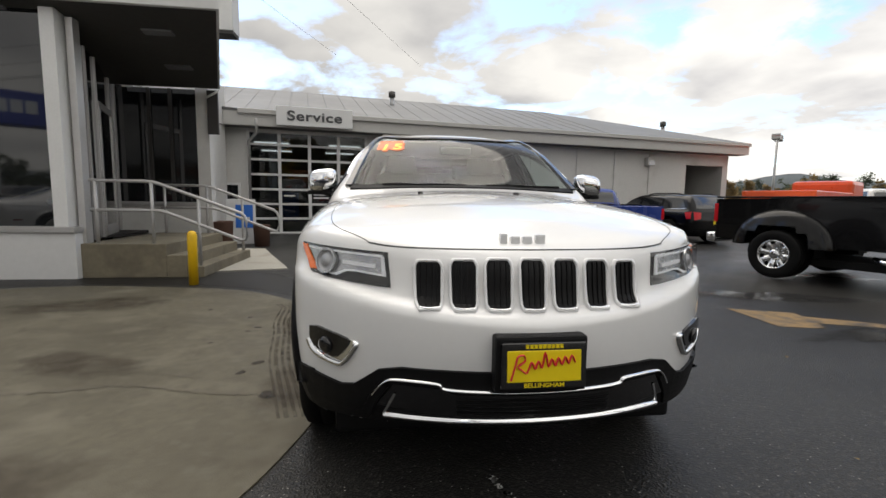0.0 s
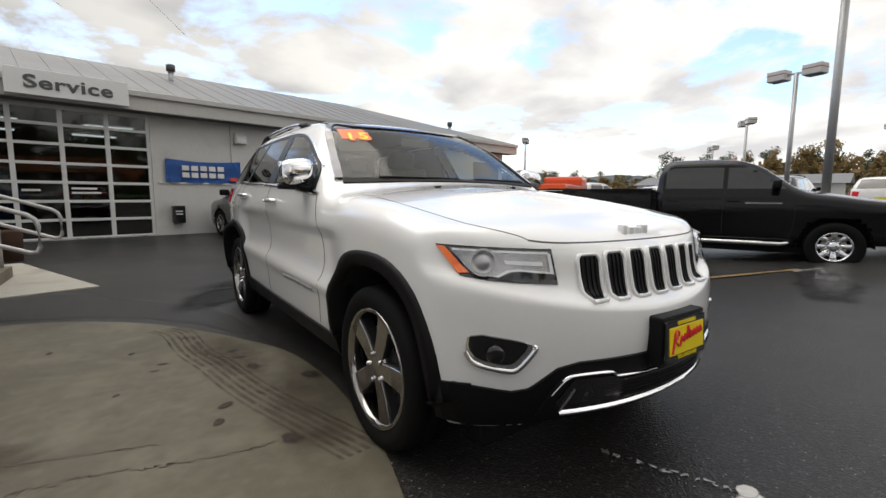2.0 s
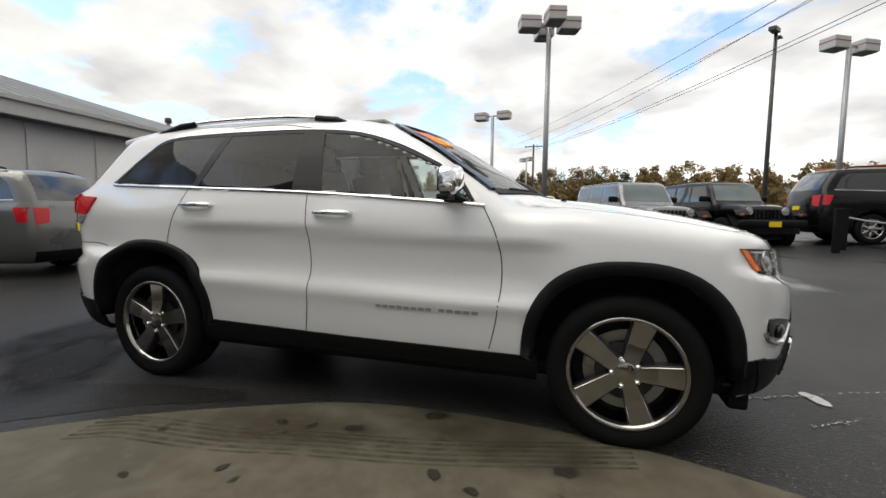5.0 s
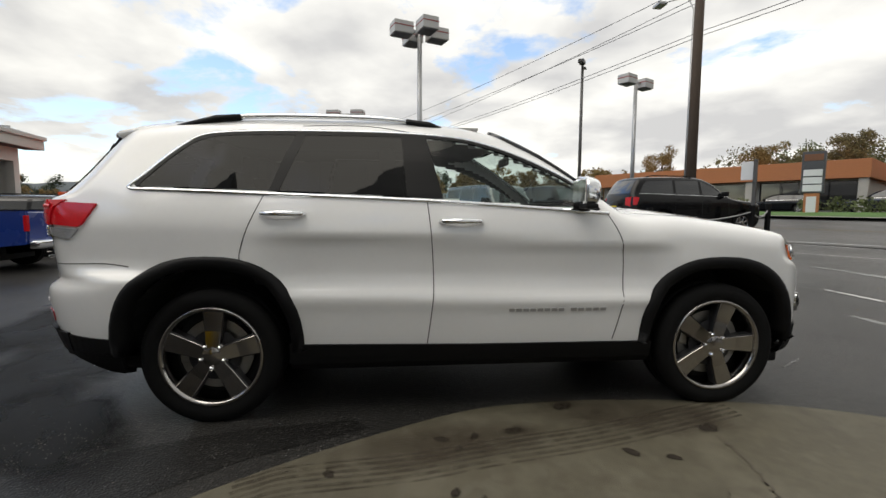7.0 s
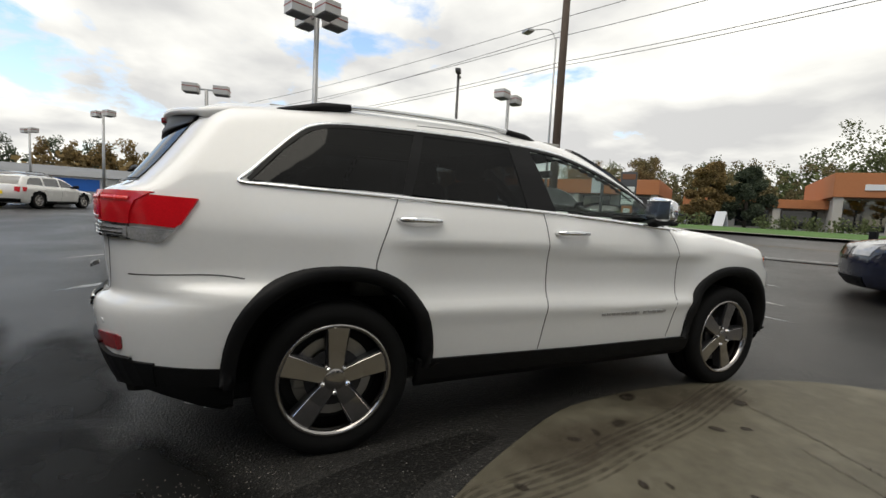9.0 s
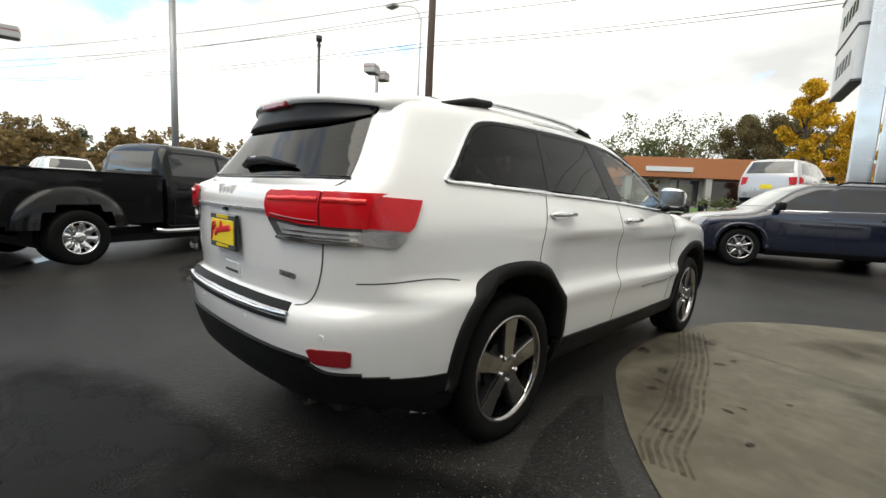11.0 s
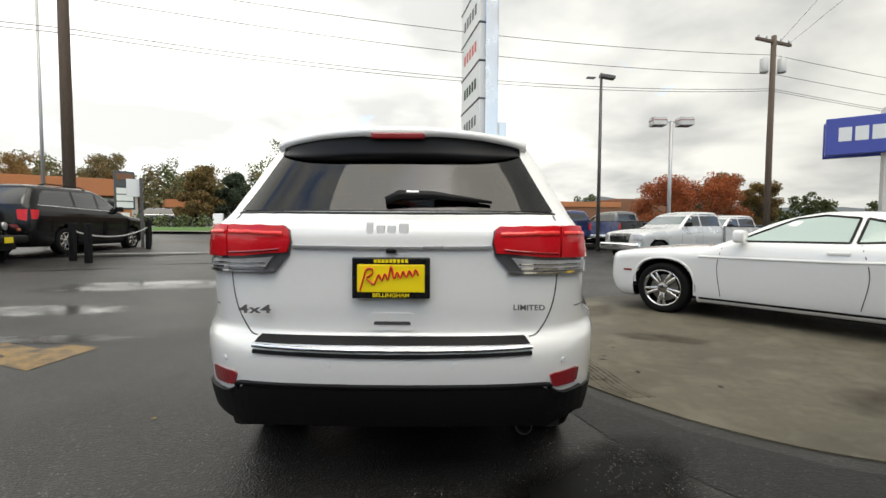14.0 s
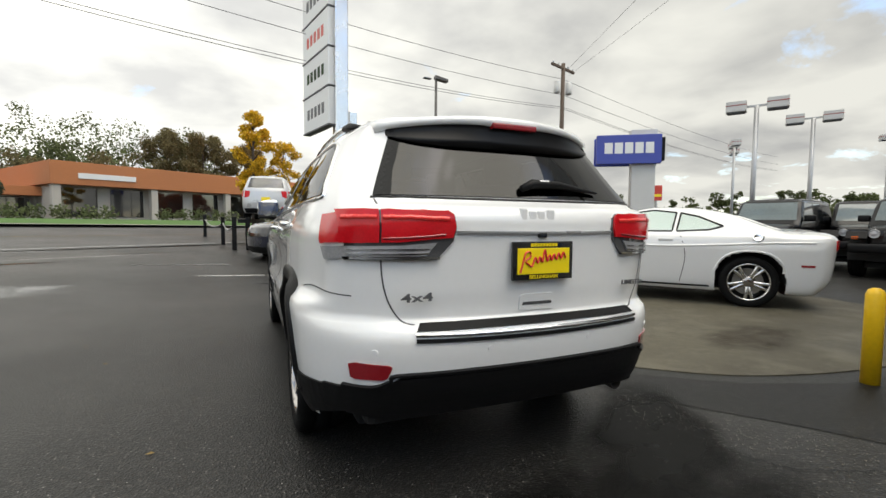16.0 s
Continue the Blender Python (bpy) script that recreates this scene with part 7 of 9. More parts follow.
        part("body_crease", skin.strip(view, [(-1.0, 0.83), (0.3, 0.835), (1.0, 0.86), (1.6, 0.90), (2.2, 0.92)], 0.035, 0.008, 5), WHITE, car, "", True)
    for view in (SIDE_R, SIDE_L):
        for pane in ([(-0.60, 1.045), (0.50, 1.05), (0.56, 1.33), (0.25, 1.365), (-0.02, 1.325)], [(0.56, 1.05), (0.98, 1.075), (1.16, 1.13), (0.85, 1.27), (0.62, 1.325)]):
            for a, b in zip(pane, pane[1:] + pane[:1]):
                part("window_seal", skin.strip(view, [a, ((a[0] + b[0]) / 2, (a[1] + b[1]) / 2), b], 0.030, 0.009, 3), PILLAR, car)
    cap, nn = skin.cast(Vector((0, 1.56, 0.98)), SIDE_L)
    f = part("fuel_cap", lathe([(0.0, 0.072), (0.010, 0.070), (0.014, 0.05), (0.010, 0.045), (0.010, 0.002)], "z", 24), CHROME, car, "round chrome fuel cap", True)
    f.matrix_basis = Matrix.Translation(cap) @ nn.to_track_quat("Z", "Y").to_matrix().to_4x4()
    for s in (-1, 1):
        part("seat", box((s * 0.36 - 0.22, 0.0, 0.55), (s * 0.36 + 0.22, 0.5, 0.75), 0.05), LEATHER, car)
    return car


coupe_white = put(coupe(), ground_pose(-4.98, -1.62, 40.5, 0.004))
copy_thing(coupe_white, ground_pose(-7.6, -3.1, 40.5, 0.004))


def pickup(label, paint, dually=False, style="seven", chrome=True, group="", cab=0.0):
    """A crew-cab pickup; cab moves the cabin forward for a long bed."""
    def fwd(pts):
        return [(a - cab, b) for a, b in pts]
    car, skin = vehicle("pickup_truck", label, "pickup truck", paint, dict(
        top=[(-3.2, 0.80), (-2.98, 1.06), (-2.85, 1.13), (-2.3, 1.22)] + fwd([(-1.5, 1.27), (-1.2, 1.31), (-1.05, 1.37), (-0.40, 1.80), (-0.1, 1.885), (0.4, 1.91), (1.0, 1.90), (1.15, 1.86), (1.3, 1.8)]),
        front=[(0.3, -2.80), (0.5, -2.95), (0.75, -2.99), (1.0, -2.97), (1.1, -2.90), (1.2, -2.7), (2.0, -2.4)], rear=[(0.3, 1.12 - cab), (1.3, 1.16 - cab), (1.6, 1.12 - cab), (1.9, 1.0 - cab)],
        width=[(0.3, 0.86), (0.45, 0.96), (0.7, 0.985), (0.98, 1.0), (1.15, 0.985), (1.28, 0.94), (1.4, 0.885), (1.6, 0.82), (1.85, 0.74), (1.95, 0.70)], bottom=0.42,
        taper=[(-3.1, 0.92), (-2.6, 0.97), (-1.8, 0.99), (-1.0, 1.0), (1.3, 1.0)], crown=[(-3, 0.06), (-1.2, 0.05), (0, 0.06), (1.3, 0.06)], bow_f=(0.10, 0.12), bow_r=(0.01, 0.02), axis=((-2.2, 0.5 - cab), 0.85), fillet=0.10, end_fillet=0.07, res=(24, 70, 18, 44)),
        (-2.04, 2.04, 0.395, 0.235, 0.27, 0.86, "steel" if dually else style), sides=[fwd([(-0.86, 1.33), (-0.02, 1.335), (-0.02, 1.79), (-0.22, 1.77), (-0.40, 1.70), (-0.70, 1.49)]), fwd([(0.05, 1.335), (0.98, 1.34), (0.98, 1.66), (0.88, 1.78), (0.05, 1.795)])],
        ws=[(-0.80, 1.40), (0.80, 1.40), (0.68, 1.80), (-0.68, 1.80)], rw=[(-0.62, 1.40), (0.62, 1.40), (0.58, 1.75), (-0.58, 1.75)], heads=[[(0.60, 1.02), (0.92, 1.0), (0.93, 0.80), (0.66, 0.80)]], grille=[(-0.52, 1.05), (0.52, 1.05), (0.46, 0.74), (-0.46, 0.74)],
        seams=[fwd([(-0.95, 1.28), (-1.0, 0.9), (-0.95, 0.48)]), fwd([(0.02, 1.32), (0.03, 0.9), (0.02, 0.48)]), fwd([(1.02, 1.32), (1.0, 0.9), (1.0, 0.5)])], handles=fwd([(-0.12, 1.12), (0.85, 1.12)]), mirror=(-0.72 - cab, 1.32, 0.90), arch_r=0.46, front_plate=0.62, group=group)
    bed = bmesh.new()
    for s in (-1, 1):
        a = arch(2.04, 0.395, 0.46, 0.02)
        wall_ = [(1.22 - cab, 0.55), (a[-1][0], 0.55)] + [p for p in a[::-1] if p[1] > 0.55] + [(a[0][0], 0.55), (3.10, 0.60), (3.12, 1.30), (1.22 - cab, 1.33)]
        pr = prism(wall_, s * 0.90, s * 0.985, "x")
        me = bpy.data.meshes.new("tmp")
        pr.to_mesh(me)
        pr.free()
        bed.from_mesh(me)
        bpy.data.meshes.remove(me)
    add_box(bed, (-0.92, 3.04, 0.62), (0.92, 3.13, 1.29), 0.02)
    add_box(bed, (-0.92, 1.22 - cab, 0.60), (0.92, 1.28 - cab, 1.30))
    add_box(bed, (-0.92, 1.22 - cab, 0.62), (0.92, 3.1, 0.66))
    b = part("bed", bed, paint, car, "open load bed")
    for s in (-1, 1):
        part("bed_rail", box((min(s * 0.88, s * 1.0), 1.2 - cab, 1.315), (max(s * 0.88, s * 1.0), 3.12, 1.345), 0.012), TRIM, b)
        part("tail_lamp", box((min(s * 0.90, s * 1.0), 3.08, 0.88), (max(s * 0.90, s * 1.0), 3.145, 1.22), 0.015), RED_LENS, b, "red tail lamp")
        if dually:
            fl = bmesh.new()
            bmesh.ops.create_uvsphere(fl, u_segments=28, v_segments=16, radius=1)
            for v in list(fl.verts):
                v.co = Vector((s * (0.96 + 0.24 * max(0, v.co.x) * 1.0), 2.04 + v.co.y * 0.75, 0.52 + v.co.z * 0.62))
            bmesh.ops.delete(fl, geom=[v for v in fl.verts if v.co.z < 0.40 or ((v.co.y - 2.04) ** 2 + (v.co.z - 0.395) ** 2) ** 0.5 < 0.45], context="VERTS")
            part("dual_wheel_fender", fl, paint, b, "bulging fender over double wheels", True)
            add_wheel(car, s * 1.05, 2.04, 0.39, 0.395, 0.235, 0.25, "steel", 0.2)
    if dually:
        part("cab_lamp", box((-0.06, -0.12 - cab, 1.875), (0.06, -0.02 - cab, 1.92), 0.015), AMBER, car, "amber cab lamp")
    step = TRIM if not chrome else CHROME
    for s in (-1, 1):
        part("side_step", tube([(s * 0.93, -1.35 - 0.3 * cab, 0.44), (s * 1.0, -1.2 - 0.3 * cab, 0.40), (s * 1.0, 1.2 - cab, 0.40), (s * 0.93, 1.35 - cab, 0.44)], 0.04, 10), step, car, "chrome side step", True)
        part("door_badge", box((min(s * 0.985, s * 1.006), -0.82 - cab, 1.075), (max(s * 0.985, s * 1.006), -0.30 - cab, 1.098)), CHROME, car)
    part("front_bumper", box((-0.95, -3.08, 0.46), (0.95, -2.86, 0.72), 0.06), CHROME if chrome else TRIM, car, "", True)
    part("rear_bumper", box((-0.95, 3.12, 0.50), (0.95, 3.30, 0.68), 0.04), CHROME if chrome else TRIM, car, "", True)
    return car


dually_truck = put(pickup("black long-bed pickup truck with double rear wheels and chrome steps", BLACK_PAINT, True, cab=0.5), ground_pose(7.16, 0.95, 20.8, -0.02, 0.945))


def off_roader(label, paint, top_mat, group):
    """A boxy open-fendered four-wheel drive."""
    car, skin = vehicle("off_roader", label, "car", paint, dict(
        top=[(-1.3, 1.18), (-0.98, 1.2), (-0.90, 1.26), (-0.55, 1.76), (-0.40, 1.82), (0.6, 1.85), (2.0, 1.84), (2.2, 1.80)], front=[(0.4, -1.05), (1.2, -1.02), (1.3, -0.98), (1.9, -0.6)], rear=[(0.4, 2.12), (1.2, 2.14), (1.8, 2.05)],
        width=[(0.4, 0.74), (0.55, 0.77), (1.1, 0.79), (1.2, 0.78), (1.8, 0.69), (1.9, 0.68)], bottom=0.46, taper=[(-1.2, 0.97), (2.2, 1.0)], crown=[(-1, 0.02), (2, 0.03)], bow_f=(0.03, 0.02), bow_r=(0.02, 0.03), axis=((-0.5, 1.6), 1.0), fillet=0.05, end_fillet=0.05, res=LOW),
        (-1.475, 1.475, 0.41, 0.225, 0.26, 0.80, "seven"), sides=[[(-0.62, 1.25), (0.22, 1.25), (0.22, 1.72), (-0.42, 1.72)], [(0.30, 1.25), (1.05, 1.25), (1.05, 1.72), (0.30, 1.72)], [(1.15, 1.28), (1.98, 1.28), (1.92, 1.70), (1.15, 1.72)]],
        ws=[(-0.66, 1.28), (0.66, 1.28), (0.60, 1.73), (-0.60, 1.73)], rw=[(-0.6, 1.28), (0.6, 1.28), (0.55, 1.7), (-0.55, 1.7)], tails=[[(0.62, 1.05), (0.74, 1.05), (0.74, 0.85), (0.62, 0.85)]], seams=[[(-0.70, 1.2), (-0.70, 0.55)], [(0.26, 1.2), (0.26, 0.55)], [(1.1, 1.2), (1.1, 0.9)]], mirror=(-0.62, 1.25, 0.76), arch_r=0.5, group=group)
    hood = Skin(*shell(top=[(-2.05, 1.06), (-1.9, 1.12), (-1.3, 1.19), (-0.9, 1.21)], front=[(0.5, -1.97), (1.0, -1.97), (1.12, -1.92), (1.3, -1.9)], rear=[(0.5, -0.95), (1.3, -0.95)], width=[(0.5, 0.60), (1.1, 0.63), (1.2, 0.60)], bottom=0.55,
                       taper=[(-2, 0.98), (-1, 1.12)], crown=[(-2, 0.05), (-1, 0.04)], bow_f=(0.06, 0.1), bow_r=(0.0, 0.0), axis=((-1.7, -1.2), 0.85), fillet=0.08, end_fillet=0.05, res=(14, 14, 8, 26)))
    part("bonnet", hood.body([]), paint, car, "", True)
    part("roof_top", skin.panel(TOP, [(-0.64, -0.35), (0.64, -0.35), (0.64, 2.05), (-0.64, 2.05)], 0.012, 0.03, 0.25), top_mat, car, "removable hard top", True)
    for k in range(-3, 4):
        part("grille_slot", box((k * 0.105 - 0.03, -2.0, 0.80), (k * 0.105 + 0.03, -1.955, 1.04), 0.012), GLOSS_BLACK, car)
    for s in (-1, 1):
        lamp = part("head_lamp", lathe([(0, 0.10), (0.05, 0.098), (0.055, 0.085), (0.045, 0.08), (0.06, 0.05), (0.064, 0.002)], "z", 24), CLEAR_LAMP, car, "round head lamp", True)
        lamp.matrix_basis = Matrix.Translation((s * 0.49, -1.95, 0.98)) @ Matrix.Rotation(radians(90), 4, "X")
        fd = [(-2.10, 0.86), (-1.98, 0.98), (-1.02, 0.98), (-0.86, 0.62), (-0.80, 0.62), (-0.94, 1.03), (-2.0, 1.03), (-2.16, 0.88)]
        part("fender", prism(fd, s * 0.58, s * 0.94, "x"), TRIM if top_mat is TRIM else paint, car, "flat wing over the wheel")
        rd = [(0.94, 0.62), (1.02, 0.98), (1.92, 0.98), (2.02, 0.70), (2.08, 0.72), (1.96, 1.03), (0.98, 1.03), (0.88, 0.64)]
        part("fender", prism(rd, s * 0.74, s * 0.94, "x"), TRIM if top_mat is TRIM else paint, car, "flat wing over the wheel")
        part("turn_lamp", box((min(s * 0.72, s * 0.84), -2.14, 0.86), (max(s * 0.72, s * 0.84), -2.08, 0.92), 0.01), AMBER, car)
    part("front_bumper", box((-0.88, -2.28, 0.56), (0.88, -2.08, 0.76), 0.05), TRIM, car, "black bumper", True)
    part("dealer_plate", box((-0.16, -2.30, 0.58), (0.16, -2.275, 0.72), 0.004), YELLOW, car, "yellow dealer plate")
    part("year_sticker", box((-0.60, -0.012, 0), (-0.40, 0.0, 0.12), 0.0, Matrix.Translation((0, -0.62, 1.60)) @ Matrix.Rotation(radians(-35), 4, "X")), STICKER_YELLOW, car, "yellow windscreen sticker")
    part("rear_bumper", box((-0.85, 2.10, 0.52), (0.85, 2.25, 0.68), 0.04), TRIM, car)
    spare = part("spare_wheel", lathe([(2.14, 0.36), (2.16, 0.39), (2.34, 0.39), (2.37, 0.35), (2.37, 0.002)], "z", 32), RUBBER, car, "spare wheel on the tail gate", True)
    spare.matrix_basis = Matrix.Translation((0, 0, 1.0)) @ Matrix.Rotation(radians(-90), 4, "X")
    part("chassis", box((-0.6, -2.0, 0.38), (0.6, 2.0, 0.55)), UNDER, car)
    return car


put(off_roader("grey metallic four-door off-roader with round head lamps", SILVER_GREY, TRIM, "parked off-roaders"), ground_pose(10.34, -2.51, -66, -0.10, 0.95))
put(off_roader("black four-door off-roader with a hard top", BLACK_PAINT, BLACK_PAINT, "parked off-roaders"), ground_pose(11.66, -5.0, -70.6, -0.08, 0.95))
black_off = off_roader("black off-roader with black wings and hard top", BLACK_PAINT, TRIM, "parked off-roaders")
put(black_off, ground_pose(-12.1, -3.5, 104))
copy_thing(black_off, ground_pose(-13.4, -1.1, 104))
copy_thing(black_off, ground_pose(-14.6, -2.6, 115))
copy_thing(black_off, ground_pose(-16.4, 0.2, 115))


def family_car(kind, label, paint, length, height, wb, nose, group="", belt=True, style="seven", flares=None):
    """Minivans, crossovers and large estate cars, from a few sizes."""
    f, r = -wb / 2 - 0.94, wb / 2 + 0.98 + (length - wb - 1.92)
    h = height
    b = h * 0.62
    cowl = f + nose
    car, skin = vehicle(kind, label, "car", paint, dict(
        top=[(f - 0.2, b * 0.72), (f + 0.06, b * 0.84), (f + 0.35, b * 0.93), (cowl, b * 1.05), (cowl + 0.12, b * 1.10), (cowl + 0.78, h * 0.93), (cowl + 1.1, h * 0.985), (0.4, h), (r - 0.9, h * 0.99), (r - 0.25, h * 0.955), (r + 0.2, h * 0.92)],
        front=[(0.15, f + 0.2), (0.4, f + 0.02), (0.6, f), (b * 0.85, f + 0.07), (b, f + 0.3), (h, f + 0.6)], rear=[(0.15, r - 0.22), (0.4, r - 0.03), (0.65, r), (b, r - 0.06), (b * 1.1, r - 0.1), (h * 0.95, r - 0.42), (h, r - 0.5)],
        width=[(0.15, 0.80), (0.35, 0.89), (0.6, 0.925), (b * 0.9, 0.93), (b, 0.905), (b * 1.06, 0.86), (h * 0.8, 0.77), (h * 0.94, 0.68), (h, 0.62)], bottom=0.22,
        taper=[(f, 0.9), (f + 0.6, 0.975), (-1.0, 1.0), (1.2, 1.0), (r - 0.4, 0.965), (r, 0.9)], crown=[(f, 0.05), (0, 0.06), (r, 0.06)], bow_f=(0.25, 0.15), bow_r=(0.06, 0.3), axis=((f + 0.75, r - 0.75), 0.75), fillet=0.11, end_fillet=0.07, res=(22, 64, 20, 44)),
        (-wb / 2, wb / 2, 0.36, 0.235, 0.235, 0.79, style), sides=[[(cowl + 0.28, b * 1.06), (0.05, b * 1.08), (0.05, h * 0.915), (cowl + 1.05, h * 0.90), (cowl + 0.72, h * 0.82)], [(0.14, b * 1.08), (1.0, b * 1.10), (0.98, h * 0.915), (0.14, h * 0.92)], [(1.09, b * 1.10), (r - 0.42, b * 1.13), (r - 0.58, h * 0.85), (r - 0.72, h * 0.90), (1.08, h * 0.915)]],
        ws=[(-0.74, b * 1.12), (0.74, b * 1.12), (0.60, h * 0.94), (-0.60, h * 0.94)], rw=[(-0.66, b * 1.12), (0.66, b * 1.12), (0.57, h * 0.92), (-0.57, h * 0.92)], heads=[[(0.48, b * 0.88), (0.84, b * 0.90), (0.82, b * 0.70), (0.52, b * 0.70)]],
        tails=[[(0.56, b * 1.0), (0.76, b * 1.01), (0.77, b * 0.76), (0.60, b * 0.80)]], grille=[(-0.42, b * 0.82), (0.42, b * 0.82), (0.38, b * 0.62), (-0.38, b * 0.62)], front_dark=[(-0.75, 0.40), (0.75, 0.40), (0.70, 0.25), (-0.70, 0.25)], rear_dark=[(-0.78, 0.42), (0.78, 0.42), (0.74, 0.26), (-0.74, 0.26)],
        sill=[(wb / 2 - 0.45, 0.34), (-wb / 2 + 0.45, 0.34), (-wb / 2 + 0.45, 0.23), (wb / 2 - 0.45, 0.23)], seams=[[(cowl + 0.2, b), (cowl + 0.15, 0.7), (cowl + 0.2, 0.35)], [(0.10, b), (0.08, 0.7), (0.1, 0.35)], [(1.05, b), (1.08, 0.75)]], handles=[(-0.1, b * 0.93), (0.9, b * 0.95)], mirror=(cowl + 0.38, b * 1.05, 0.84), rear_plate=b * 0.72, belt=[(cowl + 0.2, b * 1.045), (0.1, b * 1.065), (r - 0.4, b * 1.115)] if belt else None, flare_mat=flares, group=group)
    for s in (-1, 1):
        part("tail_lamp", skin.panel(SIDE_R if s < 0 else SIDE_L, [(r - 0.36, b * 1.0), (r - 0.19, b * 1.01), (r - 0.17, b * 0.80), (r - 0.28, b * 0.80)], 0.01, 0.015, 0.1), RED_LENS, car, "red tail lamp", True)
        part("roof_rail", tube([(s * 0.62, cowl + 1.4, h - 0.05), (s * 0.63, cowl + 1.6, h + 0.0), (s * 0.63, r - 0.9, h - 0.005), (s * 0.61, r - 0.7, h - 0.05)], 0.018, 6), TRIM, car)
    return car


minivan = put(family_car("minivan", "dark grey minivan parked nose-in at the grey wall", GREY_PAINT, 5.15, 1.75, 3.05, 1.05), ground_pose(1.62, 9.45, 195))
put(family_car("crossover", "dark navy crossover with silver wheels on wet asphalt", NAVY_PAINT, 4.89, 1.69, 2.89, 1.15, flares=NAVY_PAINT), ground_pose(-1.1, -8.6, 120))
black_wagon = put(family_car("large_wagon", "black full-size wagon parked by the street edge", BLACK_PAINT, 5.1, 1.88, 2.95, 1.35), ground_pose(11.2, -9.3, 5))
put(family_car("sport_wagon", "silver sport wagon raised on a display ramp", SILVER_PAINT, 4.82, 1.76, 2.92, 1.3), ground_pose(0.2, -17.0, -8, 0.85))
blue_pickup = pickup("blue pickup truck parked nose-in at the wall", BLUE_PAINT, False, "seven", True)
put(blue_pickup, ground_pose(5.68, 9.86, 188.5, 0, 0.85))
put(pickup("dark blue pickup truck in a sales row", DEEP_BLUE, False, "seven", True, "sales row trucks"), ground_pose(-6.3, -19.0, 25, 0, 0.95))
silver_truck = pickup("silver pickup truck with chrome bumpers in a sales row", SILVER_PAINT, False, "seven", True, "sales row trucks")
put(silver_truck, ground_pose(-9.2, -12.9, 111, 0, 0.98))
copy_thing(silver_truck, ground_pose(-12.4, -15.6, 111, 0, 0.98))
put(pickup("charcoal pickup truck in a sales row", GREY_PAINT, False, "seven", False, "sales row trucks"), ground_pose(-9.0, -19.5, 25, 0, 0.95))
put(pickup("red pickup truck in a sales row", RED_PAINT, False, "seven", True, "sales row trucks"), ground_pose(-13.5, -21.5, 60, 0, 0.95))
sedan_black = family_car("estate_car", "black estate car in a far row", BLACK_PAINT, 4.7, 1.5, 2.8, 1.2, "far parked cars")
put(sedan_black, ground_pose(8.7, 10.4, 190))
sedan_white = family_car("estate_car", "white estate car in a far row", CREAM_PAINT, 4.7, 1.5, 2.8, 1.2, "far parked cars")
put(sedan_white, ground_pose(24.5, 10.2, 70))
sedan_blue = family_car("estate_car", "navy estate car in a far row", NAVY_PAINT, 4.8, 1.7, 2.85, 1.1, "far parked cars")
put(sedan_blue, ground_pose(28.5, 11.8, 80))
far_white = pickup("white pickup truck in a far row", CREAM_PAINT, False, "seven", True)
put(far_white, ground_pose(24.0, 15.5, 75))
for i, (x, y, turn) in enumerate(((14.0, 11.0, 200), (33.0, 8.0, 95), (21.5, 4.0, 95), (22.5, 1.0, 95), (24, -2.2, 95), (17.0, -3.5, 100), (18.2, -6.2, 100), (-19, -24, 30), (-22, -22, 30), (-25, -26, 40), (29, -29, 125), (24.5, -33, 125), (35, -22, 120), (19.0, -12.8, 300))):
    copy_thing((sedan_white, sedan_black, sedan_blue)[i % 3], ground_pose(x, y, turn))

# ---- lamp posts, poles, wires ----
def box_lamp(label, x, y, top, heads, single=None, group="box lamp posts"):
    """A galvanised post with box-shaped lamp heads round its top; heads: turn in degrees."""
    z0 = rise(x, y)
    post = empty("street_lamp", label, "street lamp", group)
    post.matrix_basis = Matrix.Translation((x, y, z0))
    h = top - z0
    part("pole", tube([(0, 0, 0), (0, 0, h)], [0.085, 0.07], 10), GALV, post, "", True)
    part("pole_base", lathe([(0, 0.28), (0.7, 0.28), (0.74, 0.2)], "z", 16), PALE_CONCRETE, post, "concrete footing")
    for a in heads:
        m = Matrix.Rotation(radians(a), 4, "Z")
        head = part("lamp_head", box((0.28, -0.24, h - 0.16), (0.86, 0.24, h + 0.18), 0.012, m), LAMP_CREAM, post, "boxy lamp head")
        part("lamp_glass", box((0.32, -0.20, h - 0.185), (0.82, 0.20, h - 0.155), 0.0, m), LAMP_GREY, head)
        part("lamp_band", box((0.275, -0.245, h + 0.03), (0.865, 0.245, h + 0.06), 0.0, m), LAMP_STRIPE, head, "dark red band")
        part("lamp_arm", box((0.0, -0.03, h - 0.03), (0.3, 0.03, h + 0.03), 0.0, m), GALV, head)
    return post


box_lamp("galvanised lamp post with four boxy lamp heads", 10.44, -0.13, 6.45, (20, 110, 200, 290))
box_lamp("galvanised lamp post with two boxy lamp heads", 13.8, -8.75, 6.2, (-60, 120))
box_lamp("galvanised lamp post with two boxy lamp heads", 18.2, 3.0, 5.6, (80, 260))
box_lamp("galvanised lamp post with two boxy lamp heads", -9.9, -15.2, 5.8, (0, 180))
box_lamp("galvanised lamp post with two boxy lamp heads", -14.4, -5.6, 5.1, (120, 300))
box_lamp("galvanised lamp post with two boxy lamp heads", -19.0, -6.3, 5.3, (120, 300))
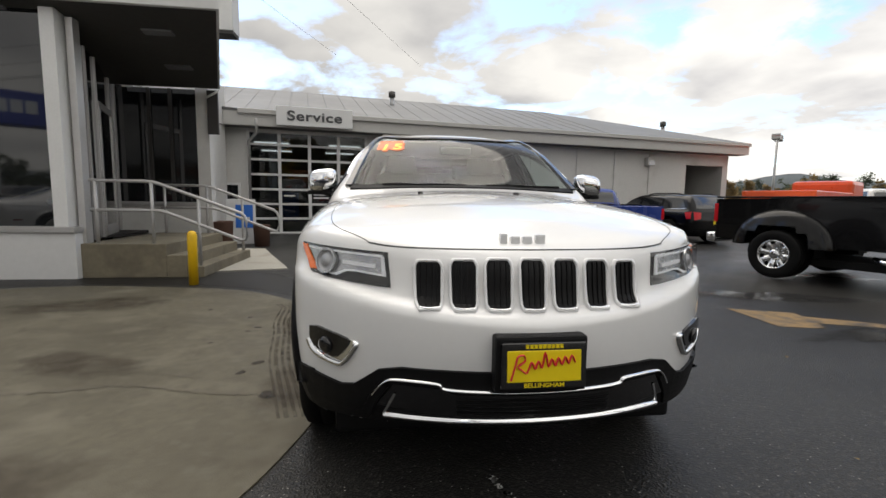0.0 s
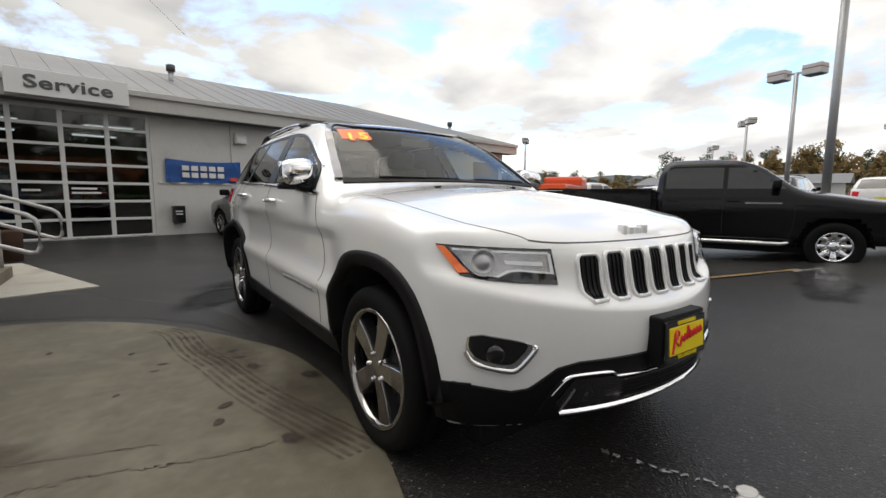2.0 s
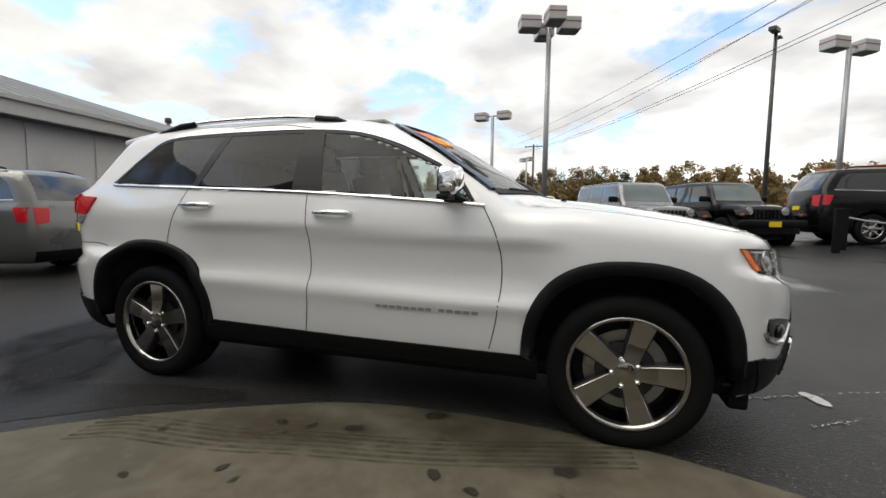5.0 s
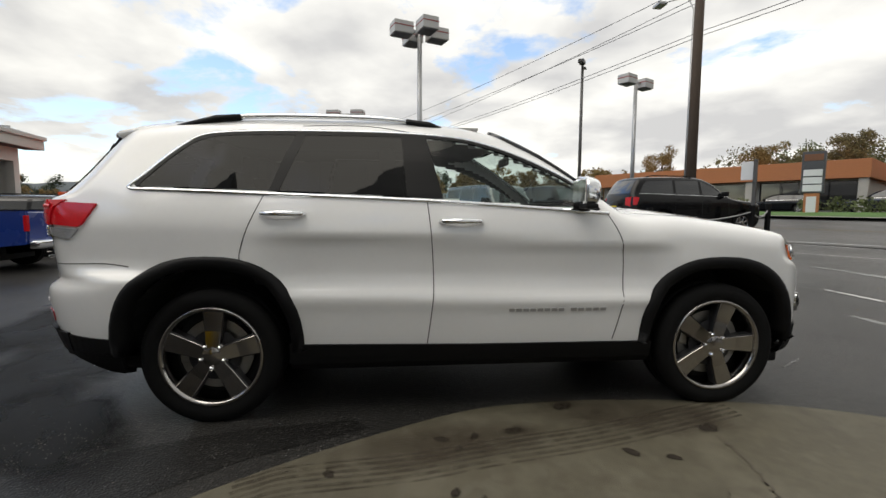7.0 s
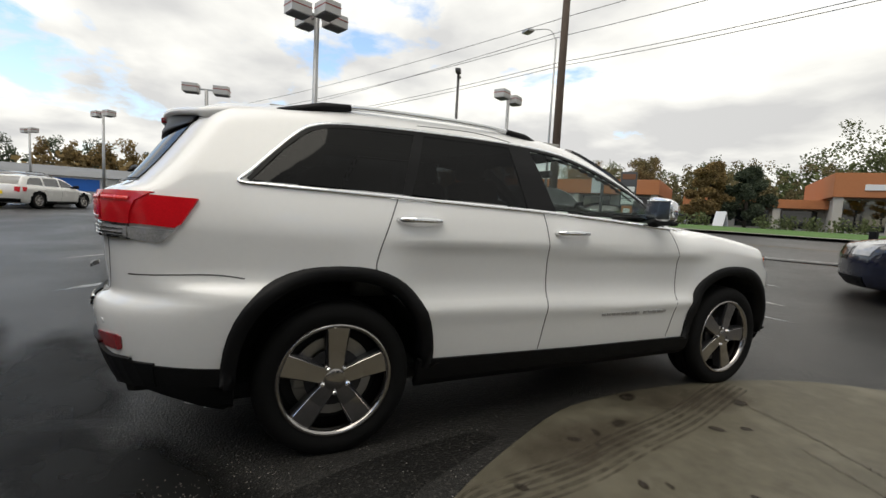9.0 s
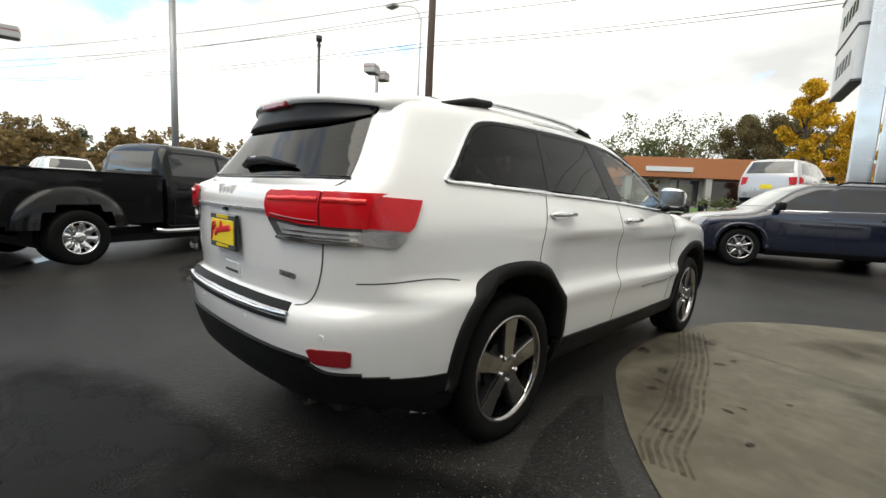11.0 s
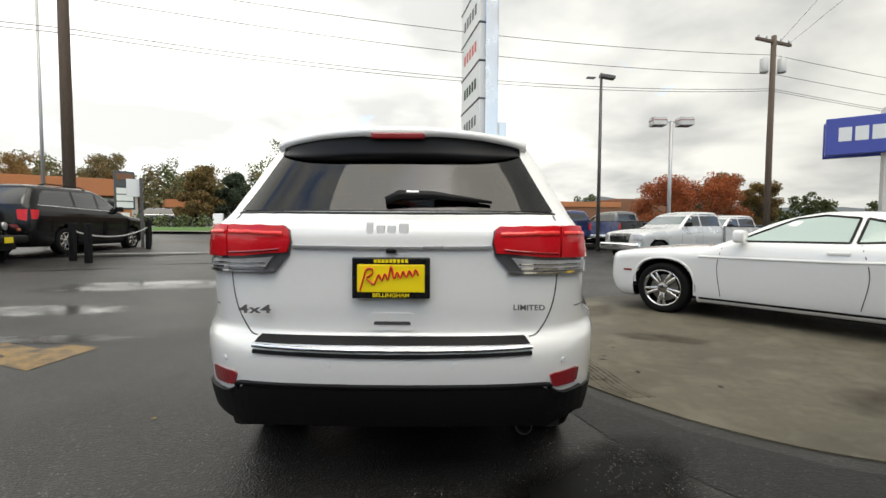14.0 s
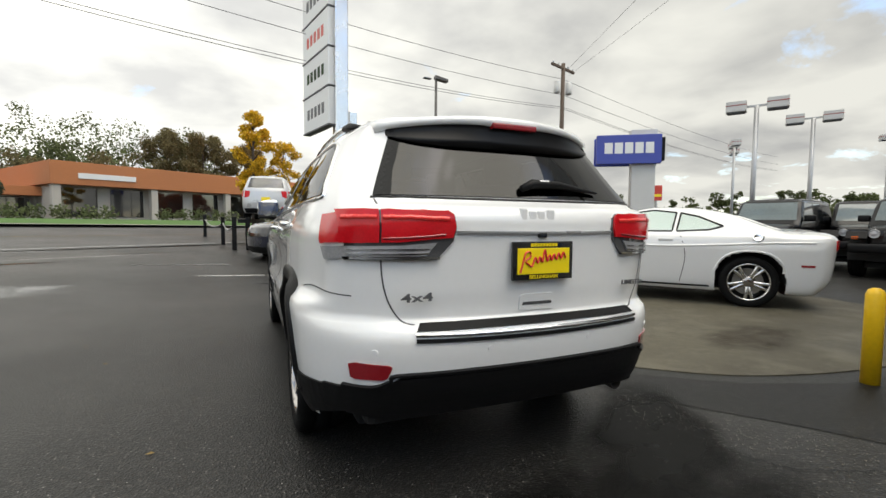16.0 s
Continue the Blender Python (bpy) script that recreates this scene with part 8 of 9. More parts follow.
for x, y, t in ((30, 9, 5.8), (54.8, 28.0, 6.4), (42, 16.2, 5.6), (26, 24, 5.8), (40, 4, 6), (-26, -14, 6.0), (-32, -18, 6.5), (-34, -10, 6.5), (-30, -24, 7)):
    box_lamp("galvanised lamp post with two boxy lamp heads", x, y, t, (40, 220))


def arm_lamp(label, x, y, top, turn, thing="street_lamp"):
    z0 = rise(x, y)
    post = empty(thing, label, "street lamp", "single lamp posts")
    post.matrix_basis = Matrix.Translation((x, y, z0)) @ Matrix.Rotation(radians(turn), 4, "Z")
    h = top - z0
    part("pole", tube([(0, 0, 0), (0, 0, h)], [0.09, 0.06], 8), POLE_DARK, post, "", True)
    head = part("lamp_head", box((0.05, -0.13, h - 0.22), (0.72, 0.13, h - 0.06), 0.03, Matrix.Rotation(radians(-5), 4, "Y")), POLE_DARK, post, "flat dark lamp head")
    part("lamp_glass", box((0.3, -0.1, h - 0.24), (0.66, 0.1, h - 0.2)), LAMP_GREY, head)
    return post


arm_lamp("dark pole with a single flat lamp head", 17.2, -7.95, 8.1, -30)
arm_lamp("dark pole with a single flat lamp head", -6.95, -15.5, 7.95, 10)


def utility_pole(label, x, y, top, r, arm=None, gear=False):
    z0 = rise(x, y)
    p = empty("utility_pole", label, "utility pole")
    p.matrix_basis = Matrix.Translation((x, y, z0))
    h = top - z0
    part("pole", tube([(0, 0, 0), (0.02, 0.0, h * 0.5), (0, 0, h)], [r, r * 0.9, r * 0.75], 12), TIMBER, p, "weathered timber pole", True)
    if arm:
        m = Matrix.Rotation(radians(arm), 4, "Z")
        part("crossarm", box((-1.2, -0.06, h - 0.35), (1.2, 0.06, h - 0.22), 0.01, m), TIMBER, p)
        for k in (-1.05, -0.5, 0.5, 1.05):
            part("insulator", lathe([(h - 0.22, 0.03), (h - 0.12, 0.05), (h - 0.06, 0.03)], "z", 8), GALV, p).matrix_basis = m @ Matrix.Translation((k, 0, 0))
    if gear:
        for k in (-0.42, 0.42):
            part("transformer", lathe([(h - 1.75, 0.17), (h - 1.7, 0.19), (h - 1.1, 0.19), (h - 1.02, 0.08)], "z", 14), LAMP_CREAM, p, "grey pole transformer", True).matrix_basis = Matrix.Translation((k, 0, 0))
    return p


utility_pole("tall weathered timber utility pole at the lot edge", 11.6, -9.75, 13.0, 0.17)
utility_pole("timber utility pole with crossarm and transformers", -15.95, -17.7, 10.5, 0.15, 20, True)
utility_pole("timber utility pole with crossarm", 58.0, 5.3, 10.0, 0.15, 80)
mast = empty("traffic_mast", "slim galvanised mast with a curved lamp arm", "street lamp")
mast.matrix_basis = Matrix.Translation((13.2, -10.6, rise(13.2, -10.6)))
part("pole", tube([(0, 0, 0), (0, 0, 8.3)], [0.06, 0.035], 8), GALV, mast, "", True)
part("lamp_arm", tube(flow([(0, 0, 8.2), (0.3, 0.15, 8.75), (1.1, 0.6, 8.9)]), 0.022, 6), GALV, mast)
part("lamp_head", box((1.0, 0.45, 8.83), (1.5, 0.8, 8.95), 0.03), GALV, mast)

WIRES = empty("overhead_cables", "thin dark cables sagging between utility poles", "cable")


def wire(a, b, sag, r=0.012):
    a, b = Vector(a), Vector(b)
    pts = [a.lerp(b, t) - Vector((0, 0, sag * 4 * t * (1 - t))) for t in (k / 16 for k in range(17))]
    part("cable", tube(pts, r, 5), WIRE, WIRES)


for z0, z1, s in ((9.0, 9.6, 0.5), (8.3, 8.7, 0.5), (7.3, 8.0, 0.6), (7.15, 7.9, 0.6)):
    wire((11.6, -9.75, z0), (-15.95, -17.7, z1), s)
    wire((-15.95, -17.7, z1), (-60, -31, z1), s)
    wire((11.6, -9.75, z0), (48, 6, z0 + 0.4), s)
wire((11.6, -9.75, 8.5), (58, 5.3, 9.8), 0.5)
wire((-15.95, -17.7, 9.9), (2, 30, 11), 0.4, 0.007)
wire((-16.4, -17.7, 9.9), (-4, 30, 11.4), 0.4, 0.007)


# ---- signs ----
def pylon():
    p = empty("pylon_sign", "tall mirror-bright pylon with stacked white sign panels", "sign")
    x0, y0 = -1.75, -11.35
    p.matrix_basis = Matrix.Translation((x0, y0, rise(x0, y0)))
    part("pylon_post", box((-0.22, -0.3, 0), (0.22, 0.3, 12.5), 0.05), CHROME_PYLON, p, "polished pylon post")
    part("pylon_post", box((-0.52, -0.22, 0), (-0.26, 0.22, 4.6), 0.03), CHROME_PYLON, p, "polished pylon post")
    m = Matrix.Translation((0.30, 0.1, 0)) @ Matrix.Rotation(radians(-78), 4, "Z")
    for k in range(6):
        z = 4.15 + k * 1.28
        panel = part("sign_panel", box((0, -0.12, z), (2.5, 0.12, z + 1.22), 0.02, m), SIGN_WHITE, p, "white sign panel")
        for j in range(5):
            w = 0.22
            part("sign_bar", box((0.4 + j * 0.36, -0.128, z + 0.42), (0.4 + j * 0.36 + w, 0.128, z + 0.78), 0.0, m), (SIGN_GREY, HEDGE, SIGN_RED, SIGN_GREY, PANEL_BLUE, SIGN_GREY)[k], panel)
        part("panel_frame", box((-0.02, -0.14, z - 0.05), (2.54, 0.14, z - 0.005), 0.0, m), SIGN_GREY, p)
    return p


pylon()


def blue_sign():
    p = empty("dealer_sign", "blue slab sign with pale letter bars on a grey pier", "sign")
    p.matrix_basis = Matrix.Translation((-20.6, -17.2, rise(-20.6, -17.2))) @ Matrix.Rotation(radians(-36), 4, "Z")
    part("sign_pier", box((-1.61, -0.44, 0), (-0.25, 0.44, 6.6), 0.02), LAMP_CREAM, p, "grey sign pier")
    part("sign_cap", box((-1.68, -0.40, 6.6), (-0.18, 0.40, 6.9), 0.02), LAMP_CREAM, p)
    panel = part("sign_panel", box((-1.86, 0.45, 4.80), (1.88, 0.75, 6.55), 0.03), SIGN_BLUE, p, "blue sign panel")
    part("sign_panel", box((-1.86, -0.75, 4.80), (1.88, -0.45, 6.55), 0.03), SIGN_BLUE, p, "blue sign panel")
    for k in range(5):
        x = -1.42 + k * 0.59
        part("letter_bar", box((x, 0.75, 5.42), (x + 0.47, 0.765, 6.08)), SIGN_WHITE, panel, "pale letter bar")
    part("sign_side", box((-2.12, -0.43, 5.0), (-1.88, 0.43, 6.4), 0.02), TRIM, p)
    return p


blue_sign()
tall = empty("road_sign", "small red and yellow sign board on a post", "sign")
tall.matrix_basis = Matrix.Translation((-28.8, -22, rise(-28.8, -22)))
part("post", tube([(0, 0, 0), (0, 0, 3.4)], 0.08, 8), GALV, tall)
part("sign_board", box((-0.42, -0.1, 3.0), (0.42, 0.1, 4.2), 0.02, Matrix.Rotation(radians(-40), 4, "Z")), SIGN_RED, tall, "red sign board")
part("sign_stripe", box((-0.36, -0.11, 3.3), (0.36, 0.11, 3.5), 0.0, Matrix.Rotation(radians(-40), 4, "Z")), STICKER_YELLOW, tall)


def plaza_sign():
    x, y = 17.5, -20.3
    p = empty("plaza_sign", "dark plaza sign with stacked tenant panels on a brick foot", "sign")
    p.matrix_basis = Matrix.Translation((x, y, rise(x, y))) @ Matrix.Rotation(radians(40), 4, "Z") @ Matrix.Diagonal((0.75, 0.8, 0.85, 1))
    part("sign_foot", box((-0.4, -0.22, 0), (0.4, 0.22, 1.3), 0.02), ORANGE_WALL, p, "orange-brown sign foot")
    part("sign_case", box((-0.62, -0.25, 1.3), (0.62, 0.25, 3.75), 0.03), SIGN_GREY, p, "dark sign case")
    for k, m in enumerate((SIGN_WHITE, SIGN_WHITE, SIGN_WHITE, SIGN_GREY, BRICK_FAR)):
        part("tenant_panel", box((-0.5, 0.25, 1.4 + k * 0.45), (0.5, 0.275, 1.78 + k * 0.45), 0.01), m, p)
        part("tenant_panel", box((-0.5, -0.275, 1.4 + k * 0.45), (0.5, -0.25, 1.78 + k * 0.45), 0.01), m, p)
    part("price_board", box((-0.26, 0.22, 0.15), (0.26, 0.24, 1.1)), SIGN_WHITE, p)
    return p


plaza_sign()
sign2 = empty("speed_sign", "grey road sign on a dark post", "sign")
sign2.matrix_basis = Matrix.Translation((10.2, -11.0, rise(10.2, -11.0))) @ Matrix.Rotation(radians(35), 4, "Z")
part("post", box((-0.05, -0.05, 0), (0.05, 0.05, 2.4)), POLE_DARK, sign2)
part("sign_board", box((-0.02, -0.08, 1.75), (0.42, -0.05, 2.35), 0.01), SIGN_WHITE, sign2, "pale sign board")
for z in (1.9, 2.15):
    part("sign_bar", box((0.05, -0.09, z), (0.2, -0.08, z + 0.12)), SIGN_GREY, sign2)
folding = empty("folding_sign", "white folding pavement sign on the grass", "sign")
folding.matrix_basis = Matrix.Translation((15.5, -26.5, rise(15.5, -26.5)))
for s in (-1, 1):
    part("sign_leaf", box((-0.35, -0.02, 0), (0.35, 0.02, 1.1), 0.0, Matrix.Translation((0, s * 0.3, 0)) @ Matrix.Rotation(radians(s * 16), 4, "X")), SIGN_WHITE, folding)

# ---- post and cable barrier by the street ----
barrier = empty("cable_barrier", "low black posts with a sagging chain by the street", "fence")
for run in ([(8.37, -6.4), (9.13, -6.86), (9.7, -10.55), (10.5, -11.8)], [(1.17, -9.9), (1.53, -9.95), (1.97, -13.03), (2.86, -17.25)]):
    for x, y in run:
        part("post", box((x - 0.06, y - 0.06, rise(x, y)), (x + 0.06, y + 0.06, rise(x, y) + 0.92), 0.012), TRIM, barrier, "black post")
        part("post_cap", box((x - 0.07, y - 0.07, rise(x, y) + 0.915), (x + 0.07, y + 0.07, rise(x, y) + 0.945), 0.012), TRIM, barrier)
    for (x0, y0), (x1, y1) in zip(run[1:], run[2:]):
        a, b = Vector((x0, y0, rise(x0, y0) + 0.75)), Vector((x1, y1, rise(x1, y1) + 0.75))
        part("chain", tube([a.lerp(b, t) - Vector((0, 0, 0.9 * t * (1 - t))) for t in (k / 8 for k in range(9))], 0.022, 5), GALV, barrier)
ramp = empty("display_ramp", "dark steel display ramp under a raised car", "ramp")
ramp.matrix_basis = ground_pose(0.2, -17.0, -8)
for x in (-0.8, 0.8):
    part("ramp_track", box((x - 0.22, -2.4, 0.70), (x + 0.22, 2.4, 0.85), 0.01), TRIM, ramp)
    for y in (-1.6, 1.6):
        part("ramp_leg", box((x - 0.06, y - 0.06, 0), (x + 0.06, y + 0.06, 0.72)), TRIM, ramp)

# ---- street, verge, plaza ----
MALL_DIR = Vector((-0.835, -0.55, 0))
MALL_TURN = math.degrees(math.atan2(-0.55, -0.835))


def street_pose(along, off):
    """A place by the plaza front: along its line, and off it towards the lot."""
    p = Vector((22, -23.2, 0)) + MALL_DIR * along + Vector((-0.55, 0.835, 0)) * off
    return p


def draped(name, label, category, material, a0, a1, o0, o1, lift, na=40, no=4, kind="structure"):
    bm = bmesh.new()
    g = []
    for i in range(na + 1):
        row = []
        for j in range(no + 1):
            p = street_pose(a0 + (a1 - a0) * i / na, o0 + (o1 - o0) * j / no)
            row.append(bm.verts.new((p.x, p.y, rise(p.x, p.y) + lift)))
        g.append(row)
    for i in range(na):
        for j in range(no):
            bm.faces.new((g[i][j], g[i + 1][j], g[i + 1][j + 1], g[i][j + 1]))
    bmesh.ops.recalc_face_normals(bm, faces=bm.faces)
    bm.normal_update()
    if bm.faces[0].normal.z < 0:
        bmesh.ops.reverse_faces(bm, faces=bm.faces)
    return tagged(part(name, bm, material, None, label, True), category=category, kind=kind)


draped("road", "wet grey street in front of the plaza", "road", ROAD, -120, 120, 9.5, 19.5, 0.02, 120, 6)
draped("verge", "mown green grass verge along the street", "grass", GRASS, -30, 70, 3.5, 9.3, 0.14, 60, 4)
draped("kerb", "pale concrete kerb along the verge", "kerb", KERB, -30, 70, 9.2, 9.55, 0.15, 60, 1)
draped("road_line", "worn white edge line on the street", "road line", LINE_WHITE, -120, 120, 18.9, 19.05, 0.026, 120, 1)
draped("road_line", "worn yellow centre line on the street", "road line", LINE_YELLOW, -120, 120, 14.3, 14.45, 0.026, 120, 1)


def mall():
    m = empty("plaza_building", "low shopping plaza with an orange fascia and dark shop windows", "building")
    base = street_pose(0, 0) * 1.27 - Vector((0, 0.95, 0))
    m.matrix_basis = Matrix.Translation((base.x, base.y, rise(base.x, base.y) - 0.1)) @ Matrix.Rotation(radians(MALL_TURN), 4, "Z") @ Matrix.Diagonal((1.27, 1.27, 1.0, 1.0))
    # local x along the line; the front is towards -y in this frame
    for x0, x1, h, f0, dy in ((-13.5, 2.5, 3.9, 2.6, 0.0), (4.5, 12.0, 2.6, 1.9, 1.5), (12.0, 30.0, 4.4, 2.7, -1.0)):
        part("wall", box((x0, dy, 0), (x1, dy + 9, f0)), MALL_WALL, m, "cream shop wall")
        part("fascia", box((x0 - 0.3, dy - 1.0, f0), (x1 + 0.3, dy + 9, h), 0.03), ORANGE_WALL, m, "orange fascia")
        n = int((x1 - x0) / 2.4)
        for k in range(n):
            a = x0 + (x1 - x0) * k / n + 0.35
            part("shop_window", box((a, dy - 0.06, 0.35), (a + (x1 - x0) / n - 0.7, dy + 0.02, f0 - 0.15), 0.0), DARK_GLASS, m, "dark shop window")
        for k in range(0, n + 1, 2):
            a = x0 + (x1 - x0) * k / n
            part("pillar", box((a - 0.2, dy - 0.9, 0), (a + 0.2, dy - 0.5, f0), 0.01), MALL_WALL, m, "cream pillar")
    part("shop_sign", box((13.0, -2.06, 3.2), (16.0, -2.0, 3.6), 0.0), SIGN_WHITE, m)
    return m


mall()
far_wall = empty("far_building", "low brown building beyond the lot", "building")
far_wall.matrix_basis = Matrix.Translation((-12, -52, 0.2)) @ Matrix.Rotation(radians(8), 4, "Z")
part("wall", box((-8, -5, 0), (9, 5, 4.0), 0.05), BRICK_FAR, far_wall)
part("wall", box((-16, -6, 0), (-8, 4, 4.6), 0.05), BRICK_FAR, far_wall)
part("parapet", box((-8.1, -5.1, 3.5), (9.1, 5.1, 4.1), 0.02), ORANGE_WALL, far_wall)
white_shed = empty("far_building", "long white dealership building with a blue banner", "building")
white_shed.matrix_basis = Matrix.Translation((52, 18, 0.2)) @ Matrix.Rotation(radians(100), 4, "Z")
part("wall", box((-9, -4, 0), (9, 4, 2.3), 0.05), CREAM_PAINT, white_shed)
part("banner", box((-4, 4.0, 1.0), (4, 4.1, 2.1)), PANEL_BLUE, white_shed)
part("roof", prism([(-4.4, 2.3), (4.4, 2.3), (0, 3.3)], -9.3, 9.3, "x"), ROOF_METAL, white_shed)
truck = empty("dump_truck", "orange flatbed truck with a tilted load bed", "truck")
truck.matrix_basis = ground_pose(18.0, 13.5, 118)
part("bed", box((-1.2, -0.5, 1.25), (1.2, 4.2, 1.75), 0.04), ORANGE_PAINT, truck, "orange load bed")
part("cab", box((-1.1, -2.6, 0.7), (1.1, -0.8, 2.3), 0.18), ORANGE_PAINT, truck, "orange cab")
part("windscreen", box((-0.95, -2.63, 1.5), (0.95, -2.58, 2.15), 0.02), CAR_GLASS, truck)
part("chassis", box((-0.5, -2.4, 0.6), (0.5, 4.1, 0.95)), TRIM, truck)
for s in (-1, 1):
    for y in (-1.8, 2.2, 3.2):
        add_wheel(truck, s * 0.95, y, 0.5, 0.5, 0.28, 0.3, "steel")

# ---- trees and woods ----
def leaf_clump(bm, c, r, n, size, rng):
    for _ in range(n):
        d = Vector((rng.gauss(0, 1), rng.gauss(0, 1), rng.gauss(0, 1)))
        d = d.normalized() * r * rng.random() ** 0.45
        p = c + Vector((d.x, d.y, d.z * 0.8))
        a = Vector((rng.gauss(0, 1), rng.gauss(0, 1), rng.gauss(0, 1))).normalized()
        b = a.orthogonal().normalized()
        s = size * (0.6 + 0.8 * rng.random())
        bm.faces.new([bm.verts.new(p + a * s), bm.verts.new(p + b * s * 0.6), bm.verts.new(p - a * s), bm.verts.new(p - b * s * 0.6)])


def tree(name, label, x, y, height, spread, leaf_mat, seed, density=1.0, trunk=0.14, size=0.12, low=0.3, columnar=False):
    rng = random.Random(seed)
    t = empty(name, label, "tree")
    t.matrix_basis = Matrix.Translation((x, y, rise(x, y)))
    bm = bmesh.new()
    add_tube(bm, [(0, 0, 0), (rng.uniform(-.1, .1), rng.uniform(-.1, .1), height * 0.4), (rng.uniform(-.2, .2), rng.uniform(-.2, .2), height * 0.8)], [trunk, trunk * 0.75, trunk * 0.2], 8)
    ends = []
    for k in range(13):
        z = height * (low + (0.9 - low) * k / 13)
        a = k * 2.4 + rng.random()
        reach = spread * (1.0 - 0.6 * abs(k / 13 - 0.35)) * rng.uniform(0.6, 1.0)
        if columnar:
            reach = spread * (1 - k / 16) * rng.uniform(0.7, 1)
        e = Vector((math.cos(a) * reach, math.sin(a) * reach, min(height, z + reach * 0.5)))
        mid = e * 0.5 + Vector((0, 0, z * 0.5)) - Vector((0, 0, e.z * 0.0))
        mid.z = (z + e.z) / 2 - 0.05
        add_tube(bm, [(0, 0, z * 0.92), mid, e], [trunk * 0.35, trunk * 0.2, trunk * 0.06], 5)
        ends += [e, mid.lerp(e, 0.5)]
    part("trunk", bm, BARK, t, "", True)
    cr = bmesh.new()
    for e in ends + [Vector((0, 0, height * 0.9))]:
        for _ in range(2):
            leaf_clump(cr, e + Vector((rng.gauss(0, 0.25), rng.gauss(0, 0.25), rng.gauss(0, 0.2))) * spread * 0.5, spread * 0.30, int(260 * density), size * 0.62, rng)
    part("crown", cr, leaf_mat, t)
    return t


tree("maple_tree", "slim yellow autumn tree beyond the lot", 0.9, -25.5, 7.6, 1.2, LEAF_YELLOW, 3, 0.5, 0.12, 0.13, 0.3)
tree("maple_tree", "yellow autumn tree with thinning leaves", -0.9, -26.5, 5.8, 1.1, LEAF_YELLOW, 8, 0.26, 0.09, 0.12, 0.35)
tree("maple_tree", "rust-red autumn tree behind parked trucks", -16.2, -28.0, 4.3, 2.3, LEAF_RED, 5, 0.8, 0.14, 0.12, 0.2)
tree("maple_tree", "rust-red autumn tree behind parked trucks", -19.8, -28.8, 4.7, 2.4, LEAF_RED, 6, 0.8, 0.14, 0.12, 0.2)
tree("conifer", "golden conifer behind the plaza sign", 17.5, -28.0, 4.6, 1.4, LEAF_OCHRE, 9, 1.5, 0.12, 0.12, 0.1, True)
tree("conifer", "dark green conifer behind the plaza sign", 15.8, -29.5, 4.2, 1.5, LEAF_PINE, 10, 1.5, 0.12, 0.12, 0.1, True)
tree("shade_tree", "olive-brown autumn tree behind the plaza", 6.4, -62, 11.5, 3.2, LEAF_OLIVE, 11, 1.2, 0.2, 0.18, 0.35)
tree("shade_tree", "olive-brown autumn tree behind the plaza", 10.9, -64.5, 12.2, 3.4, LEAF_OLIVE, 12, 1.2, 0.2, 0.18, 0.35)
tree("shade_tree", "olive-brown autumn tree behind the plaza", 1.3, -67, 10.6, 2.8, LEAF_OCHRE, 13, 1.1, 0.2, 0.18, 0.35)
tree("shade_tree", "thin brown autumn tree behind the plaza", 42, -27, 6.6, 1.9, LEAF_OCHRE, 14, 0.6, 0.16, 0.10, 0.3)
tree("shade_tree", "thin brown autumn tree behind the plaza", 37, -34, 6.6, 1.9, LEAF_OCHRE, 15, 0.6, 0.16, 0.10, 0.3)
tree("shade_tree", "thin brown autumn tree behind the plaza", 32, -38, 7.2, 2.0, LEAF_OLIVE, 16, 0.7, 0.16, 0.11, 0.3)
tree("shade_tree", "thin autumn tree by the far sign", -23, -33, 5.5, 1.8, LEAF_OLIVE, 21, 0.8, 0.12, 0.14, 0.3)
tree("shade_tree", "thin autumn tree by the far sign", -27, -34, 5.0, 1.6, LEAF_OCHRE, 22, 0.8, 0.12, 0.14, 0.3)


def woods(label, pts, height, depth, leaf_mat, seed, step=2.6, size=0.55, base=0.0):
    """A far belt of trees: thin trunks and many leaf clumps along a line."""
    rng = random.Random(seed)
    co, fs = [], []

    def spray(c, r, n, s):
        for _ in range(n):
            d = Vector((rng.gauss(0, 1), rng.gauss(0, 1), rng.gauss(0, 1)))
            p = c + d.normalized() * r * rng.random() ** 0.5
            p.z = max(base, p.z)
            u = Vector((rng.gauss(0, 1), rng.gauss(0, 1), rng.gauss(0, 1))).normalized()
            v = u.orthogonal().normalized()
            k, w = len(co), s * rng.uniform(0.5, 1.3)
            co.extend((p + u * w, p + v * w * 0.7, p - u * w * 0.8, p - v * w * 0.6))
            fs.append((k, k + 1, k + 2, k + 3))
    pts = [Vector((a, b, 0)) for a, b in pts]
    for a, b in zip(pts, pts[1:]):
        n = max(1, int((b - a).length / step))
        for k in range(n):
            p = a.lerp(b, (k + rng.random()) / n)
            for _ in range(2):
                q = p + Vector((rng.uniform(-depth, depth), rng.uniform(-depth, depth), 0))
                h = height * rng.uniform(0.72, 1.05)
                w = h * rng.uniform(0.16, 0.24)
                spray(Vector((q.x, q.y, base + h * 0.40)), h * 0.40, 60, size * 1.1)
                for _ in range(12):
                    z = h * rng.uniform(0.15, 0.97)
                    s = (1.05 - abs(z / h - 0.4)) * w
                    spray(Vector((q.x + rng.gauss(0, s * 0.6), q.y + rng.gauss(0, s * 0.6), base + z)), w * 0.5, 54, size * 0.42)
    me = bpy.data.meshes.new("far_woods")
    me.from_pydata(co, [], fs)
    me.materials.append(leaf_mat)
    return tagged(new("far_woods", me), label, "woods", kind="stuff")


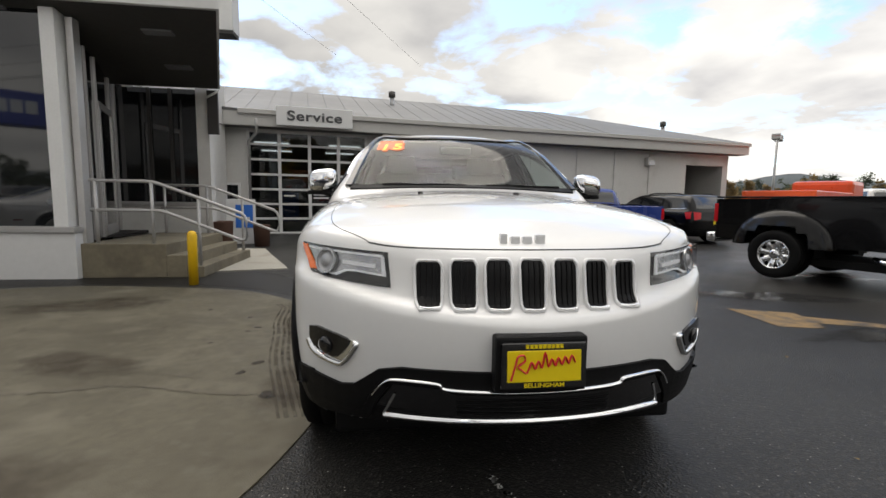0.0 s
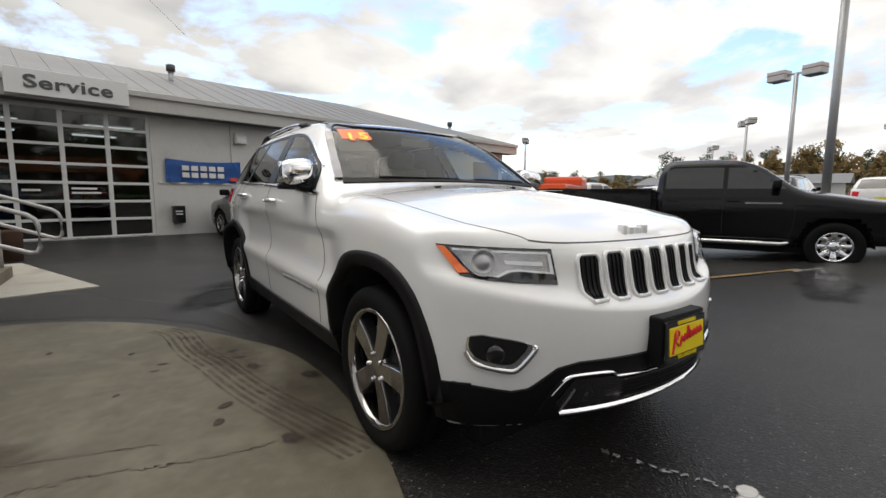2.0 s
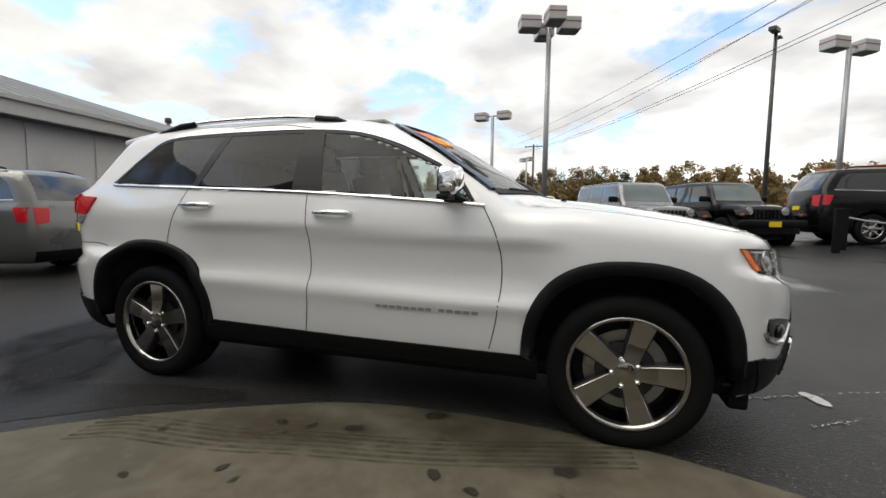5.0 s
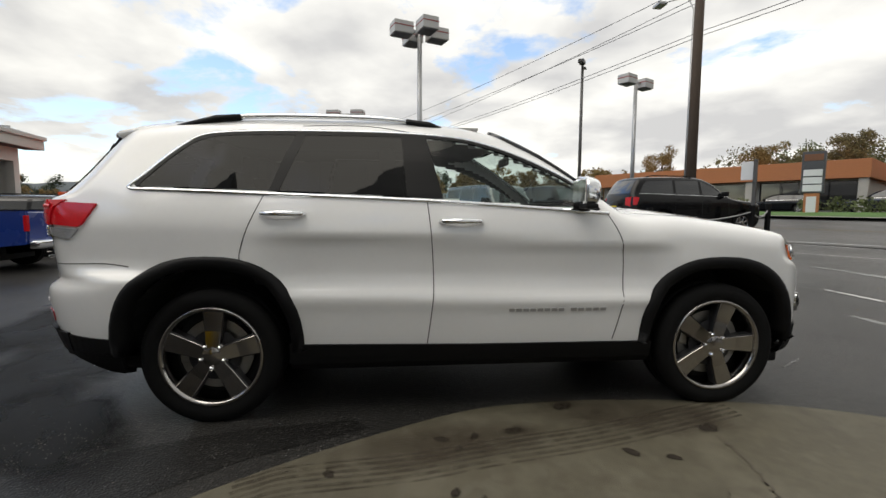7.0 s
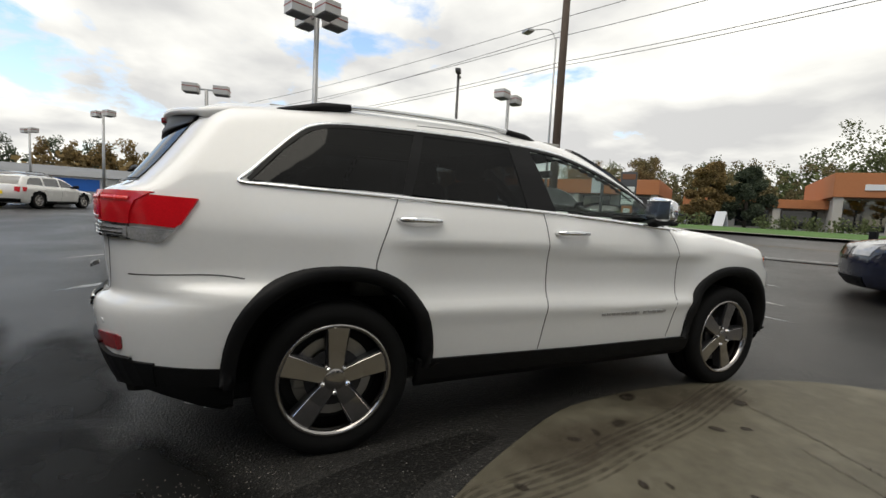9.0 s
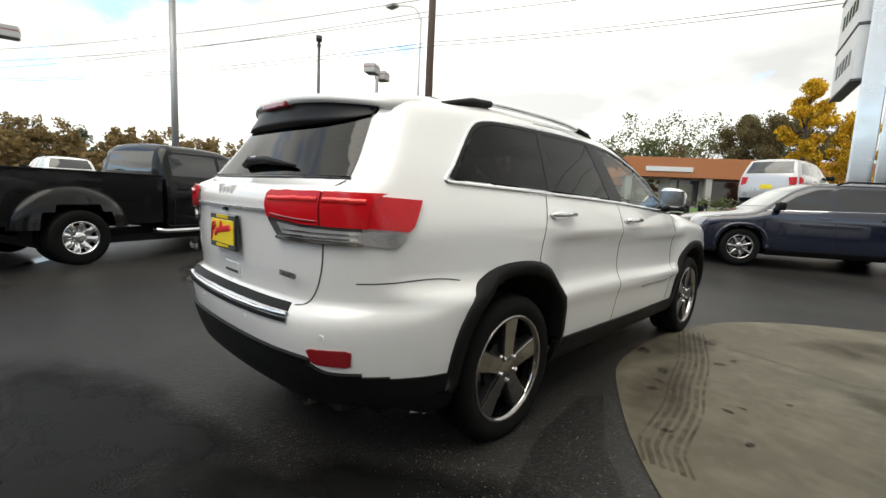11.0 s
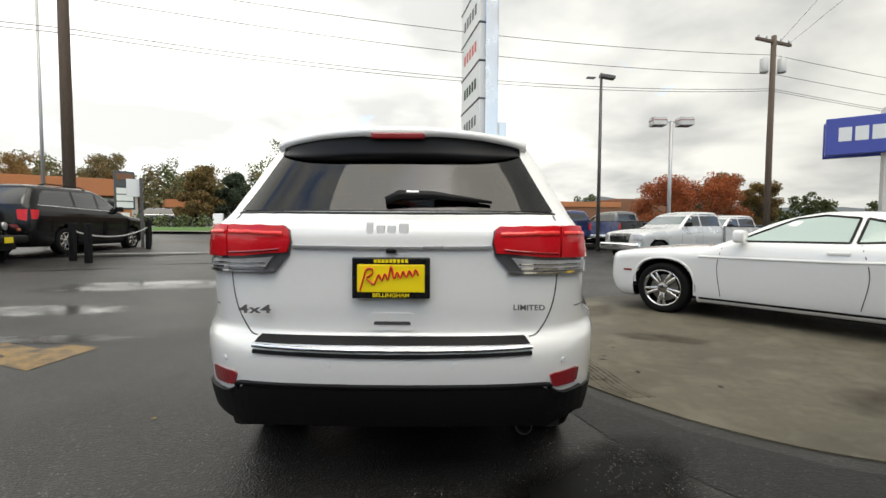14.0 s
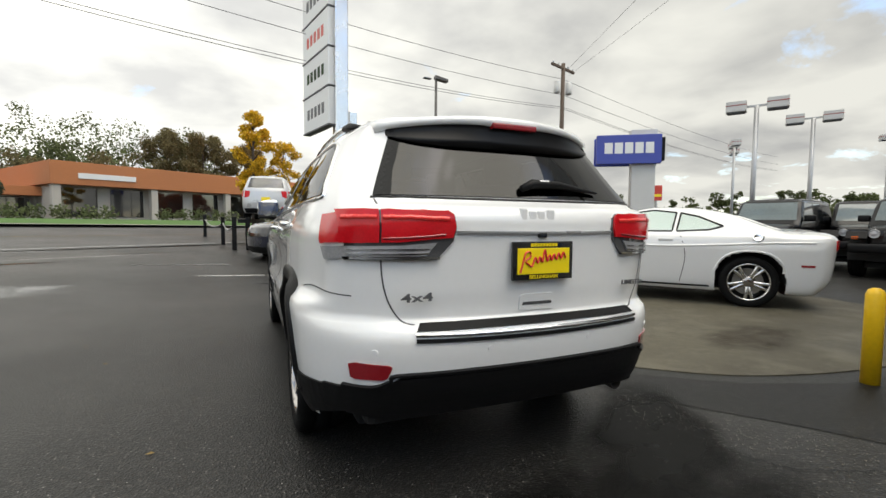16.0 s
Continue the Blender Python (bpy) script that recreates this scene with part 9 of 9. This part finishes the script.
woods("ochre autumn woods beyond the street", [(75, 22), (80, 0), (74, -24), (66, -44)], 7.6, 6, LEAF_OCHRE, 31, 1.35, 0.5, 0.8)
woods("dark conifers on the horizon", [(95, 50), (100, 22), (102, 6), (98, -12)], 9.5, 4, LEAF_PINE, 32, 2.6, 0.55, 0.8)
woods("dull green woods behind the plaza", [(58, -50), (44, -60), (30, -66)], 10, 4, LEAF_GREEN, 33, 1.7, 0.42, 0.8)
woods("tall dull green woods behind the plaza", [(30, -66), (18, -70), (6, -72)], 13.5, 4, LEAF_GREEN, 38, 1.7, 0.42, 0.8)
woods("olive autumn woods behind the plaza", [(54, -44), (40, -52), (26, -58), (14, -60)], 8.6, 3, LEAF_OLIVE, 34, 2.0, 0.36, 0.8)
woods("ochre autumn trees beyond the service building", [(30, 46), (42, 38), (55, 32), (70, 27)], 4.0, 4, LEAF_OCHRE, 35, 1.4, 0.32, 0)
woods("dark trees beyond the service building", [(34, 58), (60, 46), (86, 36)], 5.2, 4, LEAF_PINE, 36, 1.5, 0.34, 0)
woods("dull woods on the far side", [(-10, -80), (-40, -76), (-70, -60), (-90, -30)], 7, 4, LEAF_GREEN, 37, 4.0, 0.6, 0)
hedge = bmesh.new()
rng_h = random.Random(50)
for k in range(34):
    p = street_pose(-6 + k * 1.1, 3.0 + rng_h.uniform(-0.4, 0.4))
    if k % 7 < 5:
        leaf_clump(hedge, Vector((p.x, p.y, rise(p.x, p.y) + 0.45)), 0.62, 160, 0.09, rng_h)
tagged(part("hedge", hedge, LEAF_GREEN, None, "clipped green shrubs along the verge"), category="hedge", kind="stuff")


def hill(label, dist, a0, a1, h, seed):
    bm = bmesh.new()
    rows = []
    n = 60
    for k in range(n + 1):
        a = radians(a0 + (a1 - a0) * k / n)
        e = math.sin(math.pi * k / n) ** 0.6
        top = h * e * (0.75 + 0.35 * noise.noise(Vector((k * 0.13, seed, 0))) + 0.06 * noise.noise(Vector((k * 0.9, seed, 3))))
        c, s = math.cos(a), math.sin(a)
        rows.append([bm.verts.new((c * dist * f, s * dist * f, max(-2, top * g))) for f, g in ((0.85, -0.1), (0.95, 0.7), (1.0, 1.0), (1.2, 0.4), (1.4, -0.1))])
    for r0, r1 in zip(rows, rows[1:]):
        for j in range(4):
            bm.faces.new((r0[j], r1[j], r1[j + 1], r0[j + 1]))
    return tagged(part("hills", bm, HILL, None, label, True), category="hills", kind="structure")


hill("low wooded hills on the horizon, haze in their blue-grey colour", 900, 15, 75, 62, 4.2)
hill("low wooded hills on the horizon, haze in their blue-grey colour", 800, -140, -85, 58, 7.7)
hill("low wooded hills on the horizon, haze in their blue-grey colour", 900, -75, 10, 60, 2.4)
